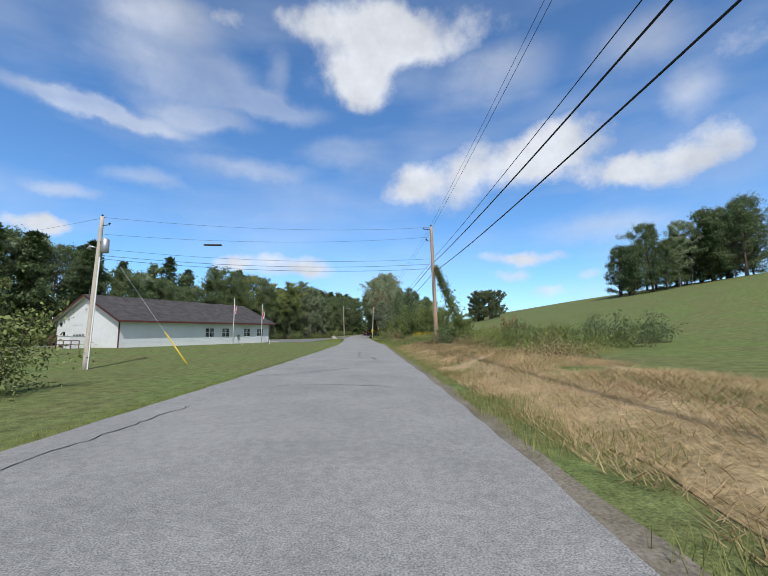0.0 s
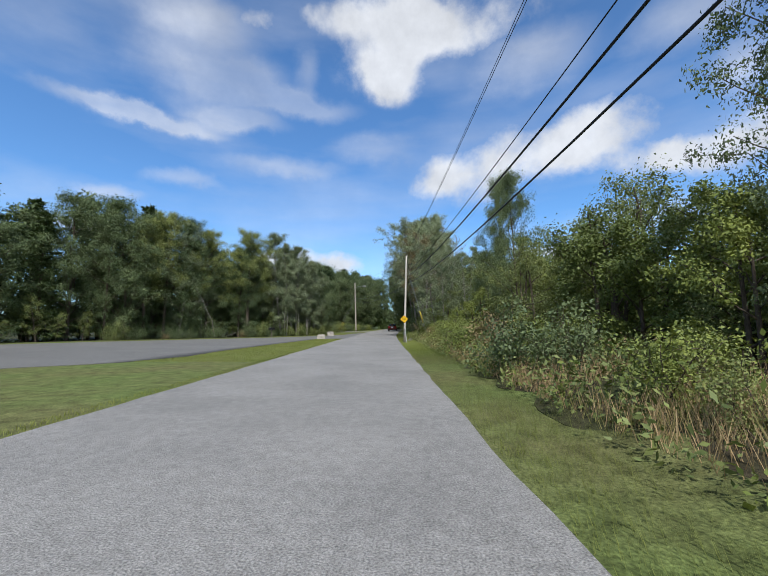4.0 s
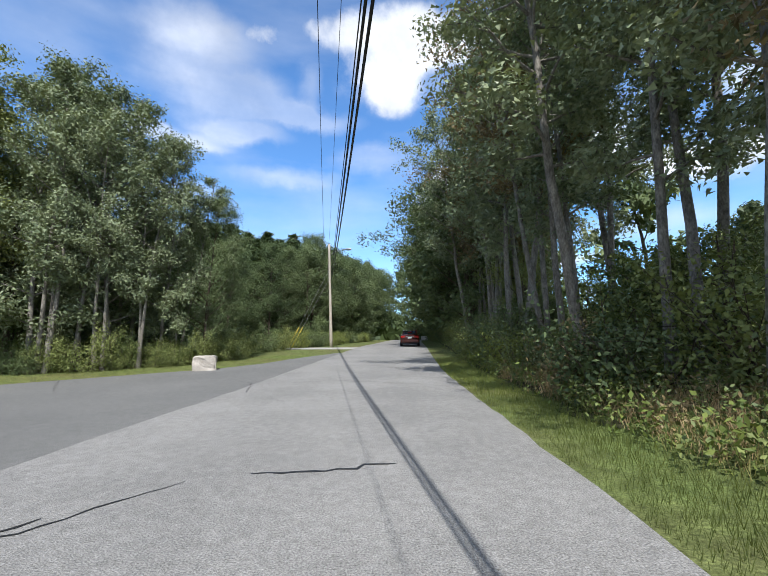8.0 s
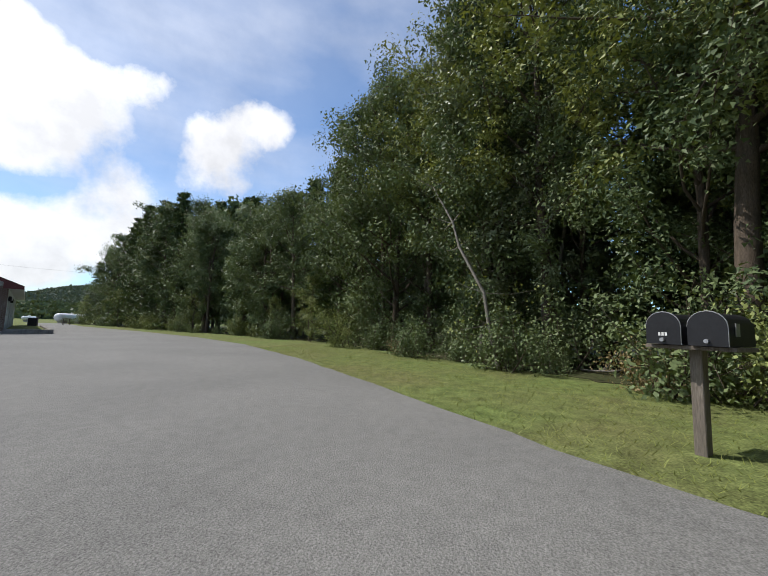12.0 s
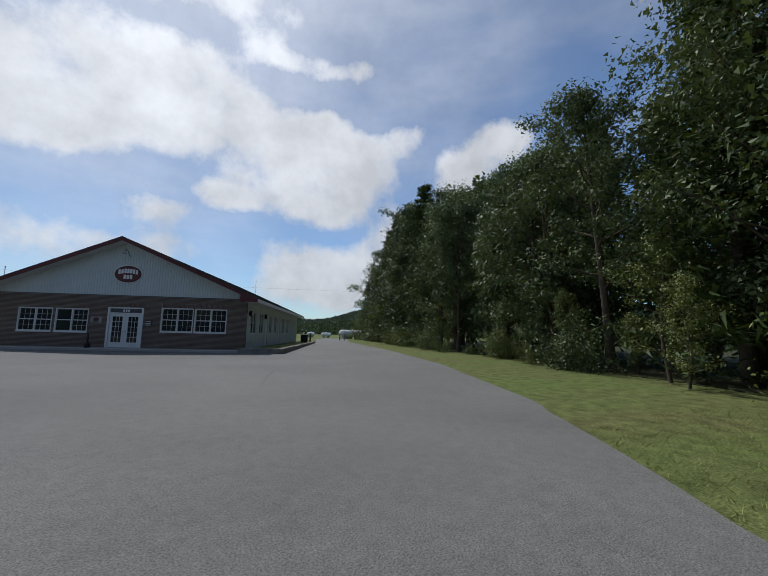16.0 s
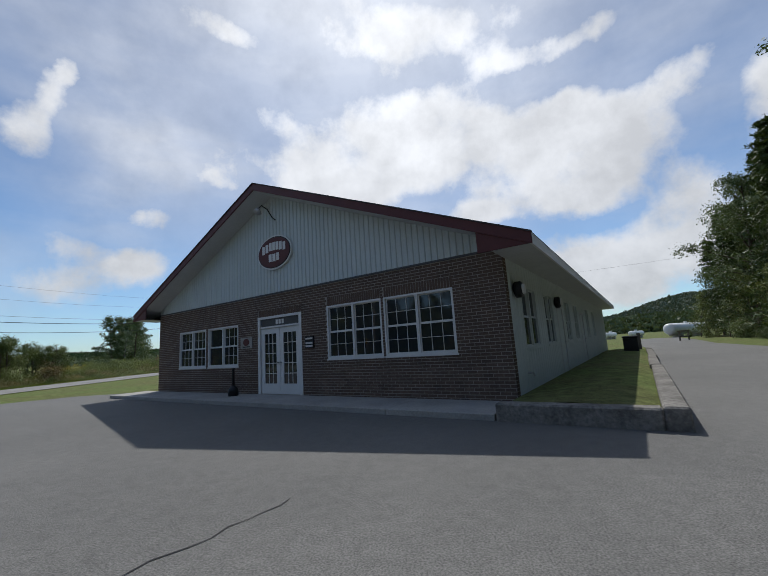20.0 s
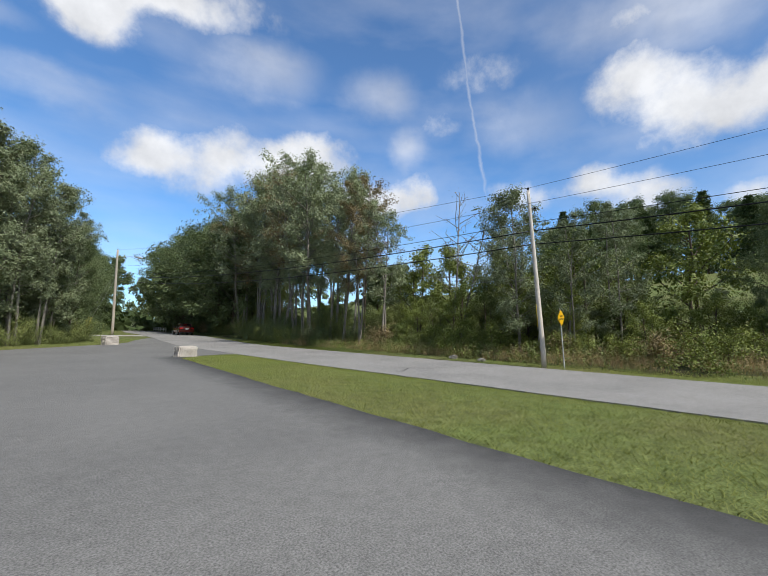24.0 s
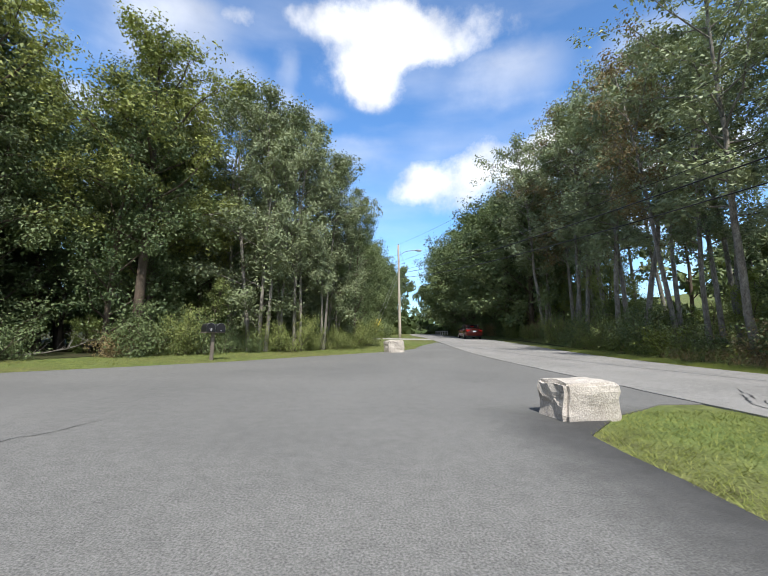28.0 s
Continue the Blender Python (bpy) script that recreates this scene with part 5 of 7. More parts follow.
def wall_sides():
    g = Geo()
    g.extrude([(0, TOP), (WIDE, TOP), (WIDE, roof_z(WIDE) - 0.12), (WIDE / 2, APEX - 0.12), (0, roof_z(0) - 0.12)], 1, 0.02, 0.2)
    part("gable_wall", g, M["siding"], house)
    g = Geo()
    ribbed(g, 0.0, WIDE, lambda u: TOP - 0.03, lambda u: roof_z(u) - 0.13, 0.15, 0.022, lambda u, d, z: (u, 0.018 - d, z))
    part("flashing", Geo().box(-0.01, WIDE + 0.01, -0.03, -0.002, TOP - 0.035, TOP + 0.01), M["pole_grey"], house, "dark metal flashing under the siding")
    part("gable_siding", g, M["siding"], house, "blue-grey ribbed metal gable siding")
    # west wall, grey; east wall and back, white
    g = wall_slab(holed(0.2, DEEP, 0.0, roof_z(0) - 0.1, WEST_WINDOWS + WEST_DOORS), lambda u, z, d: (WIDE - d, u, z), 0.18)
    part("west_wall", g, M["siding"], house)
    g = Geo()
    for a, b, c, d in holed(0.2, DEEP, 0.1, roof_z(0) - 0.14, WEST_WINDOWS + WEST_DOORS):
        ribbed(g, a, b, lambda u, c=c: c, lambda u, d=d: d, 0.23, 0.016, lambda u, dd, z: (WIDE + 0.004 + dd, u, z))
    part("west_siding", g, M["siding"], house, "blue-grey ribbed metal siding")
    g = wall_slab(holed(0.2, DEEP, 0.0, roof_z(0) - 0.1, EAST_WINDOWS), lambda u, z, d: (d, u, z), 0.18)
    part("east_wall", g, M["white_wall"], house)
    g = Geo()
    ribbed(g, 0.2, DEEP, lambda u: 0.03, lambda u: 0.5, 0.23, 0.005, lambda u, d, z: (-0.004 - d, u, z))
    g.box(-0.02, -0.002, 0.2, DEEP, 0.5, 0.53)
    part("wainscot", g, M["white"], house, "white ribbed metal wainscot")
    part("rear_wall", wall_slab(holed(0.18, WIDE - 0.18, 0.0, 2.8, REAR_DOORS), lambda u, z, d: (u, DEEP - d, z), 0.18), M["white"], house)
    g = Geo()
    g.extrude([(0.18, 2.8), (WIDE - 0.18, 2.8), (WIDE - 0.18, roof_z(WIDE) - 0.12), (WIDE / 2, APEX - 0.12), (0.18, roof_z(0) - 0.12)], 1, DEEP - 0.18, DEEP)
    part("rear_gable", g, M["white"], house)
    for nm, x, y in (("corner_trim", -0.012, -0.012), ("corner_trim", WIDE - 0.1, DEEP - 0.09), ("corner_trim", -0.012, DEEP - 0.09)):
        part(nm, Geo().box(x, x + 0.11, y + (0.06 if y < 0 else 0), y + 0.11, 0.02, 3.3), M["red_trim"] if y > 1 else M["white"], house)


def wall_roof():
    lo, hi = -0.65, DEEP + 0.5
    for side in (-1, 1):
        cx = WIDE / 2
        deck = Geo().extrude([(cx, APEX - 0.015), (cx + side * 7.53, 3.075), (cx + side * 7.53, 3.0), (cx, APEX - 0.1)], 1, lo + 0.01, hi - 0.01)
        slope = part("roof_slope", deck, M["soffit"], house, "roof slope of dark grey asphalt shingles")
        # rows of shingles, each a little proud of the one above
        rows = 46
        for i in range(rows):
            a0, a1 = 7.55 * i / rows, 7.55 * (i + 1) / rows + 0.03
            z0, z1 = APEX - a0 * SLOPE + 0.002, APEX - a1 * SLOPE + 0.018
            part("shingle_course", Geo().add([(cx + side * a0, lo, z0), (cx + side * a0, hi, z0), (cx + side * a1, hi, z1), (cx + side * a1, lo, z1), (cx + side * a1, hi, z1 - 0.02), (cx + side * a1, lo, z1 - 0.02)], [(0, 1, 2, 3), (3, 2, 4, 5)]), M["roof"], slope)
        # rake boards front and back, the eave board and the flat soffit
        for y0, y1 in ((lo - 0.03, lo + 0.01), (hi - 0.01, hi + 0.03)):
            part("rake_board", Geo().extrude([(cx, APEX + 0.02), (cx + side * 7.58, 3.07), (cx + side * 7.58, 2.86), (cx, APEX - 0.2)], 1, y0, y1), M["red_trim"], house)
            part("drip_edge", Geo().extrude([(cx, APEX + 0.035), (cx + side * 7.59, 3.085), (cx + side * 7.59, 3.055), (cx, APEX + 0.005)], 1, y0 - 0.02, y1), M["black"] if side < 0 else M["roof"], house)
        x = cx + side * 7.56
        part("eave_board", Geo().box(x - 0.02, x + 0.02, lo, hi, 2.86, 3.06), M["red_trim"] if side < 0 else M["white"], house)
        part("soffit", Geo().box(min(cx + side * 6.85, x), max(cx + side * 6.85, x), lo, hi, 2.87, 2.89), M["soffit"], house)
        part("rake_soffit", Geo().extrude([(cx, APEX - 0.17), (cx + side * 7.5, 2.95), (cx + side * 7.5, 2.92), (cx, APEX - 0.2)], 1, lo + 0.01, 0.0), M["soffit"], house, "pale grey soffit under the gable overhang")
        part("eave_return", Geo().extrude([(cx + side * 6.6, 2.87), (cx + side * 7.56, 2.87), (cx + side * 7.56, 3.05), (cx + side * 6.6, 3.42)], 1, lo - 0.005, lo + 0.02), M["red_trim"], house)
    part("ridge_cap", Geo().extrude([(WIDE / 2 - 0.16, APEX - 0.05), (WIDE / 2, APEX + 0.03), (WIDE / 2 + 0.16, APEX - 0.05)], 1, lo, hi), M["roof"], house)


def window_unit(w, h, plain_left=False):
    """A pair of double-hung sashes with glazing bars, seen from -y, its lower left corner at the origin."""
    fr = Geo()
    t = 0.045
    for a, b, c, d in ((0, t, 0, h), (w - t, w, 0, h), (t, w - t, h - t, h), (t, w - t, 0, t), (w / 2 - 0.03, w / 2 + 0.03, t, h - t)):
        fr.box(a, b, -0.03, 0.09, c, d)
    sashes = []
    for k, (a, b) in enumerate(((t, w / 2 - 0.03), (w / 2 + 0.03, w - t))):
        for j, (c, d) in enumerate(((t, h / 2), (h / 2, h - t))):
            y = 0.0 if j == 0 else 0.025
            s, bars = Geo(), Geo()
            r = 0.025
            for p, q, u, v in ((a, a + r, c, d), (b - r, b, c, d), (a + r, b - r, d - r, d), (a + r, b - r, c, c + r)):
                s.box(p, q, y, y + 0.03, u, v)
            if not (plain_left == 2 or (plain_left and k == 0)):
                for i in (1, 2):
                    x = a + (b - a) * i / 3
                    bars.box(x - 0.0055, x + 0.0055, y + 0.006, y + 0.02, c + r, d - r)
                z = (c + d) / 2
                bars.box(a + r, b - r, y + 0.007, y + 0.019, z - 0.0055, z + 0.0055)
            sashes.append((s, bars, Geo().box(a + r, b - r, y + 0.02, y + 0.026, c + r, d - r)))
    return fr, sashes, Geo().box(-0.02, w + 0.02, -0.045, 0.09, -0.04, 0.0)


UNIT = {}


def set_window(m, w, h, parent=house, plain_left=False, paint="white"):
    key = (round(w, 2), round(h, 2), plain_left, paint)
    if key not in UNIT:
        fr, sashes, sill = window_unit(w, h, plain_left)
        UNIT[key] = (mesh_from("window_frame", fr, M[paint]), [(mesh_from("sash", s, M[paint]), mesh_from("glazing_bar", b, M[paint]) if b.v else None, mesh_from("pane", p, M["glass"])) for s, b, p in sashes], mesh_from("window_sill", sill, M[paint]))
    fr, sashes, sill = UNIT[key]
    win = part("window", fr, None, parent, "double-hung window with glazing bars")
    win.matrix_basis = m
    for s, b, p in sashes:
        part("sash", s, None, win)
        if b:
            part("glazing_bar", b, None, win)
        part("pane", p, None, win)
    part("window_sill", sill, None, win)


def openings():
    for i, (a, b, c, d) in enumerate(FRONT_WINDOWS):
        set_window(pose(a, 0.02, c), b - a, d - c, plain_left=(i == 1))
    for a, b, c, d in WEST_WINDOWS:
        set_window(pose(WIDE - 0.01, a, c, 0, 0, 90), b - a, d - c, plain_left=2, paint="siding")
    for a, b, c, d in EAST_WINDOWS:
        set_window(pose(0.01, b, c, 0, 0, -90), b - a, d - c)
    # the room behind the panes
    part("inner_wall", Geo().box(0.5, WIDE - 0.5, 1.6, 1.7, 0.0, TOP), M["soffit"], house)
    part("inner_floor", Geo().box(0.2, WIDE - 0.2, 0.21, DEEP - 0.2, 0.02, 0.08), M["concrete"], house)
    part("inner_ceiling", Geo().box(0.2, WIDE - 0.2, 0.21, DEEP - 0.2, 2.7, 2.76), M["soffit"], house)
    # front door: two glazed leaves in a frame, with a number board above
    a, b, c, d = FRONT_DOOR
    g = Geo()
    for p, q, u, v in ((a, a + 0.11, c, d), (b - 0.11, b, c, d), (a + 0.11, b - 0.11, d - 0.07, d), (a + 0.11, b - 0.11, 2.03, 2.08)):
        g.box(p, q, -0.02, 0.12, u, v)
    frame_ob = part("door_frame", g, M["white"], house)
    part("number_board", Geo().box(a + 0.11, b - 0.11, 0.03, 0.06, 2.08, d - 0.07), M["pole_grey"], frame_ob)
    for i in range(3):
        part("number_bar", Geo().box(a + 0.78 + 0.13 * i, a + 0.87 + 0.13 * i, 0.022, 0.03, 2.13, 2.26), M["white"], frame_ob)
    mid = (a + b) / 2
    for s, (x0, x1) in ((-1, (a + 0.12, mid - 0.004)), (1, (mid + 0.004, b - 0.12))):
        leaf = Geo()
        y0, y1 = 0.02, 0.065
        st = 0.15
        for p, q, u, v in ((x0, x0 + st, c + 0.01, 2.02), (x1 - st, x1, c + 0.01, 2.02), (x0 + st, x1 - st, 1.86, 2.02), (x0 + st, x1 - st, c + 0.01, 0.42)):
            leaf.box(p, q, y0, y1, u, v)
        lf = part("door", leaf, M["white"], house, "white door leaf with small glass lights")
        bars = Geo()
        for i in (1, 2):
            x = x0 + st + (x1 - x0 - 2 * st) * i / 3
            bars.box(x - 0.009, x + 0.009, y0 + 0.008, y1 - 0.01, 0.42, 1.86)
        for i in range(1, 5):
            z = 0.42 + 1.44 * i / 5
            bars.box(x0 + st, x1 - st, y0 + 0.009, y1 - 0.011, z - 0.009, z + 0.009)
        part("glazing_bar", bars, M["white"], lf)
        part("pane", Geo().box(x0 + st, x1 - st, 0.042, 0.05, 0.42, 1.86), M["glass"], lf)
        hx = mid + s * 0.07
        part("door_handle", Geo().tube([(hx, -0.035, 1.0), (hx, -0.035, 1.04)], 0.028, 10).box(hx - 0.02, hx + 0.02, -0.03, 0.02, 1.0, 1.03), M["metal"], lf, "round metal door knob")
    for a, b, c, d in WEST_DOORS:
        dr = part("door", Geo().box(WIDE - 0.06, WIDE - 0.005, a, b, c, d), M["siding"], house, "grey metal side door", bevel=0.006)
        part("door_frame", Geo().box(WIDE - 0.02, WIDE + 0.03, a - 0.06, a, c, d + 0.06).box(WIDE - 0.02, WIDE + 0.03, b, b + 0.06, c, d + 0.06).box(WIDE - 0.02, WIDE + 0.03, a, b, d, d + 0.06), M["soffit"], dr)
        part("door_handle", Geo().tube([(WIDE, b - 0.1, 1.05), (WIDE + 0.07, b - 0.1, 1.05), (WIDE + 0.07, b - 0.22, 1.05)], 0.015, 8), M["metal"], dr)
    a, b, c, d = REAR_DOORS[0]
    gd = Geo()
    for i in range(5):
        z = c + (d - c) * i / 5
        gd.box(a, b, DEEP - 0.09, DEEP - 0.03 - 0.004 * (i % 2), z + 0.008, z + (d - c) / 5)
    dr = part("garage_door", gd, M["white"], house, "white sectional garage door")
    for i in range(4):
        part("pane", Geo().box(a + 0.25 + i * 0.65, a + 0.75 + i * 0.65, DEEP - 0.032, DEEP - 0.02, 1.25, 1.55), M["glass"], dr)
    a, b, c, d = REAR_DOORS[1]
    dr = part("door", Geo().box(a, b, DEEP - 0.09, DEEP - 0.02, c, d), M["white"], house, "white rear door", bevel=0.005)
    part("pane", Geo().box(a + 0.2, b - 0.2, DEEP - 0.021, DEEP - 0.012, 1.2, 1.9), M["glass"], dr)


def fittings():
    # oval sign on the gable: rim, face and bars for the lettering
    cx, cz = 7.03, 4.27

    def oval(rx, rz, y0, y1, n=40):
        return Geo().extrude([(cx + rx * math.cos(2 * math.pi * i / n), cz + rz * math.sin(2 * math.pi * i / n)) for i in range(n)], 1, y0, y1)
    sign = part("oval_sign", oval(0.76, 0.52, -0.07, -0.01), M["white"], house, "oval red sign with white rim and white bars")
    part("sign_rim", oval(0.72, 0.48, -0.078, -0.069), M["black"], sign)
    part("sign_face", oval(0.69, 0.455, -0.086, -0.077), M["red_trim"], sign)
    for x0, x1, z0, z1 in ((-0.52, -0.4, 0.0, 0.25), (-0.36, -0.24, 0.03, 0.28), (-0.2, -0.08, 0.06, 0.31), (-0.05, 0.07, 0.06, 0.31), (0.1, 0.22, 0.05, 0.3), (0.25, 0.37, 0.03, 0.28), (0.41, 0.52, 0.0, 0.24), (-0.22, -0.09, -0.27, -0.04), (-0.05, 0.08, -0.28, -0.05), (0.12, 0.24, -0.27, -0.04)):
        part("letter_bar", Geo().box(cx + x0, cx + x1, -0.096, -0.085, cz + z0, cz + z1), M["white"], sign)
    # gooseneck lamp over the sign
    neck = part("gooseneck_lamp", Geo().tube([(cx, 0.0, 5.3), (cx, -0.12, 5.35), (cx, -0.3, 5.55), (cx, -0.5, 5.62), (cx, -0.62, 5.5)], 0.018, 8), M["black"], house, "dark gooseneck sign lamp", smooth=True)
    part("lamp_shade", Geo().tube([(cx, -0.62, 5.52), (cx, -0.63, 5.46), (cx, -0.66, 5.36)], [0.03, 0.07, 0.13], 14), M["metal"], neck, smooth=True)
    # small boards beside the door
    pl = part("plaque", Geo().box(5.3, 5.88, -0.03, -0.008, 1.48, 1.82), M["concrete"], house, "pale plaque with a red round mark", bevel=0.004)
    part("plaque_mark", Geo().extrude([(5.59 + 0.15 * math.cos(i * 0.314), 1.67 + 0.11 * math.sin(i * 0.314)) for i in range(20)], 1, -0.037, -0.029), M["red_trim"], pl)
    part("plaque_bar", Geo().box(5.42, 5.76, -0.037, -0.029, 1.515, 1.545), M["black"], pl)
    nb = part("notice_board", Geo().box(8.2, 8.52, -0.05, -0.008, 1.36, 1.68), M["black"], house, "small black and white notice board", bevel=0.004)
    for z in (1.62, 1.5, 1.42):
        part("notice_bar", Geo().box(8.23, 8.49, -0.056, -0.049, z - 0.025, z + 0.02), M["white"], nb)
    # wall lamps and boxes on the sides
    for y in (0.55, 4.9):
        wl = part("wall_lamp", Geo().tube([(WIDE + 0.02, y, 2.25), (WIDE + 0.05, y, 2.25), (WIDE + 0.16, y, 2.25), (WIDE + 0.2, y, 2.25)], [0.1, 0.17, 0.17, 0.12], 16), M["black"], house, "round dark wall lamp", smooth=True)
        part("lamp_glass", Geo().tube([(WIDE + 0.2, y - 0.02, 2.25), (WIDE + 0.24, y - 0.02, 2.25)], [0.11, 0.1], 16), M["white"], wl)
    mt = part("meter_box", Geo().box(-0.16, -0.025, 6.4, 6.7, 0.85, 1.35), M["metal"], house, "grey electric meter box", bevel=0.008)
    part("meter", Geo().tube([(-0.16, 6.55, 1.15), (-0.26, 6.55, 1.15)], 0.09, 14), M["glass"], mt)
    part("conduit", Geo().tube([(-0.07, 6.55, 0.86), (-0.07, 6.55, 0.1)], 0.03, 8), M["metal"], mt)
    part("faucet", Geo().tube([(WIDE + 0.02, 0.9, 0.55), (WIDE + 0.12, 0.9, 0.55), (WIDE + 0.14, 0.9, 0.48)], 0.018, 8), M["metal"], house)
    part("outlet_box", Geo().box(-0.07, -0.022, 0.6, 0.72, 0.2, 0.3).box(-0.07, -0.022, 0.95, 1.07, 0.2, 0.3), M["metal"], house)
    em = part("round_emblem", Geo().extrude([(12.6 + 0.3 * math.cos(i * 0.314), 2.9 + 0.3 * math.sin(i * 0.314)) for i in range(20)], 1, DEEP + 0.005, DEEP + 0.03), M["black"], house, "round dark emblem on the rear gable")
    part("antenna", Geo().tube([(WIDE / 2 + 2, DEEP - 1, 5.2), (WIDE / 2 + 2, DEEP - 1, 7.2)], 0.015, 6), M["metal"], house, "thin roof antenna")
    part("vent_pipe", Geo().tube([(WIDE / 2, DEEP + 0.02, 4.6), (WIDE / 2, DEEP + 0.12, 4.6), (WIDE / 2, DEEP + 0.14, 4.4)], 0.06, 8), M["metal"], house)


wall_front(), wall_sides(), wall_roof(), openings(), fittings()
HOUSE = pose(-18.94, 62.24, 0, 0, 0, 153.43)


def house_thing(name, x, y, z, label, category, turn=0, group="", kind=""):
    return thing(name, HOUSE @ pose(x, y, z, 0, 0, turn), label, category, group, kind)


# front walk, raised grass strip and its curb
walkway = house_thing("front_walk", 0, 0, 0, "raised concrete walk before the brick front", "walkway", kind="structure")
for i in range(7):
    x0 = -0.9 + i * 2.083
    part("slab", Geo().box(x0, x0 + 2.073, -1.3, -0.014, -0.05, 0.12), M["concrete"], walkway, bevel=0.012)
strip = house_thing("grass_strip", 0, 0, 0, "raised strip of grass beside the building", "lawn", kind="structure")
g = Geo()
nx, ny = 8, 40
vs = [(13.72 + 2.15 * i / nx, -1.06 + 22.3 * j / ny, 0.2 + 0.1 * math.sin(math.pi * i / nx) * (1 - 0.3 * j / ny) - 0.04 * (i == nx) - 0.12 * j / ny) for j in range(ny + 1) for i in range(nx + 1)]
g.add(vs, [(j * (nx + 1) + i, j * (nx + 1) + i + 1, (j + 1) * (nx + 1) + i + 1, (j + 1) * (nx + 1) + i) for j in range(ny) for i in range(nx)])
part("turf", g, M["lawn"], strip, smooth=True)
curb = house_thing("retaining_curb", 0, 0, 0, "weathered grey concrete curb round the grass strip", "curb")
rnd = random.Random(3)
for i in range(9):
    y0 = -1.3 + i * 2.5
    j = rnd.uniform(-0.03, 0.03)
    part("curb_stone", Geo().box(15.85 + j, 16.13 + j, y0, y0 + 2.47, -0.06, 0.31 - 0.014 * i + rnd.uniform(-0.02, 0.02)), M["dark_stone"], curb, bevel=0.025)
part("curb_stone", Geo().box(13.7, 15.83, -1.32, -1.06, -0.06, 0.29), M["dark_stone"], curb, bevel=0.025)
bin_ob = house_thing("waste_bin", 15.2, 18.0, 0.12, "dark square waste bin on the grass strip", "bin")
part("bin_body", Geo().box(-0.35, 0.35, -0.35, 0.35, 0, 0.75), M["black"], bin_ob, bevel=0.03)
part("lid", Geo().box(-0.38, 0.38, -0.38, 0.38, 0.75, 0.85), M["black"], bin_ob, bevel=0.03)
post_ob = house_thing("fence_post", 15.6, 20.5, 0.0, "weathered wooden post at the end of the curb", "post")
part("post", Geo().box(-0.09, 0.09, -0.09, 0.09, 0, 1.1), M["post_wood"], post_ob, bevel=0.015)
ash = house_thing("ash_stand", 5.55, -0.45, 0.12, "black slim ash stand by the door", "ash stand")
part("base", Geo().tube([(0, 0, 0), (0, 0, 0.2), (0, 0, 0.3)], [0.15, 0.14, 0.05], 16), M["black"], ash, smooth=True)
part("stem", Geo().tube([(0, 0, 0.3), (0, 0, 0.75), (0, 0, 0.8)], [0.04, 0.035, 0.05], 10), M["black"], ash, smooth=True)
box_ob = house_thing("white_enclosure", 5.0, 25.2, 0.0, "white painted utility enclosure behind the building", "enclosure")
part("panel", Geo().box(-1.3, 1.3, -0.9, 0.9, 0, 1.35), M["white"], box_ob, bevel=0.02)
part("cap", Geo().box(-1.34, 1.34, -0.94, 0.94, 1.35, 1.4), M["white"], box_ob)
for i in range(2):
    rp = house_thing("bollard", 7.6 + i * 1.5, 25.6, 0.0, "red steel guard bollard behind the building", "bollard", group="bollards behind the building")
    part("post", Geo().tube([(0, 0, 0), (0, 0, 1.45), (0, 0, 1.5)], [0.09, 0.09, 0.05], 12), M["red_trim"], rp, smooth=True)
rail = house_thing("pipe_rail", 1.0, 26.4, 0.0, "dark red pipe rail behind the building", "railing")
for i in range(4):
    part("rail_post", Geo().tube([(i * 1.6, 0, 0), (i * 1.6, 0, 0.9)], 0.045, 8), M["red_trim"], rail)
for z in (0.45, 0.88):
    part("rail_bar", Geo().tube([(0, 0, z), (4.8, 0, z)], 0.04, 8), M["red_trim"], rail)

# ---- poles and wires ----
def pole_thing(x, y, foot, top, label, wood="pole", r=0.15, butt=0.0):
    ob = thing("utility_pole", pose(x, y, foot), label, "utility pole")
    dx, dy, h = top
    k = 12
    pts = [(dx * i / k, dy * i / k, h * i / k - (0.3 if i == 0 else 0)) for i in range(k + 1)]
    part("shaft", Geo().tube(pts, [r * (1 - 0.3 * i / k) for i in range(k + 1)], 14), M[wood], ob, smooth=True)
    return ob


def insulator(parent, p, h=0.14):
    x, y, z = p
    part("insulator", Geo().tube([(x, y, z), (x, y, z + h * 0.4), (x, y, z + h * 0.45), (x, y, z + h * 0.8), (x, y, z + h)], [0.02, 0.02, 0.05, 0.06, 0.03], 10), M["black"], parent, smooth=True)


def crossarm(parent, z, out, dx=0.0, dy=0.0):
    part("bracket", Geo().tube([(dx, dy, z), (dx + out, dy, z + 0.05), (dx + out * 1.4, dy, z + 0.05)], 0.025, 6), M["black"], parent)
    insulator(parent, (dx + out * 1.4, dy, z + 0.05))


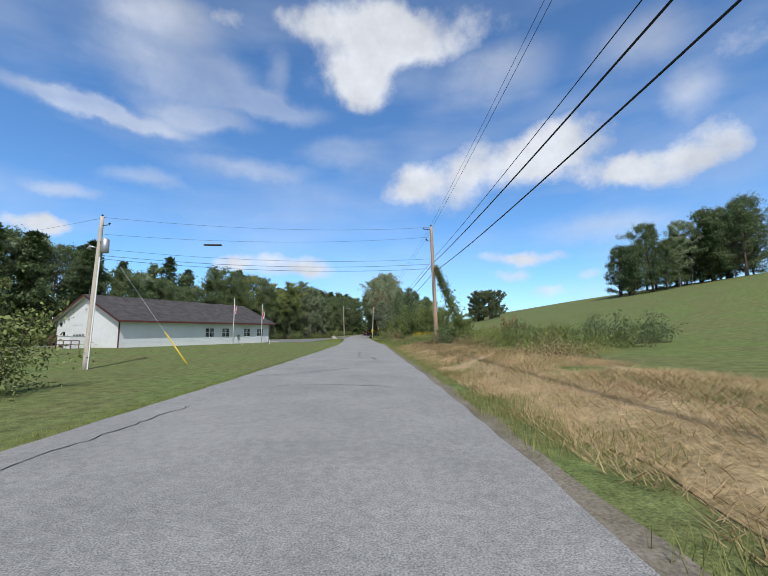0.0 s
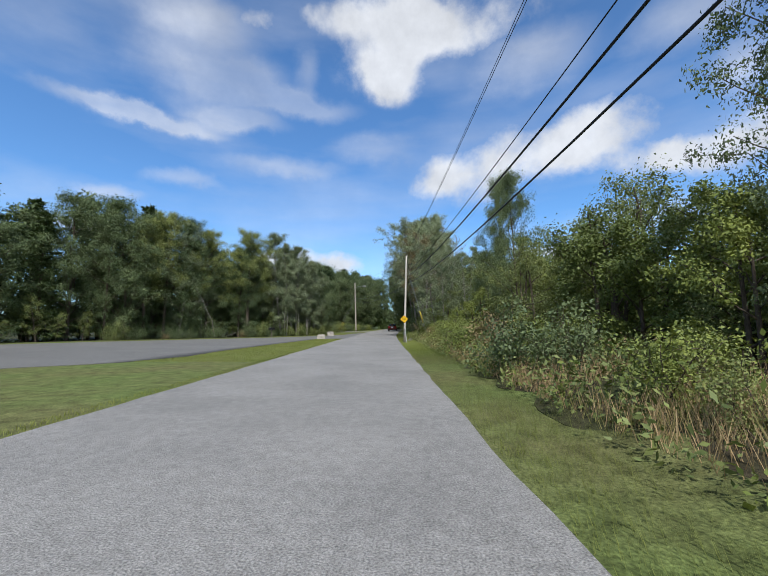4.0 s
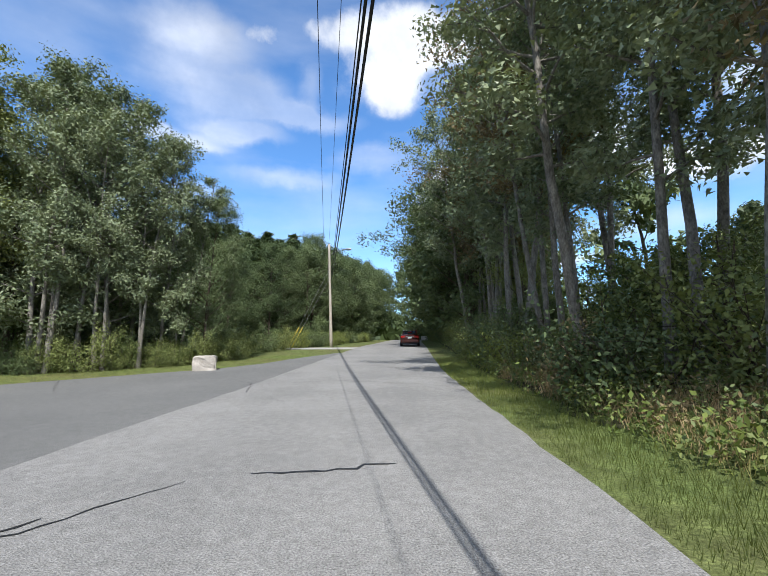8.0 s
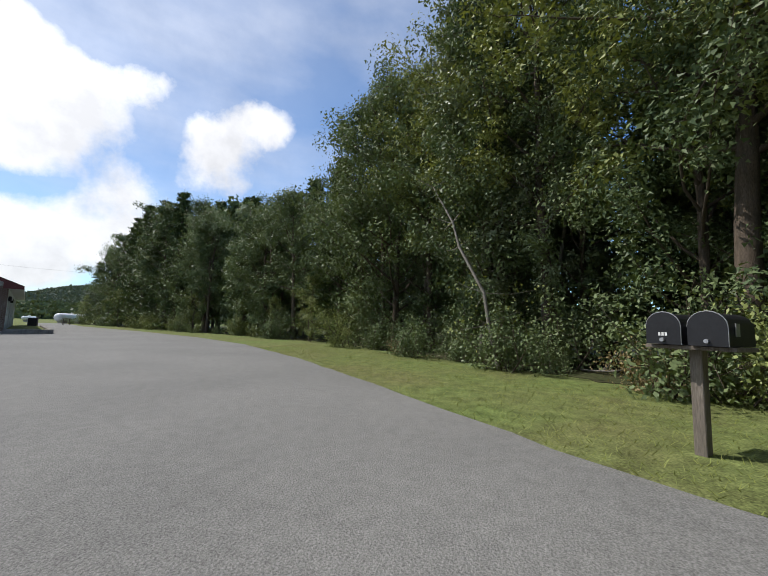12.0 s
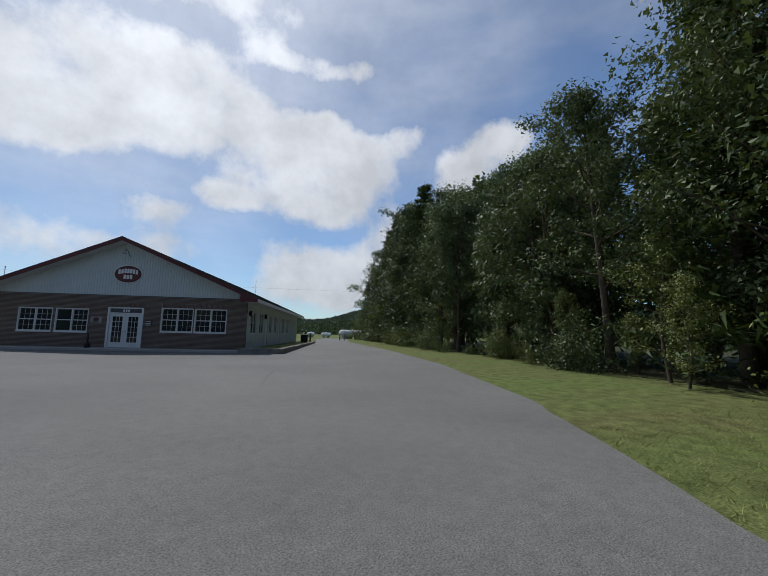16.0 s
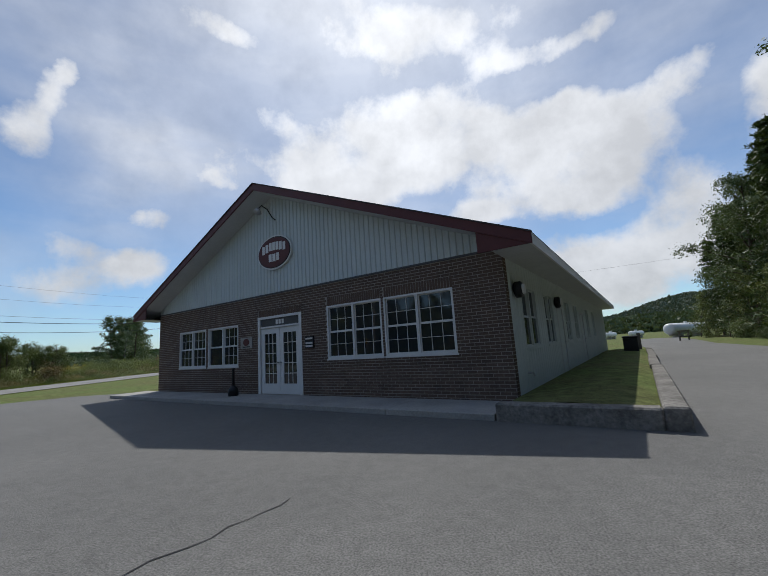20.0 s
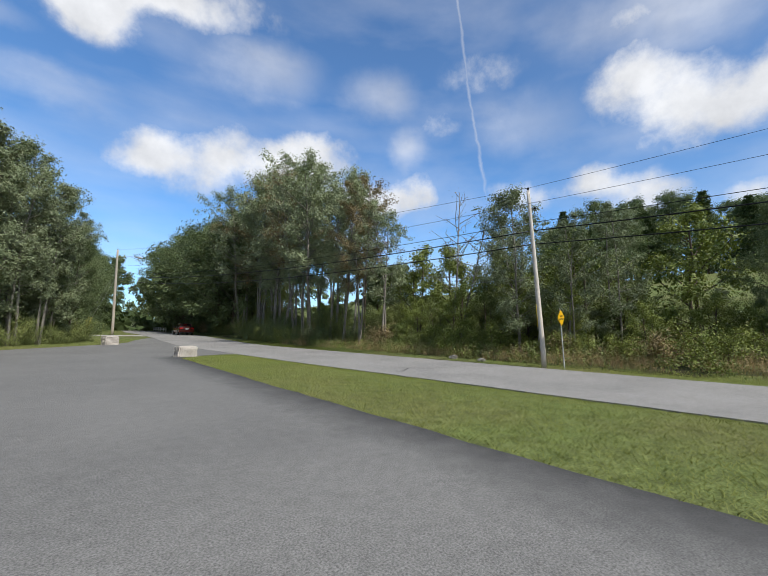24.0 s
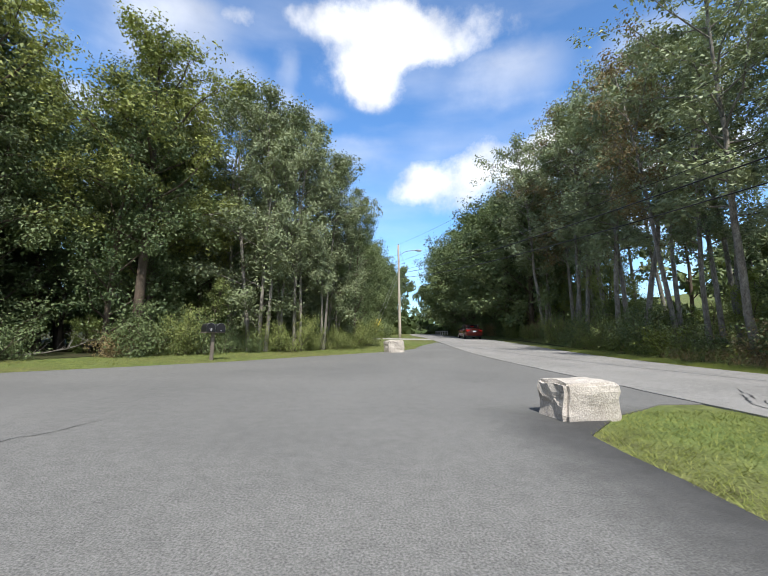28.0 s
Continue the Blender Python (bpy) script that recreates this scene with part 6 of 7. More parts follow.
P0, P1, P2, P3 = (4.1, -27.0, 0.35), (3.95, 27.7, 0.4), (-2.28, 80.3, 0.3), (-13.2, 127.0, 0.5)
p0 = pole_thing(*P0, (0, 0, 9.3), "grey wooden utility pole beside the road")
p1 = pole_thing(*P1, (-0.2, 0, 9.0), "reddish weathered utility pole wrapped with vines", "pole_red", 0.16)
p2 = pole_thing(*P2, (0.22, 0.53, 6.75), "pale grey wooden utility pole behind the road sign", "pole_pale", 0.09)
p3 = pole_thing(*P3, (-0.25, 0, 10.1), "pale wooden utility pole with street lamp arm", "pole", 0.15)
PL = (-16.25, 20.6, land_at(-16.25, 20.6))
pl = pole_thing(*PL, (-0.75, 1.3, 9.0), "grey utility pole with transformer on the lawn", "pole", 0.15)
# street lamp on the third pole
lamp_arm = part("lamp_arm", Geo().tube([(-0.2, 0, 8.9), (0.5, -0.4, 9.3), (1.3, -0.8, 9.35), (1.6, -0.95, 9.3)], 0.03, 8), M["metal"], p3, "curved metal lamp arm", smooth=True)
part("lamp_head", Geo().tube([(1.5, -0.9, 9.32), (1.75, -1.03, 9.28), (2.1, -1.2, 9.24), (2.2, -1.25, 9.24)], [0.06, 0.12, 0.11, 0.04], 10), M["metal"], lamp_arm, "grey street lamp head", smooth=True)
insulator(p3, (-0.25, 0, 10.1))
crossarm(p3, 8.0, 0.3)
insulator(p2, (0.22, 0.53, 6.75))
crossarm(p2, 5.95, 0.3, 0.19, 0.47)
insulator(p1, (-0.2, 0, 9.0))
crossarm(p1, 8.75, -0.4, -0.2)
crossarm(p1, 7.85, -0.3, -0.17)
# transformer, lamp and conduit on the lawn pole
tx, ty = -0.62, 1.05
part("transformer", Geo().tube([(tx + 0.38, ty, 6.7), (tx + 0.38, ty, 6.75), (tx + 0.38, ty, 7.5), (tx + 0.38, ty, 7.58)], [0.16, 0.2, 0.2, 0.08], 14), M["metal"], pl, "grey can transformer", smooth=True)
part("bracket", Geo().box(tx + 0.1, tx + 0.25, ty - 0.05, ty + 0.05, 6.85, 7.4), M["black"], pl)
part("yard_lamp", Geo().tube([(tx - 0.1, ty, 7.0), (tx - 0.45, ty - 0.1, 7.1), (tx - 0.5, ty - 0.1, 6.9)], [0.03, 0.05, 0.14], 10), M["metal"], pl, "grey yard lamp", smooth=True)
part("conduit", Geo().tube([(0.14, -0.02, 0), (-0.4, 0.9, 6.4)], 0.035, 8), M["white"], pl)
crossarm(pl, 8.4, 0.35, -0.7, 1.2)
insulator(pl, (-0.75, 1.3, 9.0))


def span(a, b, sag, r, label, n=24):
    """A hanging cable between two places."""
    a, b = Vector(a), Vector(b)
    pts = [a.lerp(b, i / n) - Vector((0, 0, sag * 4 * (i / n) * (1 - i / n))) for i in range(n + 1)]
    ob = thing("overhead_cable", Matrix.Identity(4), label, "cable", group="overhead cables")
    part("wire", Geo().tube(pts, r, 5), M["wire"], ob, smooth=True)


def top(p, z, dx=0.0, dy=0.0):
    return (p[0] + dx, p[1] + dy, p[2] + z)


FURTHER = ((P0, P1), (P1, P2), (P2, P3))
HANG = {P0: (9.35, 8.4, 7.0, 6.5, 5.7), P1: (9.1, 8.0, 6.6, 6.25, 5.5), P2: (6.85, 6.05, 5.45, 5.1, 4.55), P3: (10.15, 8.1, 7.3, 7.0, 6.5)}
LEANS = {P0: (0, 0), P1: (-0.2, 0), P2: (0.2, 0.48), P3: (-0.25, 0)}
for a, b in FURTHER:
    for i, r in enumerate((0.007, 0.007, 0.011, 0.022, 0.02)):
        off = (-0.02, -0.45, 0.16, 0.17, 0.17)[i]
        span(top(a, HANG[a][i], LEANS[a][0] + off, LEANS[a][1]), top(b, HANG[b][i], LEANS[b][0] + off, LEANS[b][1]), (1.0 if b == P2 else 0.55) + 0.1 * i, r, ("thin bare electric wire hanging between poles", "thin bare electric wire hanging between poles", "black insulated cable hanging between poles", "thick black telephone cable hanging between poles", "thick black telephone cable hanging between poles")[i])
for z1, z2, r in ((8.95, 8.95, 0.007), (7.9, 8.2, 0.007), (7.0, 6.5, 0.009), (6.6, 6.1, 0.012), (6.4, 5.75, 0.012)):
    span(top(PL, z1, -0.7, 1.25), top(P1, z2, -0.2, 0), 0.45, r, "black cable hanging across the road")
span(top(PL, 8.9, -0.7, 1.25), (-75, 42, 9), 0.6, 0.007, "thin electric wire hanging over the lawn")
span(top(P3, 9.0, -0.2, 0), (-45, 137, 7.5), 0.5, 0.01, "thin service wire running into the trees")
span(top(P3, 7.6, -0.2, 0), (-45, 137, 6.4), 0.5, 0.01, "thin service wire running into the trees")
span(top(P3, 10.1, -0.25, 0), (-7, 185, 11), 0.6, 0.009, "thin electric wire hanging along the road")
span(top(P3, 7.1, -0.25, 0), (-7, 185, 8), 0.6, 0.018, "black telephone cable hanging along the road")
# splice case on the cable across the road
sp = thing("cable_splice", pose(-10.6, 22.7, 6.9, 0, 0, 5), "black splice case hanging on the cable", "splice case")
part("case", Geo().tube([(-0.55, 0, 0), (-0.5, 0, 0), (0.5, 0, 0), (0.55, 0, 0)], [0.02, 0.06, 0.06, 0.02], 8), M["black"], sp)
# stay wires with yellow guards
stay = thing("stay_wire", Matrix.Identity(4), "steel stay wire with a yellow guard on the lawn", "stay wire")
anchor = (-9.5, 18.3, land_at(-9.5, 18.3))
part("wire", Geo().tube([top(PL, 7.6, -0.6, 1.1), anchor], 0.008, 5), M["metal"], stay)
a, b = Vector(anchor), Vector(top(PL, 7.6, -0.6, 1.1))
w = (b - a).normalized()
part("guard", Geo().tube([a + w * 0.05, a + w * 2.4], 0.035, 8), M["yellow_plastic"], stay, "yellow plastic guard", smooth=True)
stay2 = thing("stay_wire", Matrix.Identity(4), "steel stay wire with yellow guards in the thicket", "stay wire")
for k, dx in enumerate((0.0, 0.13)):
    a2, b2 = Vector((-0.58 + dx, 81.35 + dx, 0.7)), Vector(top(P2, 6.2 - k * 0.6, 0.2, 0.47))
    w2 = (b2 - a2).normalized()
    part("wire", Geo().tube([a2, b2], 0.008, 5), M["metal"], stay2)
    part("guard", Geo().tube([a2 + w2 * 0.9, a2 + w2 * 1.9], 0.02, 8), M["yellow_plastic"], stay2, "yellow plastic guard", smooth=True)
stay3 = thing("stay_wire", Matrix.Identity(4), "steel stay wire with yellow guards before the woods", "stay wire")
for k, dx in enumerate((0.0, 0.3)):
    a3, b3 = Vector((-16.3 + dx, 123.6, land_at(-16.3, 123.6))), Vector(top(P3, 7.6 - k * 0.9, -0.2, 0))
    w3 = (b3 - a3).normalized()
    part("wire", Geo().tube([a3, b3], 0.008, 5), M["metal"], stay3)
    part("guard", Geo().tube([a3 + w3 * 0.2, a3 + w3 * 2.3], 0.03, 8), M["yellow_plastic"], stay3, "yellow plastic guard", smooth=True)
# the vine that climbs the stay of the first pole
vine = thing("climbing_vine", Matrix.Identity(4), "green vine hanging from the stay wire of the pole", "vine")
va, vb = Vector((6.3, 27.4, 0.6)), Vector(top(P1, 6.0, 0, 0))
part("wire", Geo().tube([va, vb], 0.01, 5), M["metal"], vine)
rng = np.random.default_rng(44)
f = rng.uniform(0.0, 0.98, 6500)
centre = np.array(va)[None] + (np.array(vb) - np.array(va))[None] * f[:, None]
fat = (0.2 + 0.6 * (1 - f) ** 0.8)[:, None]
centre = centre + rng.normal(size=(6500, 3)) * fat * np.array([0.4, 0.36, 0.62]) * (0.55 + 0.6 * np.abs(np.sin(f * 19)))[:, None] - np.array([0, 0, 0.25]) * fat
part("leaf_mass", quads_mesh("vine_leaf_mass", leaf_cards(centre, 0.125, rng), M["leaf_bush"]), None, vine)

# ---- road sign ----
sign = thing("road_sign", pose(-2.12, 79.62, 0.2, 0, -5.5, 4), "yellow diamond warning sign on a galvanized post", "road sign")
g = Geo()
g.box(-0.024, 0.024, 0.0, 0.006, -0.3, 2.0)
g.box(-0.024, -0.019, 0.006, 0.025, -0.3, 2.0).box(0.019, 0.024, 0.006, 0.025, -0.3, 2.0)
post = part("post", g, M["dull_metal"], sign)
for i in range(18):
    part("hole", Geo().box(-0.006, 0.006, -0.003, 0.0, 0.1 + i * 0.075, 0.122 + i * 0.075), M["black"], post)


def diamond(r, y0, y1, cz=1.66, cut=0.03):
    pts = []
    for i in range(4):
        a = i * math.pi / 2
        c, s = math.cos(a), math.sin(a)
        pts += [((r - cut) * c + cut * s, cz + (r - cut) * s - cut * c), ((r - cut) * c - cut * s, cz + (r - cut) * s + cut * c)]
    return Geo().extrude(pts, 1, y0, y1)


plate = part("plate", diamond(0.315, -0.012, -0.006), M["yellow"], sign, "yellow diamond plate")
part("border", diamond(0.301, -0.015, -0.0125), M["black"], plate)
part("face", diamond(0.29, -0.018, -0.0155), M["yellow"], plate)


def lettering(text, size, m, mat, parent, name="lettering", bold=0.001):
    cu = bpy.data.curves.new(name, "FONT")
    cu.body, cu.size, cu.align_x, cu.align_y, cu.extrude, cu.offset = text, size, "CENTER", "CENTER", 0.001, bold
    tmp = new("text_source", cu)
    me = bpy.data.meshes.new_from_object(tmp.evaluated_get(bpy.context.evaluated_depsgraph_get()))
    bpy.data.objects.remove(tmp)
    bpy.data.curves.remove(cu)
    me.materials.clear()
    me.materials.append(mat)
    ob = part(name, me, None, parent)
    ob.matrix_basis = m
    return ob


lettering("BLIND", 0.09, pose(0, -0.0205, 1.722, 90), M["black"], plate)
lettering("DRIVEWAY", 0.09, pose(0, -0.0205, 1.608, 90), M["black"], plate)

# ---- mailboxes ----
mail = thing("mailbox_stand", pose(-21.2, 101.5, land_at(-21.2, 101.5), 0, 0, 46), "two black mailboxes on a weathered wooden post", "mailbox")
part("post", Geo().box(-0.055, 0.055, -0.055, 0.055, -0.2, 1.02), M["post_wood"], mail, bevel=0.008)
part("board", Geo().box(-0.38, 0.38, -0.2, 0.24, 1.02, 1.06), M["post_wood"], mail, bevel=0.005)
for dx in (-0.18, 0.19):
    arch = [(-0.15, 1.065), (0.15, 1.065), (0.15, 1.24)] + [(0.15 * math.cos(i * math.pi / 10), 1.24 + 0.14 * math.sin(i * math.pi / 10)) for i in range(1, 10)] + [(-0.15, 1.24)]
    body = part("mailbox", Geo().extrude([(x + dx, z) for x, z in arch], 1, -0.24, 0.3), M["black"], mail, "black arched metal mailbox", bevel=0.006)
    part("door", Geo().extrude([(x * 1.04 + dx, 1.065 + (z - 1.065) * 1.03) for x, z in arch], 1, -0.26, -0.242), M["black"], body)
    part("rim", Geo().tube([(x * 1.05 + dx, -0.255, 1.065 + (z - 1.065) * 1.04) for x, z in arch[1:]], 0.005, 6), M["metal"], body)
    part("knob", Geo().tube([(dx, -0.26, 1.11), (dx, -0.29, 1.11)], 0.02, 8), M["metal"], body)
    part("flag", Geo().box(dx + 0.155, dx + 0.165, -0.12, -0.05, 1.16, 1.28), M["metal"], body)
for i in range(3):
    part("number_bar", Geo().box(-0.22 + i * 0.03, -0.2 + i * 0.03, -0.264, -0.2605, 1.15, 1.185), M["white"], mail)


# ---- granite blocks ----
def granite_block(x, y, turn, sx, sy, sz, seed, label):
    ob = thing("granite_block", pose(x, y, land_at(x, y), 0, 0, turn), label, "boulder", group="granite blocks by the drive")
    bm = bmesh.new()
    bmesh.ops.create_cube(bm, size=1)
    bmesh.ops.bevel(bm, geom=list(bm.edges), offset=0.07, segments=2, affect="EDGES")
    bmesh.ops.subdivide_edges(bm, edges=list(bm.edges), cuts=4, use_grid_fill=True)
    for v in bm.verts:
        p = v.co.copy()
        n = noise.noise_vector(p * 2.2 + Vector((seed, 0, 0))) * 0.07 + noise.noise_vector(p * 7 + Vector((0, seed, 0))) * 0.03
        p = p + n
        v.co = Vector((p.x * sx, p.y * sy, (p.z + 0.42) * sz))
    bmesh.ops.recalc_face_normals(bm, faces=bm.faces)
    part("stone", mesh_from("stone", bm, M["granite"]), None, ob)


granite_block(-11.95, 92.55, 12, 0.85, 0.62, 0.54, 3.1, "pale rough-cut granite block on the lawn's corner")
granite_block(-14.2, 107.3, 25, 0.9, 0.75, 0.68, 7.7, "pale rough-cut granite block beside the drive")

for x, y, r, seed in ((-1.8, 85.1, 0.2, 1.3), (-1.9, 83.4, 0.17, 4.1)):
    ob = thing("stone", pose(x, y, land_at(x, y)), "grey brown field stone in the roadside grass", "stone", "stones by the road")
    bm = bmesh.new()
    bmesh.ops.create_icosphere(bm, subdivisions=3, radius=r)
    for v in bm.verts:
        v.co += noise.noise_vector(v.co * 5 + Vector((seed, 0, 0))) * r * 0.4
        v.co.z = (v.co.z + r * 0.45) * 0.75
    part("rock", mesh_from("rock", bm, M["dark_stone"]), None, ob)
branch = thing("fallen_branch", pose(-29.2, 101.6, 0.02, 0, 0, 20), "pale dead fallen branch at the edge of the woods", "branch")
rb = np.random.default_rng(91)
g = Geo()
stem = limb(g, (0, 0, 0.05), (1, 0.1, 0.12), 2.6, 0.035, 0.012, rb, 7, 0.2, 6)
for q in stem[2:]:
    for _ in range(2):
        limb(g, q, (rb.normal() * 0.6 + 0.6, rb.normal(), abs(rb.normal()) * 0.7), rb.uniform(0.5, 1.1), 0.013, 0.004, rb, 4, 0.35, 4)
part("stem", g, M["birch"], branch, smooth=True)

# ---- flagpoles and garden lamps ----
for x, y, h, kind in ((-19.7, 49.2, 6.05, 0), (-17.0, 52.3, 5.5, 1)):
    fp = thing("flagpole", pose(x, y, land_at(x, y)), ("white flagpole with a limp red and white striped flag", "white flagpole with a limp red and white flag")[kind], "flagpole", "flagpoles on the lawn")
    part("shaft", Geo().tube([(0, 0, -0.1), (0, 0, h * 0.5), (0, 0, h)], [0.05, 0.042, 0.028], 12), M["white"], fp, smooth=True)
    part("finial", Geo().tube([(0, 0, h), (0, 0, h + 0.04), (0, 0, h + 0.1), (0, 0, h + 0.13)], [0.02, 0.05, 0.05, 0.01], 10), M["metal"], fp, smooth=True)
    bands = 8
    z0 = h - 0.75
    for i in range(bands):
        a, b = i / bands, (i + 1) / bands
        g = Geo()
        rows = 8
        v = []
        for k in (a, b):
            for r in range(rows + 1):
                q = r / rows
                wob = 0.06 * math.sin(q * 5 + k * 9)
                v.append((0.06 + 0.26 * k + 0.05 * math.sin(q * 4), wob + 0.05 * math.sin(k * 12), z0 - q * 1.05 - 0.25 * k))
        g.add(v, [(r, r + 1, r + 2 + rows, r + 1 + rows) for r in range(rows)])
        mat = (M["flag_blue"] if i < 2 else M["flag_red"] if i % 2 else M["white"]) if kind == 0 else (M["flag_red"] if i < 4 else M["white"])
        part("flag_fold", g, mat, fp, smooth=True)
for x, y in ((-17.9, 47.6), (-17.4, 50.4), (-15.6, 51.5)):
    gl = thing("garden_lamp", pose(x, y, land_at(x, y), 0, 0, 20), "small white garden lamp on a short stake", "lamp", "garden lamps on the lawn")
    part("stake", Geo().tube([(0, 0, -0.1), (0, 0, 0.3)], 0.025, 8), M["white"], gl)
    part("head", Geo().tube([(0, 0, 0.28), (0, 0.01, 0.34), (0, 0.03, 0.46), (0, 0.03, 0.5)], [0.04, 0.09, 0.08, 0.03], 10), M["white"], gl, smooth=True)


# ---- red sedan on the road ----
def sedan(x, y, turn):
    car = thing("car", pose(x, y, land_at(x, y) + 0.03, 0, 0, turn), "dark red sedan driving away on the road", "car")
    # lofted body: stations along y (front +), each half outline in x, z
    prof = [(-2.28, 0.62, 0.62, 0.78), (-2.2, 0.78, 0.5, 0.95), (-2.0, 0.86, 0.3, 1.06), (-1.4, 0.89, 0.24, 1.02), (-0.4, 0.9, 0.22, 0.98), (0.8, 0.9, 0.22, 0.95), (1.6, 0.88, 0.24, 0.88), (2.1, 0.8, 0.3, 0.74), (2.28, 0.6, 0.42, 0.6)]
    g = Geo()
    ring = []
    for yy, w, lo, hi in prof:
        mid = lo + (hi - lo) * 0.55
        half = [(w * 0.86, lo), (w * 0.98, lo + 0.12), (w, mid), (w * 0.97, hi - 0.1), (w * 0.86, hi - 0.01), (w * 0.4, hi + 0.02)]
        ring.append([(xx, yy, zz) for xx, zz in half] + [(-xx, yy, zz) for xx, zz in reversed(half)])
    n = len(ring[0])
    v = [p for r in ring for p in r]
    f = [(i * n + k, i * n + (k + 1) % n, (i + 1) * n + (k + 1) % n, (i + 1) * n + k) for i in range(len(ring) - 1) for k in range(n)]
    g.add(v, f + [tuple(range(n)), tuple(range((len(ring) - 1) * n, len(ring) * n))])
    body = part("body", g, M["car_red"], car, "dark red painted body", smooth=True)
    # cabin: glass band and roof
    cab = [(-1.75, 0.66, 1.0), (-1.0, 0.6, 1.43), (0.1, 0.6, 1.46), (1.15, 0.66, 0.98)]
    cg = Geo()
    v = []
    for yy, w, z in cab:
        v += [(-w, yy, z), (w, yy, z)]
    low = [(-0.8, -1.85, 0.96), (0.8, -1.85, 0.96), (-0.82, 1.25, 0.94), (0.82, 1.25, 0.94)]
    cg.add(v + low, [(0, 1, 3, 2), (2, 3, 5, 4), (4, 5, 7, 6), (8, 0, 2, 4, 6, 10), (9, 11, 7, 5, 3, 1), (8, 9, 1, 0), (10, 6, 7, 11)])
    part("window_band", cg, M["car_glass"], car, "dark tinted windows")
    part("roof", Geo().extrude([(-1.05, 1.425), (-0.4, 1.475), (0.15, 1.465), (0.25, 1.435), (-1.0, 1.41)], 0, -0.6, 0.6), M["car_red"], car, bevel=0.012)
    for s in (-1, 1):
        part("rear_pillar", Geo().tube([(s * 0.64, -1.72, 1.0), (s * 0.61, -1.05, 1.42)], 0.05, 6), M["car_red"], body)
        part("tail_light", Geo().box(*sorted((s * 0.42, s * 0.8)), -2.27, -2.1, 0.74, 0.93), M["tail_light"], car, "red tail light", bevel=0.03)
        mr = part("mirror", Geo().box(*sorted((s * 0.9, s * 1.06)), 0.75, 0.9, 0.95, 1.08), M["black"], car, bevel=0.03)
        for wy in (-1.35, 1.38):
            tyre = part("wheel", Geo().tube([(s * 0.9, wy, 0.31), (s * 0.88, wy, 0.31), (s * 0.72, wy, 0.31), (s * 0.7, wy, 0.31)], [0.27, 0.315, 0.315, 0.27], 22), M["tyre"], car, smooth=False)
            part("rim", Geo().tube([(s * 0.908, wy, 0.31), (s * 0.9, wy, 0.31)], [0.19, 0.2], 18), M["metal"], tyre)
    part("bumper", Geo().box(-0.82, 0.82, -2.33, -2.15, 0.34, 0.62), M["car_red"], car, bevel=0.05)
    part("diffuser", Geo().box(-0.7, 0.7, -2.31, -2.1, 0.2, 0.34), M["black"], car, bevel=0.03)
    part("number_plate", Geo().box(-0.17, 0.17, -2.3, -2.26, 0.7, 0.83), M["white"], car)
    part("trim_bar", Geo().box(-0.35, 0.35, -2.29, -2.25, 0.86, 0.9), M["chrome"], car)
    part("brake_light", Geo().box(-0.18, 0.18, -1.35, -1.27, 1.27, 1.3), M["tail_light"], car)
    part("aerial", Geo().tube([(0, -0.75, 1.46), (0, -0.95, 1.62)], 0.012, 6), M["black"], car)


sedan(-5.7, 127.8, 1)

# ---- tanks at the end of the drive ----
def tank(x, y, turn, length, r, label):
    ob = thing("propane_tank", pose(x, y, land_at(x, y), 0, 0, turn), label, "tank", "tanks at the end of the drive")
    pts, rad = [], []
    for i in range(7):
        a = math.pi / 2 * i / 6
        pts.append((-length / 2 - r * 0.7 * math.cos(a), 0, r + 0.35))
        rad.append(max(0.02, r * math.sin(a)))
    pts += [(length / 2 + r * 0.7 * math.sin(math.pi / 2 * i / 6), 0, r + 0.35) for i in range(7)]
    rad += [max(0.02, r * math.cos(math.pi / 2 * i / 6)) for i in range(7)]
    part("shell", Geo().tube(pts, rad, 20), M["white_metal"], ob, smooth=True)
    for s in (-1, 1):
        part("saddle", Geo().box(s * length * 0.3 - 0.15, s * length * 0.3 + 0.15, -r * 0.8, r * 0.8, -0.1, 0.55), M["concrete"], ob)
    part("valve_dome", Geo().tube([(0, 0, 2 * r + 0.33), (0, 0, 2 * r + 0.55)], 0.2, 10), M["white_metal"], ob)


tank(-63.5, 20.0, 35, 8.5, 0.75, "large white propane tank beyond the drive")
tank(-66.0, 13.0, 35, 3.0, 0.45, "small white propane tank lying in the grass")
tank(-62.0, 10.0, 28, 2.6, 0.4, "small white propane tank lying in the grass")
tank(-59.0, 8.0, 40, 2.4, 0.4, "small white propane tank lying in the grass")
picnic = thing("wooden_rack", pose(-53.0, 36.8, 0, 0, 0, 30), "low dark wooden rack under the trees", "rack")
for a in (-0.7, 0.7):
    part("leg", Geo().box(a - 0.05, a + 0.05, -0.05, 0.05, 0, 0.95), M["post_wood"], picnic)
part("bar", Geo().box(-0.9, 0.9, -0.06, 0.06, 0.85, 0.97), M["post_wood"], picnic, bevel=0.01)
part("bar", Geo().box(-0.75, 0.75, -0.05, 0.05, 0.35, 0.45), M["post_wood"], picnic, bevel=0.01)
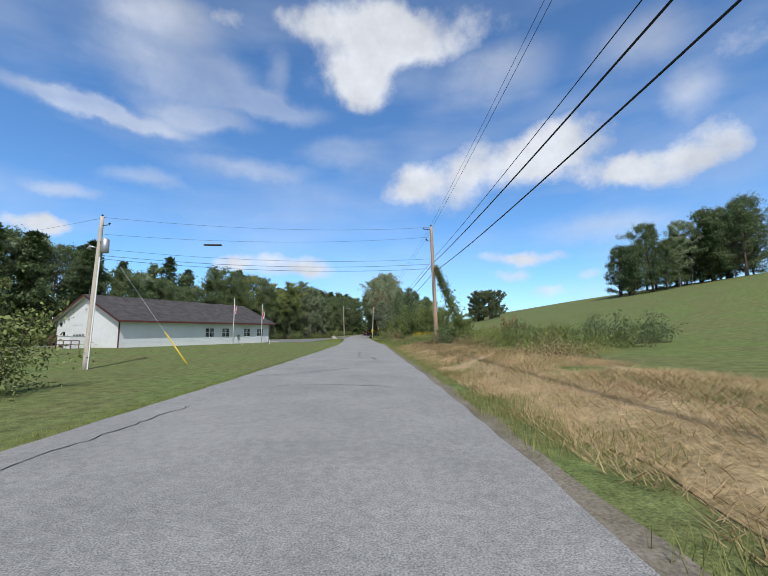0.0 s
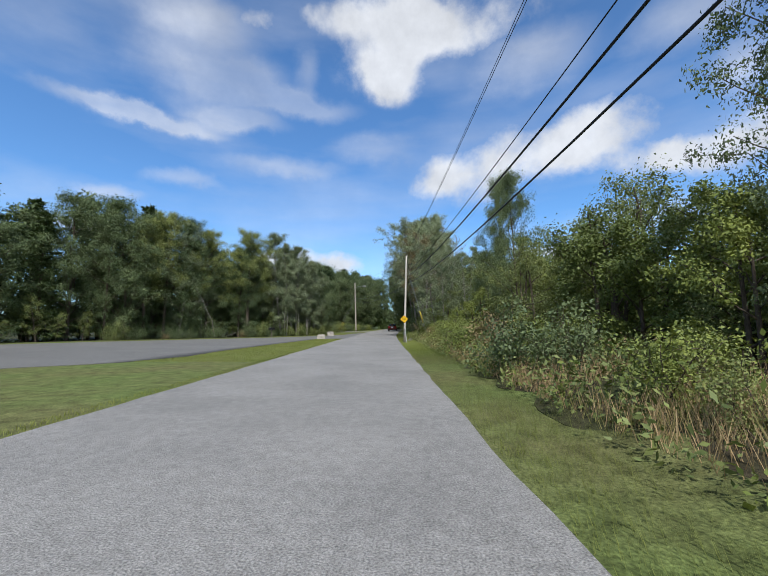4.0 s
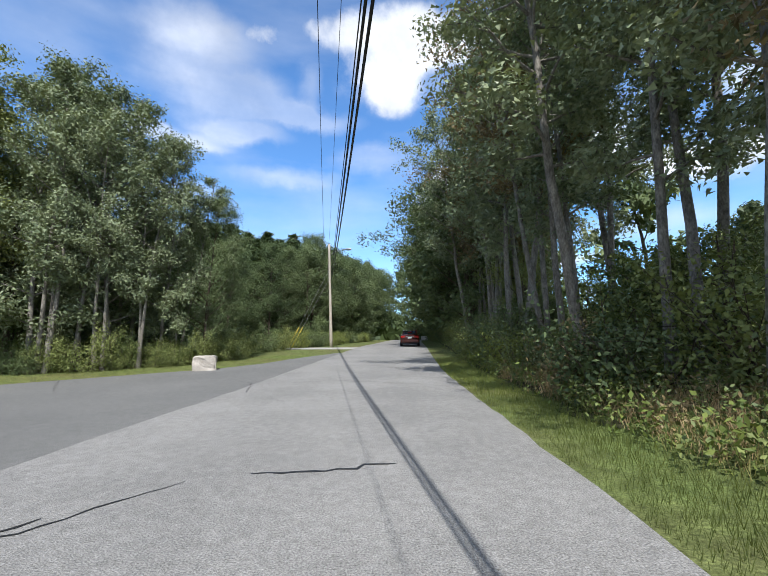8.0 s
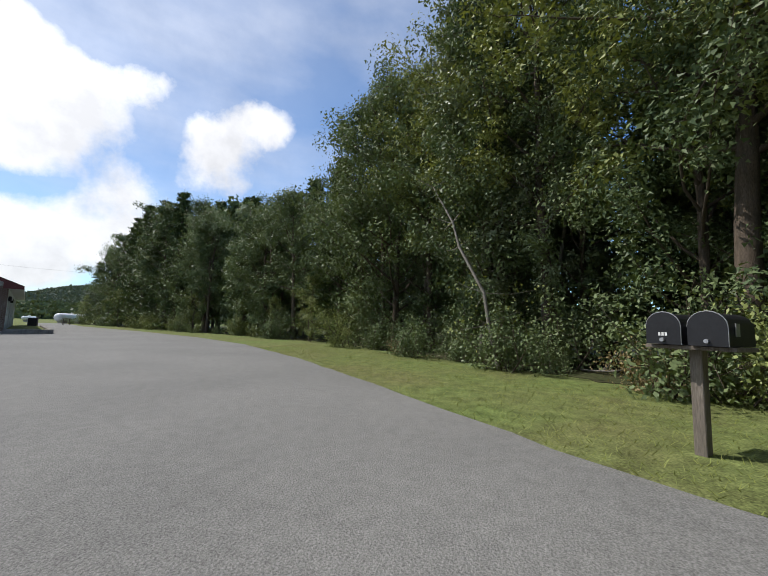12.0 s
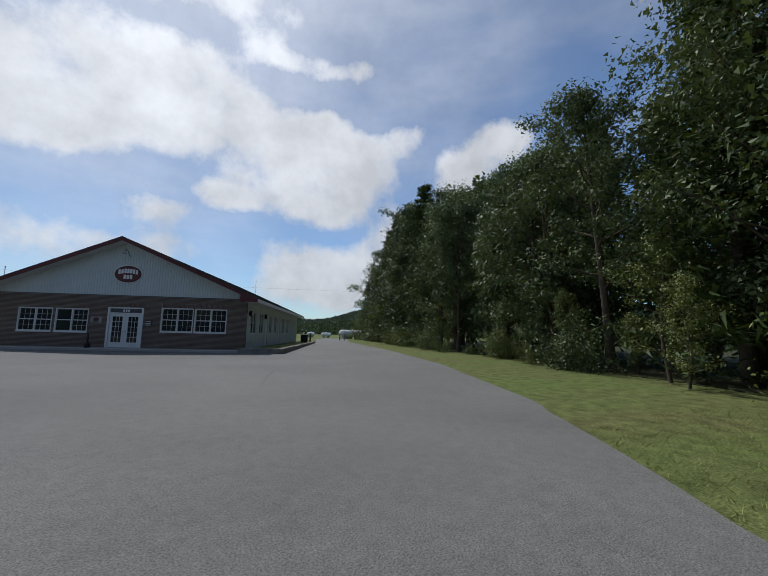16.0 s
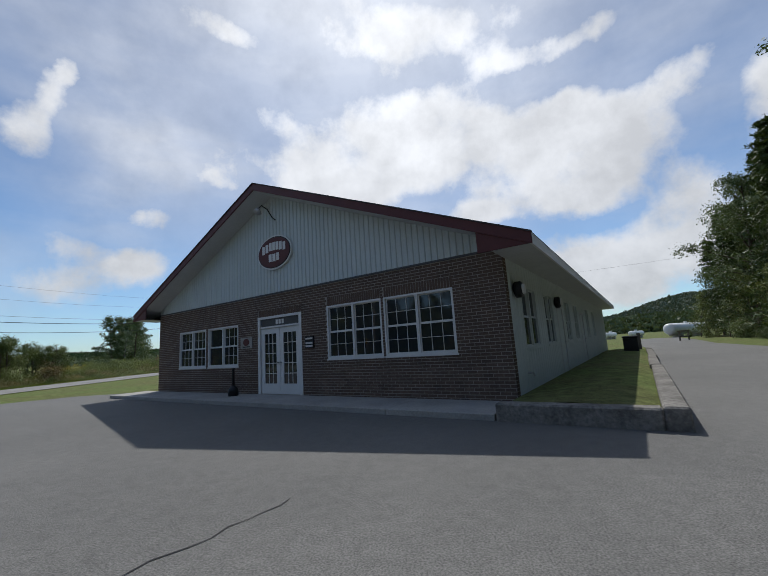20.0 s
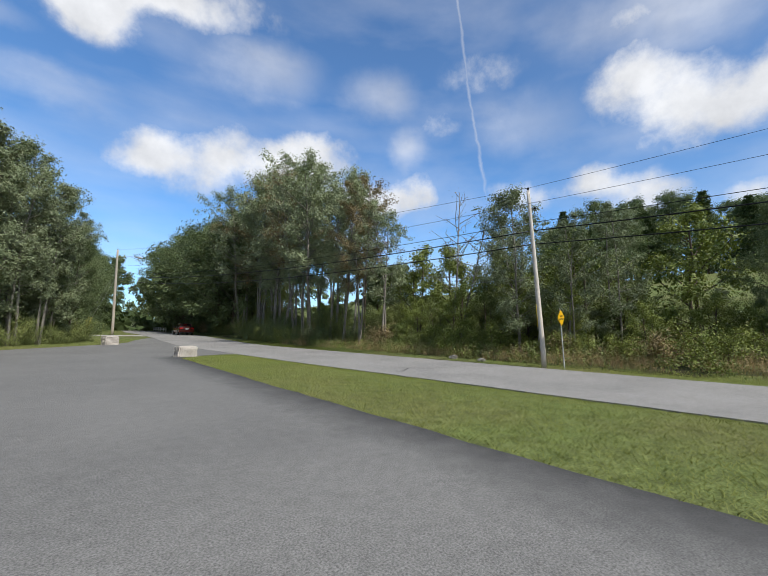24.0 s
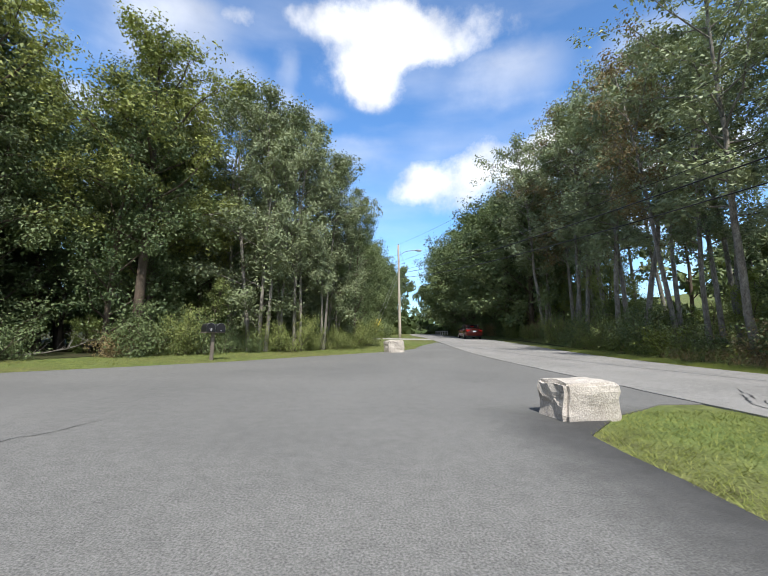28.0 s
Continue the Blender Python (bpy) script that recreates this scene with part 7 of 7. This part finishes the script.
# white guard rail far along the road
gr = thing("guard_rail", pose(-3.2, 158, land_at(-3.2, 158), 0, 0, 95), "white wooden guard rail along the far road", "guard rail")
for i in range(6):
    part("rail_post", Geo().box(i * 2 - 0.06, i * 2 + 0.06, -0.06, 0.06, -0.1, 0.85), M["white"], gr)
for z in (0.4, 0.75):
    part("rail_bar", Geo().box(-0.1, 10.1, -0.03, 0.03, z - 0.06, z + 0.06), M["white"], gr)

# ---- sealed cracks in the asphalt ----
CRACKS = [[(-1.6, 26.4), (-1.5, 23.1), (-1.4, 21.1), (-1.1, 20.1), (-1.0, 19.9)], [(-0.5, 20.5), (-0.5, 19.6), (-0.4, 18.6)], [(-4.4, 24.2), (-2.2, 25.3), (0.6, 24.4)], [(-3.9, 2.0), (-3.7, 5.1), (-3.6, 7.1)], [(-2.8, 9.6), (-1.1, 9.7), (0.3, 9.2)], [(-4.2, 12.0), (-2.9, 12.4), (-1.0, 14.5)], [(-11.0, 103.6), (-10.1, 103.0), (-9.7, 101.8), (-9.4, 101.1)], [(-9.9, 102.7), (-7.6, 103.5), (-5.0, 102.7)], [(-8.0, 82.1), (-7.4, 82.3), (-6.8, 82.8), (-7.0, 83.5)], [(-6.9, 82.3), (-4.8, 82.3), (-2.9, 82.1)]]
CRACKS_B = [[(-5.7, 88.6), (-5.6, 89.6)], [(-4.5, 44.2), (-4.4, 45.1)], [(-5.0, 47.8), (-3.9, 48.5), (-1.0, 48.3)], [(-4.3, 46.1), (-0.6, 46.4)], [(-4.6, 34.3), (0.2, 34.8)], [(-8.5, 93.4), (-7.3, 95.3)], [(-7.9, 94.5), (-8.7, 93.5), (-9.0, 92.6)], [(-6.7, 95.5), (-5.3, 95.9)], [(-1.9, 69.0), (-3.4, 68.6), (-6.0, 69.2)], [(-9.0, 107), (-4.6, 108)], [(-9.4, 113), (-4.8, 113.6)]]
CRACKS_LOT = [[(-28.5, 82.5), (-29.3, 80.3), (-30.4, 77.8)], [(-26.5, 76.0), (-27.4, 74.2), (-28.4, 72.4)], [(-21.0, 74.0), (-24.0, 73.1), (-27.5, 75.0)], [(-18.0, 92.0), (-19.2, 88.0), (-18.6, 84.0)], [(-17.6, 104.0), (-15.2, 101.5)]]


def crack_strip(path, wide, seed, lift):
    rnd = random.Random(seed)
    pts = []
    for (x0, y0), (x1, y1) in zip(path, path[1:]):
        n = max(2, int(math.hypot(x1 - x0, y1 - y0) / 0.14))
        for i in range(n):
            k = i / n
            pts.append((x0 + (x1 - x0) * k + rnd.gauss(0, 0.022) + 0.09 * noise.noise((x0, y0, i * 0.35)), y0 + (y1 - y0) * k + rnd.gauss(0, 0.022) + 0.09 * noise.noise((y0, i * 0.35, x0))))
    pts.append(path[-1])
    v = []
    for i, (x, y) in enumerate(pts):
        a, b = pts[max(0, i - 1)], pts[min(len(pts) - 1, i + 1)]
        tx, ty = b[0] - a[0], b[1] - a[1]
        n = math.hypot(tx, ty) + 1e-6
        w = wide * rnd.uniform(0.45, 1.2) * (0.4 if i in (0, len(pts) - 1) else 1)
        z = land_at(x, y) + lift
        v += [(x - ty / n * w, y + tx / n * w, z), (x + ty / n * w, y - tx / n * w, z)]
    return Geo().add(v, [(2 * i, 2 * i + 1, 2 * i + 3, 2 * i + 2) for i in range(len(pts) - 1)])


for i, path in enumerate(CRACKS + CRACKS_B + CRACKS_LOT):
    lot = path in CRACKS_LOT
    ob = new("tar_seal", mesh_from("tar_seal", crack_strip(path, (0.012, 0.016, 0.022)[i % 3] * (2.0 if i < 2 else 1) * (0.5 if lot else 1), i, 0.021 if lot else 0.036), M["tar"]))
    tagged(ob, "black tar seal in an asphalt crack", "crack seal", "crack seals", "structure")


# ---- grass ----
def blades(name, xy, height, width, mat, label, lean=0.35, seed=1, lift=0.0, category="grass"):
    rng = np.random.default_rng(seed)
    n = len(xy)
    base = np.c_[xy, land(xy[:, 0], xy[:, 1]) + lift]
    a = rng.uniform(0, 6.283, n)
    h = height * rng.uniform(0.5, 1.3, n)
    side = np.c_[np.cos(a), np.sin(a), np.zeros(n)] * (width * rng.uniform(0.6, 1.3, n))[:, None]
    b = rng.uniform(0, 6.283, n)
    tip = np.c_[np.cos(b) * lean, np.sin(b) * lean, np.ones(n)] * h[:, None]
    v = np.stack([base - side, base + side, base + tip * 0.55 + side * 0.7 - [0, 0, 0], base + tip], 1)
    me = quads_mesh(name, v.reshape(-1, 3), mat)
    return tagged(new(name, me), label, category, kind="stuff")


def scatter(n, seed, ys, off, power=1.0, left=False):
    """Places beside the road: offsets from its edge."""
    rng = np.random.default_rng(seed)
    y = rng.uniform(ys[0], ys[1], n)
    d = off[0] + (off[1] - off[0]) * rng.uniform(0, 1, n) ** power
    return np.c_[(left_edge(y) - d) if left else (right_edge(y) + d), y]


def inside(poly, pts):
    x, y = pts[:, 0], pts[:, 1]
    hit = np.zeros(len(pts), bool)
    for (x0, y0), (x1, y1) in zip(poly, poly[1:] + poly[:1]):
        cross = ((y0 > y) != (y1 > y)) & (x < (x1 - x0) * (y - y0) / (y1 - y0 + 1e-12) + x0)
        hit ^= cross
    return hit


def clumped(pts, scale, keep, seed):
    """Thins places into uneven patches."""
    val = np.array([noise.noise(Vector((p[0] * scale, p[1] * scale, seed))) for p in pts])
    return pts[val > keep]


blades("roadside_grass", clumped(scatter(30000, 1, (-12, 48), (0.12, 1.6)), 0.8, 0.0, 1), 0.17, 0.004, M["tall_grass"], "tufts of rough green grass beside the road", seed=1)
blades("roadside_grass", scatter(36000, 2, (44, 112), (0.05, 1.25)), 0.15, 0.004, M["grass"], "green grass along the road's edge", seed=2)
blades("cut_grass", clumped(scatter(110000, 3, (-8, 37), (0.6, 5.2)), 0.5, -0.35, 2), 0.14, 0.005, M["dry_stalk"], "dry brown and yellow cut grass", lean=1.5, seed=3)
blades("roadside_grass", clumped(scatter(50000, 33, (-8, 46), (0.5, 4.2), 1.5), 0.7, 0.02, 9), 0.16, 0.004, M["tall_grass"], "green grass among the dry cut grass", lean=0.9, seed=33)
blades("tall_grass", scatter(22000, 4, (15, 50), (4.6, 8.5)), 0.34, 0.004, M["tall_grass"], "tall mixed meadow grass on the roadside", seed=4)
blades("tall_grass", clumped(scatter(16000, 5, (46, 100), (1.3, 2.8)), 0.6, -0.1, 3), 0.32, 0.004, M["tall_grass"], "tall mixed grass below the thicket", seed=5)
blades("dry_grass", clumped(scatter(26000, 6, (46, 104), (1.4, 3.2)), 0.5, -0.2, 4), 0.42, 0.0045, M["dry_stalk"], "dry grass below the thicket", seed=6)
blades("lawn_edge", scatter(16000, 7, (-6, 92), (0.0, 0.4), 1.6, True), 0.045, 0.004, M["grass"], "grass fringing the asphalt", seed=7)
rng = np.random.default_rng(8)
tri = np.c_[rng.uniform(-12.3, -7.0, 150000), rng.uniform(64, 93, 150000)]
tri = tri[(tri[:, 0] < left_edge(tri[:, 1]) - 0.02) & ~inside(LOT, tri)]
blades("lawn_blades", tri, 0.04, 0.0035, M["grass"], "short mown grass of the lawn", lean=1.3, seed=8)
north = np.c_[rng.uniform(-36, -12, 110000), rng.uniform(84, 116, 110000)]
woods_line = np.array([(-37.5, 88.5), (-31.5, 95), (-26, 101), (-22.6, 106), (-19.6, 110), (-18, 116)])
near = north[~inside(LOT, north)]
near = near[(near[:, 0] > np.interp(near[:, 1], woods_line[:, 1], woods_line[:, 0]) - 0.4) & (near[:, 0] < left_edge(near[:, 1]) - 0.1)]
near = near[near[:, 1] > 88]
blades("lawn_blades", near, 0.05, 0.0045, M["grass"], "mown grass verge before the woods", lean=1.3, seed=9)


def weeds(name, xy, height, per, size, mat, label, seed):
    """Leafy stalks: leaves set round an upright stem at each place."""
    rng = np.random.default_rng(seed)
    n = len(xy)
    h = height * rng.uniform(0.45, 1.25, n)
    f = rng.uniform(0.08, 1.0, (n, per))
    lean = rng.normal(size=(n, 1, 2)) * 0.22 * h[:, None, None]
    pos = np.zeros((n, per, 3))
    pos[..., :2] = xy[:, None, :] + lean * f[..., None] ** 2 + rng.normal(size=(n, per, 2)) * 0.075 * (1.2 - 0.6 * f[..., None])
    pos[..., 2] = land(xy[:, 0], xy[:, 1])[:, None] + h[:, None] * f
    me = quads_mesh(name, leaf_cards(pos.reshape(-1, 3), size, rng, ratio=0.5), mat)
    return tagged(new(name, me), label, "weeds", kind="stuff")


weeds("weeds", clumped(scatter(2300, 61, (17, 39), (4.6, 12.5)), 0.35, -0.15, 11), 0.95, 22, 0.07, M["leaf_bush"], "leafy green weeds in the roadside brush", 61)
weeds("weeds", clumped(scatter(1400, 62, (17, 39), (4.4, 11.0)), 0.4, -0.15, 12), 0.9, 20, 0.065, M["leaf_vine"], "yellow-green weeds in the roadside brush", 62)
weeds("dry_weeds", clumped(scatter(1300, 63, (12, 35), (3.8, 6.0)), 0.4, -0.1, 13), 0.6, 14, 0.075, M["leaf_brown"], "brown dying weeds beside the road", 63)
weeds("weeds", clumped(scatter(3400, 64, (46, 112), (1.2, 4.0)), 0.5, -0.2, 14), 0.6, 15, 0.085, M["leaf_bush"], "leafy green weeds below the thicket", 64)
weeds("weeds", clumped(scatter(2600, 65, (46, 112), (1.2, 4.0)), 0.5, -0.05, 15), 0.65, 15, 0.09, M["leaf_vine"], "yellow-green vines creeping below the thicket", 65)
weeds("dry_weeds", clumped(scatter(2000, 66, (46, 112), (1.4, 3.8)), 0.5, 0.0, 16), 0.55, 15, 0.075, M["leaf_brown"], "brown dying weeds below the thicket", 66)
# weeds and flowers by the thicket
spots = np.c_[rng.uniform(3.7, 6.6, 46), rng.uniform(43.9, 46.4, 46)]
gold = np.repeat(spots, 9, 0) + rng.normal(size=(46 * 9, 2)) * 0.13
blades("weed_stems", gold, 0.95, 0.005, M["tall_grass"], "green stems of flowering weeds", lean=0.2, seed=10)
weeds("weeds", np.c_[rng.uniform(2.6, 7.0, 520), rng.uniform(43.4, 46.8, 520)], 0.6, 24, 0.075, M["leaf_bush"], "tall leafy green weeds among the goldenrod", 67)
weeds("weeds", np.c_[rng.uniform(3.0, 7.0, 160), rng.uniform(43.4, 46.4, 160)], 0.66, 20, 0.07, M["leaf_vine"], "yellow-green leafy weeds among the goldenrod", 68)
weeds("dry_weeds", np.c_[rng.normal(3.1, 0.35, 90), rng.normal(43.9, 0.4, 90)], 0.5, 16, 0.07, M["leaf_brown"], "brown withered weeds before the thicket", 69)
# each plume: many small flower heads on a sloping tip
high = rng.uniform(0.38, 0.9, len(gold))
slant = rng.normal(size=(len(gold), 2)) * 0.09
f = rng.uniform(0, 1, (len(gold), 16))
tops = gold[:, None, :] + slant[:, None, :] * (1 + f[..., None]) + rng.normal(size=(len(gold), 16, 2)) * 0.028
tz = land(tops[..., 0].ravel(), tops[..., 1].ravel()) + (high[:, None] + 0.2 * f).ravel()
tagged(new("goldenrod_flowers", quads_mesh("goldenrod_flowers", leaf_cards(np.c_[tops.reshape(-1, 2), tz], 0.032, rng), M["goldenrod"])), "yellow goldenrod flower heads by the road", "flowers", kind="stuff")
# low clumps of broad weeds and dead stalks in the rough verge
weeds("weeds", clumped(scatter(3400, 71, (34, 50), (0.5, 4.6)), 0.9, -0.1, 21), 0.28, 12, 0.06, M["leaf_bush"], "low clumps of green weeds in the verge", 71)
weeds("weeds", clumped(scatter(1900, 72, (34, 50), (0.4, 4.6)), 0.8, 0.0, 22), 0.24, 12, 0.055, M["leaf_vine"], "low yellow-green weeds in the verge", 72)
weeds("dry_weeds", clumped(scatter(6500, 73, (14, 50), (1.7, 4.2)), 0.7, 0.0, 23), 0.22, 12, 0.05, M["leaf_brown"], "dead brown stalks lying in the verge", 73)


# ---- far woods and hills ----
def far_ridge(name, a0, a1, dist, height, cards, size, label, mat, seed, centre=(-20, 70), depth=200.0, base=0.0):
    """Wooded slope far off, bearings in degrees from +x: ground swell with crowns all over it."""
    rng = np.random.default_rng(seed)
    a = np.radians(rng.uniform(a0, a1, cards))
    d = rng.uniform(0, 1, cards)
    edge = np.clip(np.minimum((np.degrees(a) - a0), (a1 - np.degrees(a))) / 6.0, 0, 1)
    up = height * d ** 0.85 * (0.75 + 0.25 * np.sin(a * 9 + seed) + 0.1 * np.sin(a * 23)) * edge
    r = dist + depth * d
    c = np.c_[centre[0] + r * np.cos(a), centre[1] + r * np.sin(a), base + up + size * 0.3 * rng.uniform(0, 1, cards)]
    tagged(new(name, quads_mesh(name, leaf_cards(c, size, rng, up=0.1, ratio=0.9, corners=3), mat, 3)), label, "woods", kind="stuff")


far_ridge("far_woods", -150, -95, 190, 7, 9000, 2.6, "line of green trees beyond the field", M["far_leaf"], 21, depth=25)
far_ridge("far_hill", -170, -70, 420, 62, 60000, 5.5, "wooded hill far to the south", M["hazed_hill_leaf"], 22, depth=420)
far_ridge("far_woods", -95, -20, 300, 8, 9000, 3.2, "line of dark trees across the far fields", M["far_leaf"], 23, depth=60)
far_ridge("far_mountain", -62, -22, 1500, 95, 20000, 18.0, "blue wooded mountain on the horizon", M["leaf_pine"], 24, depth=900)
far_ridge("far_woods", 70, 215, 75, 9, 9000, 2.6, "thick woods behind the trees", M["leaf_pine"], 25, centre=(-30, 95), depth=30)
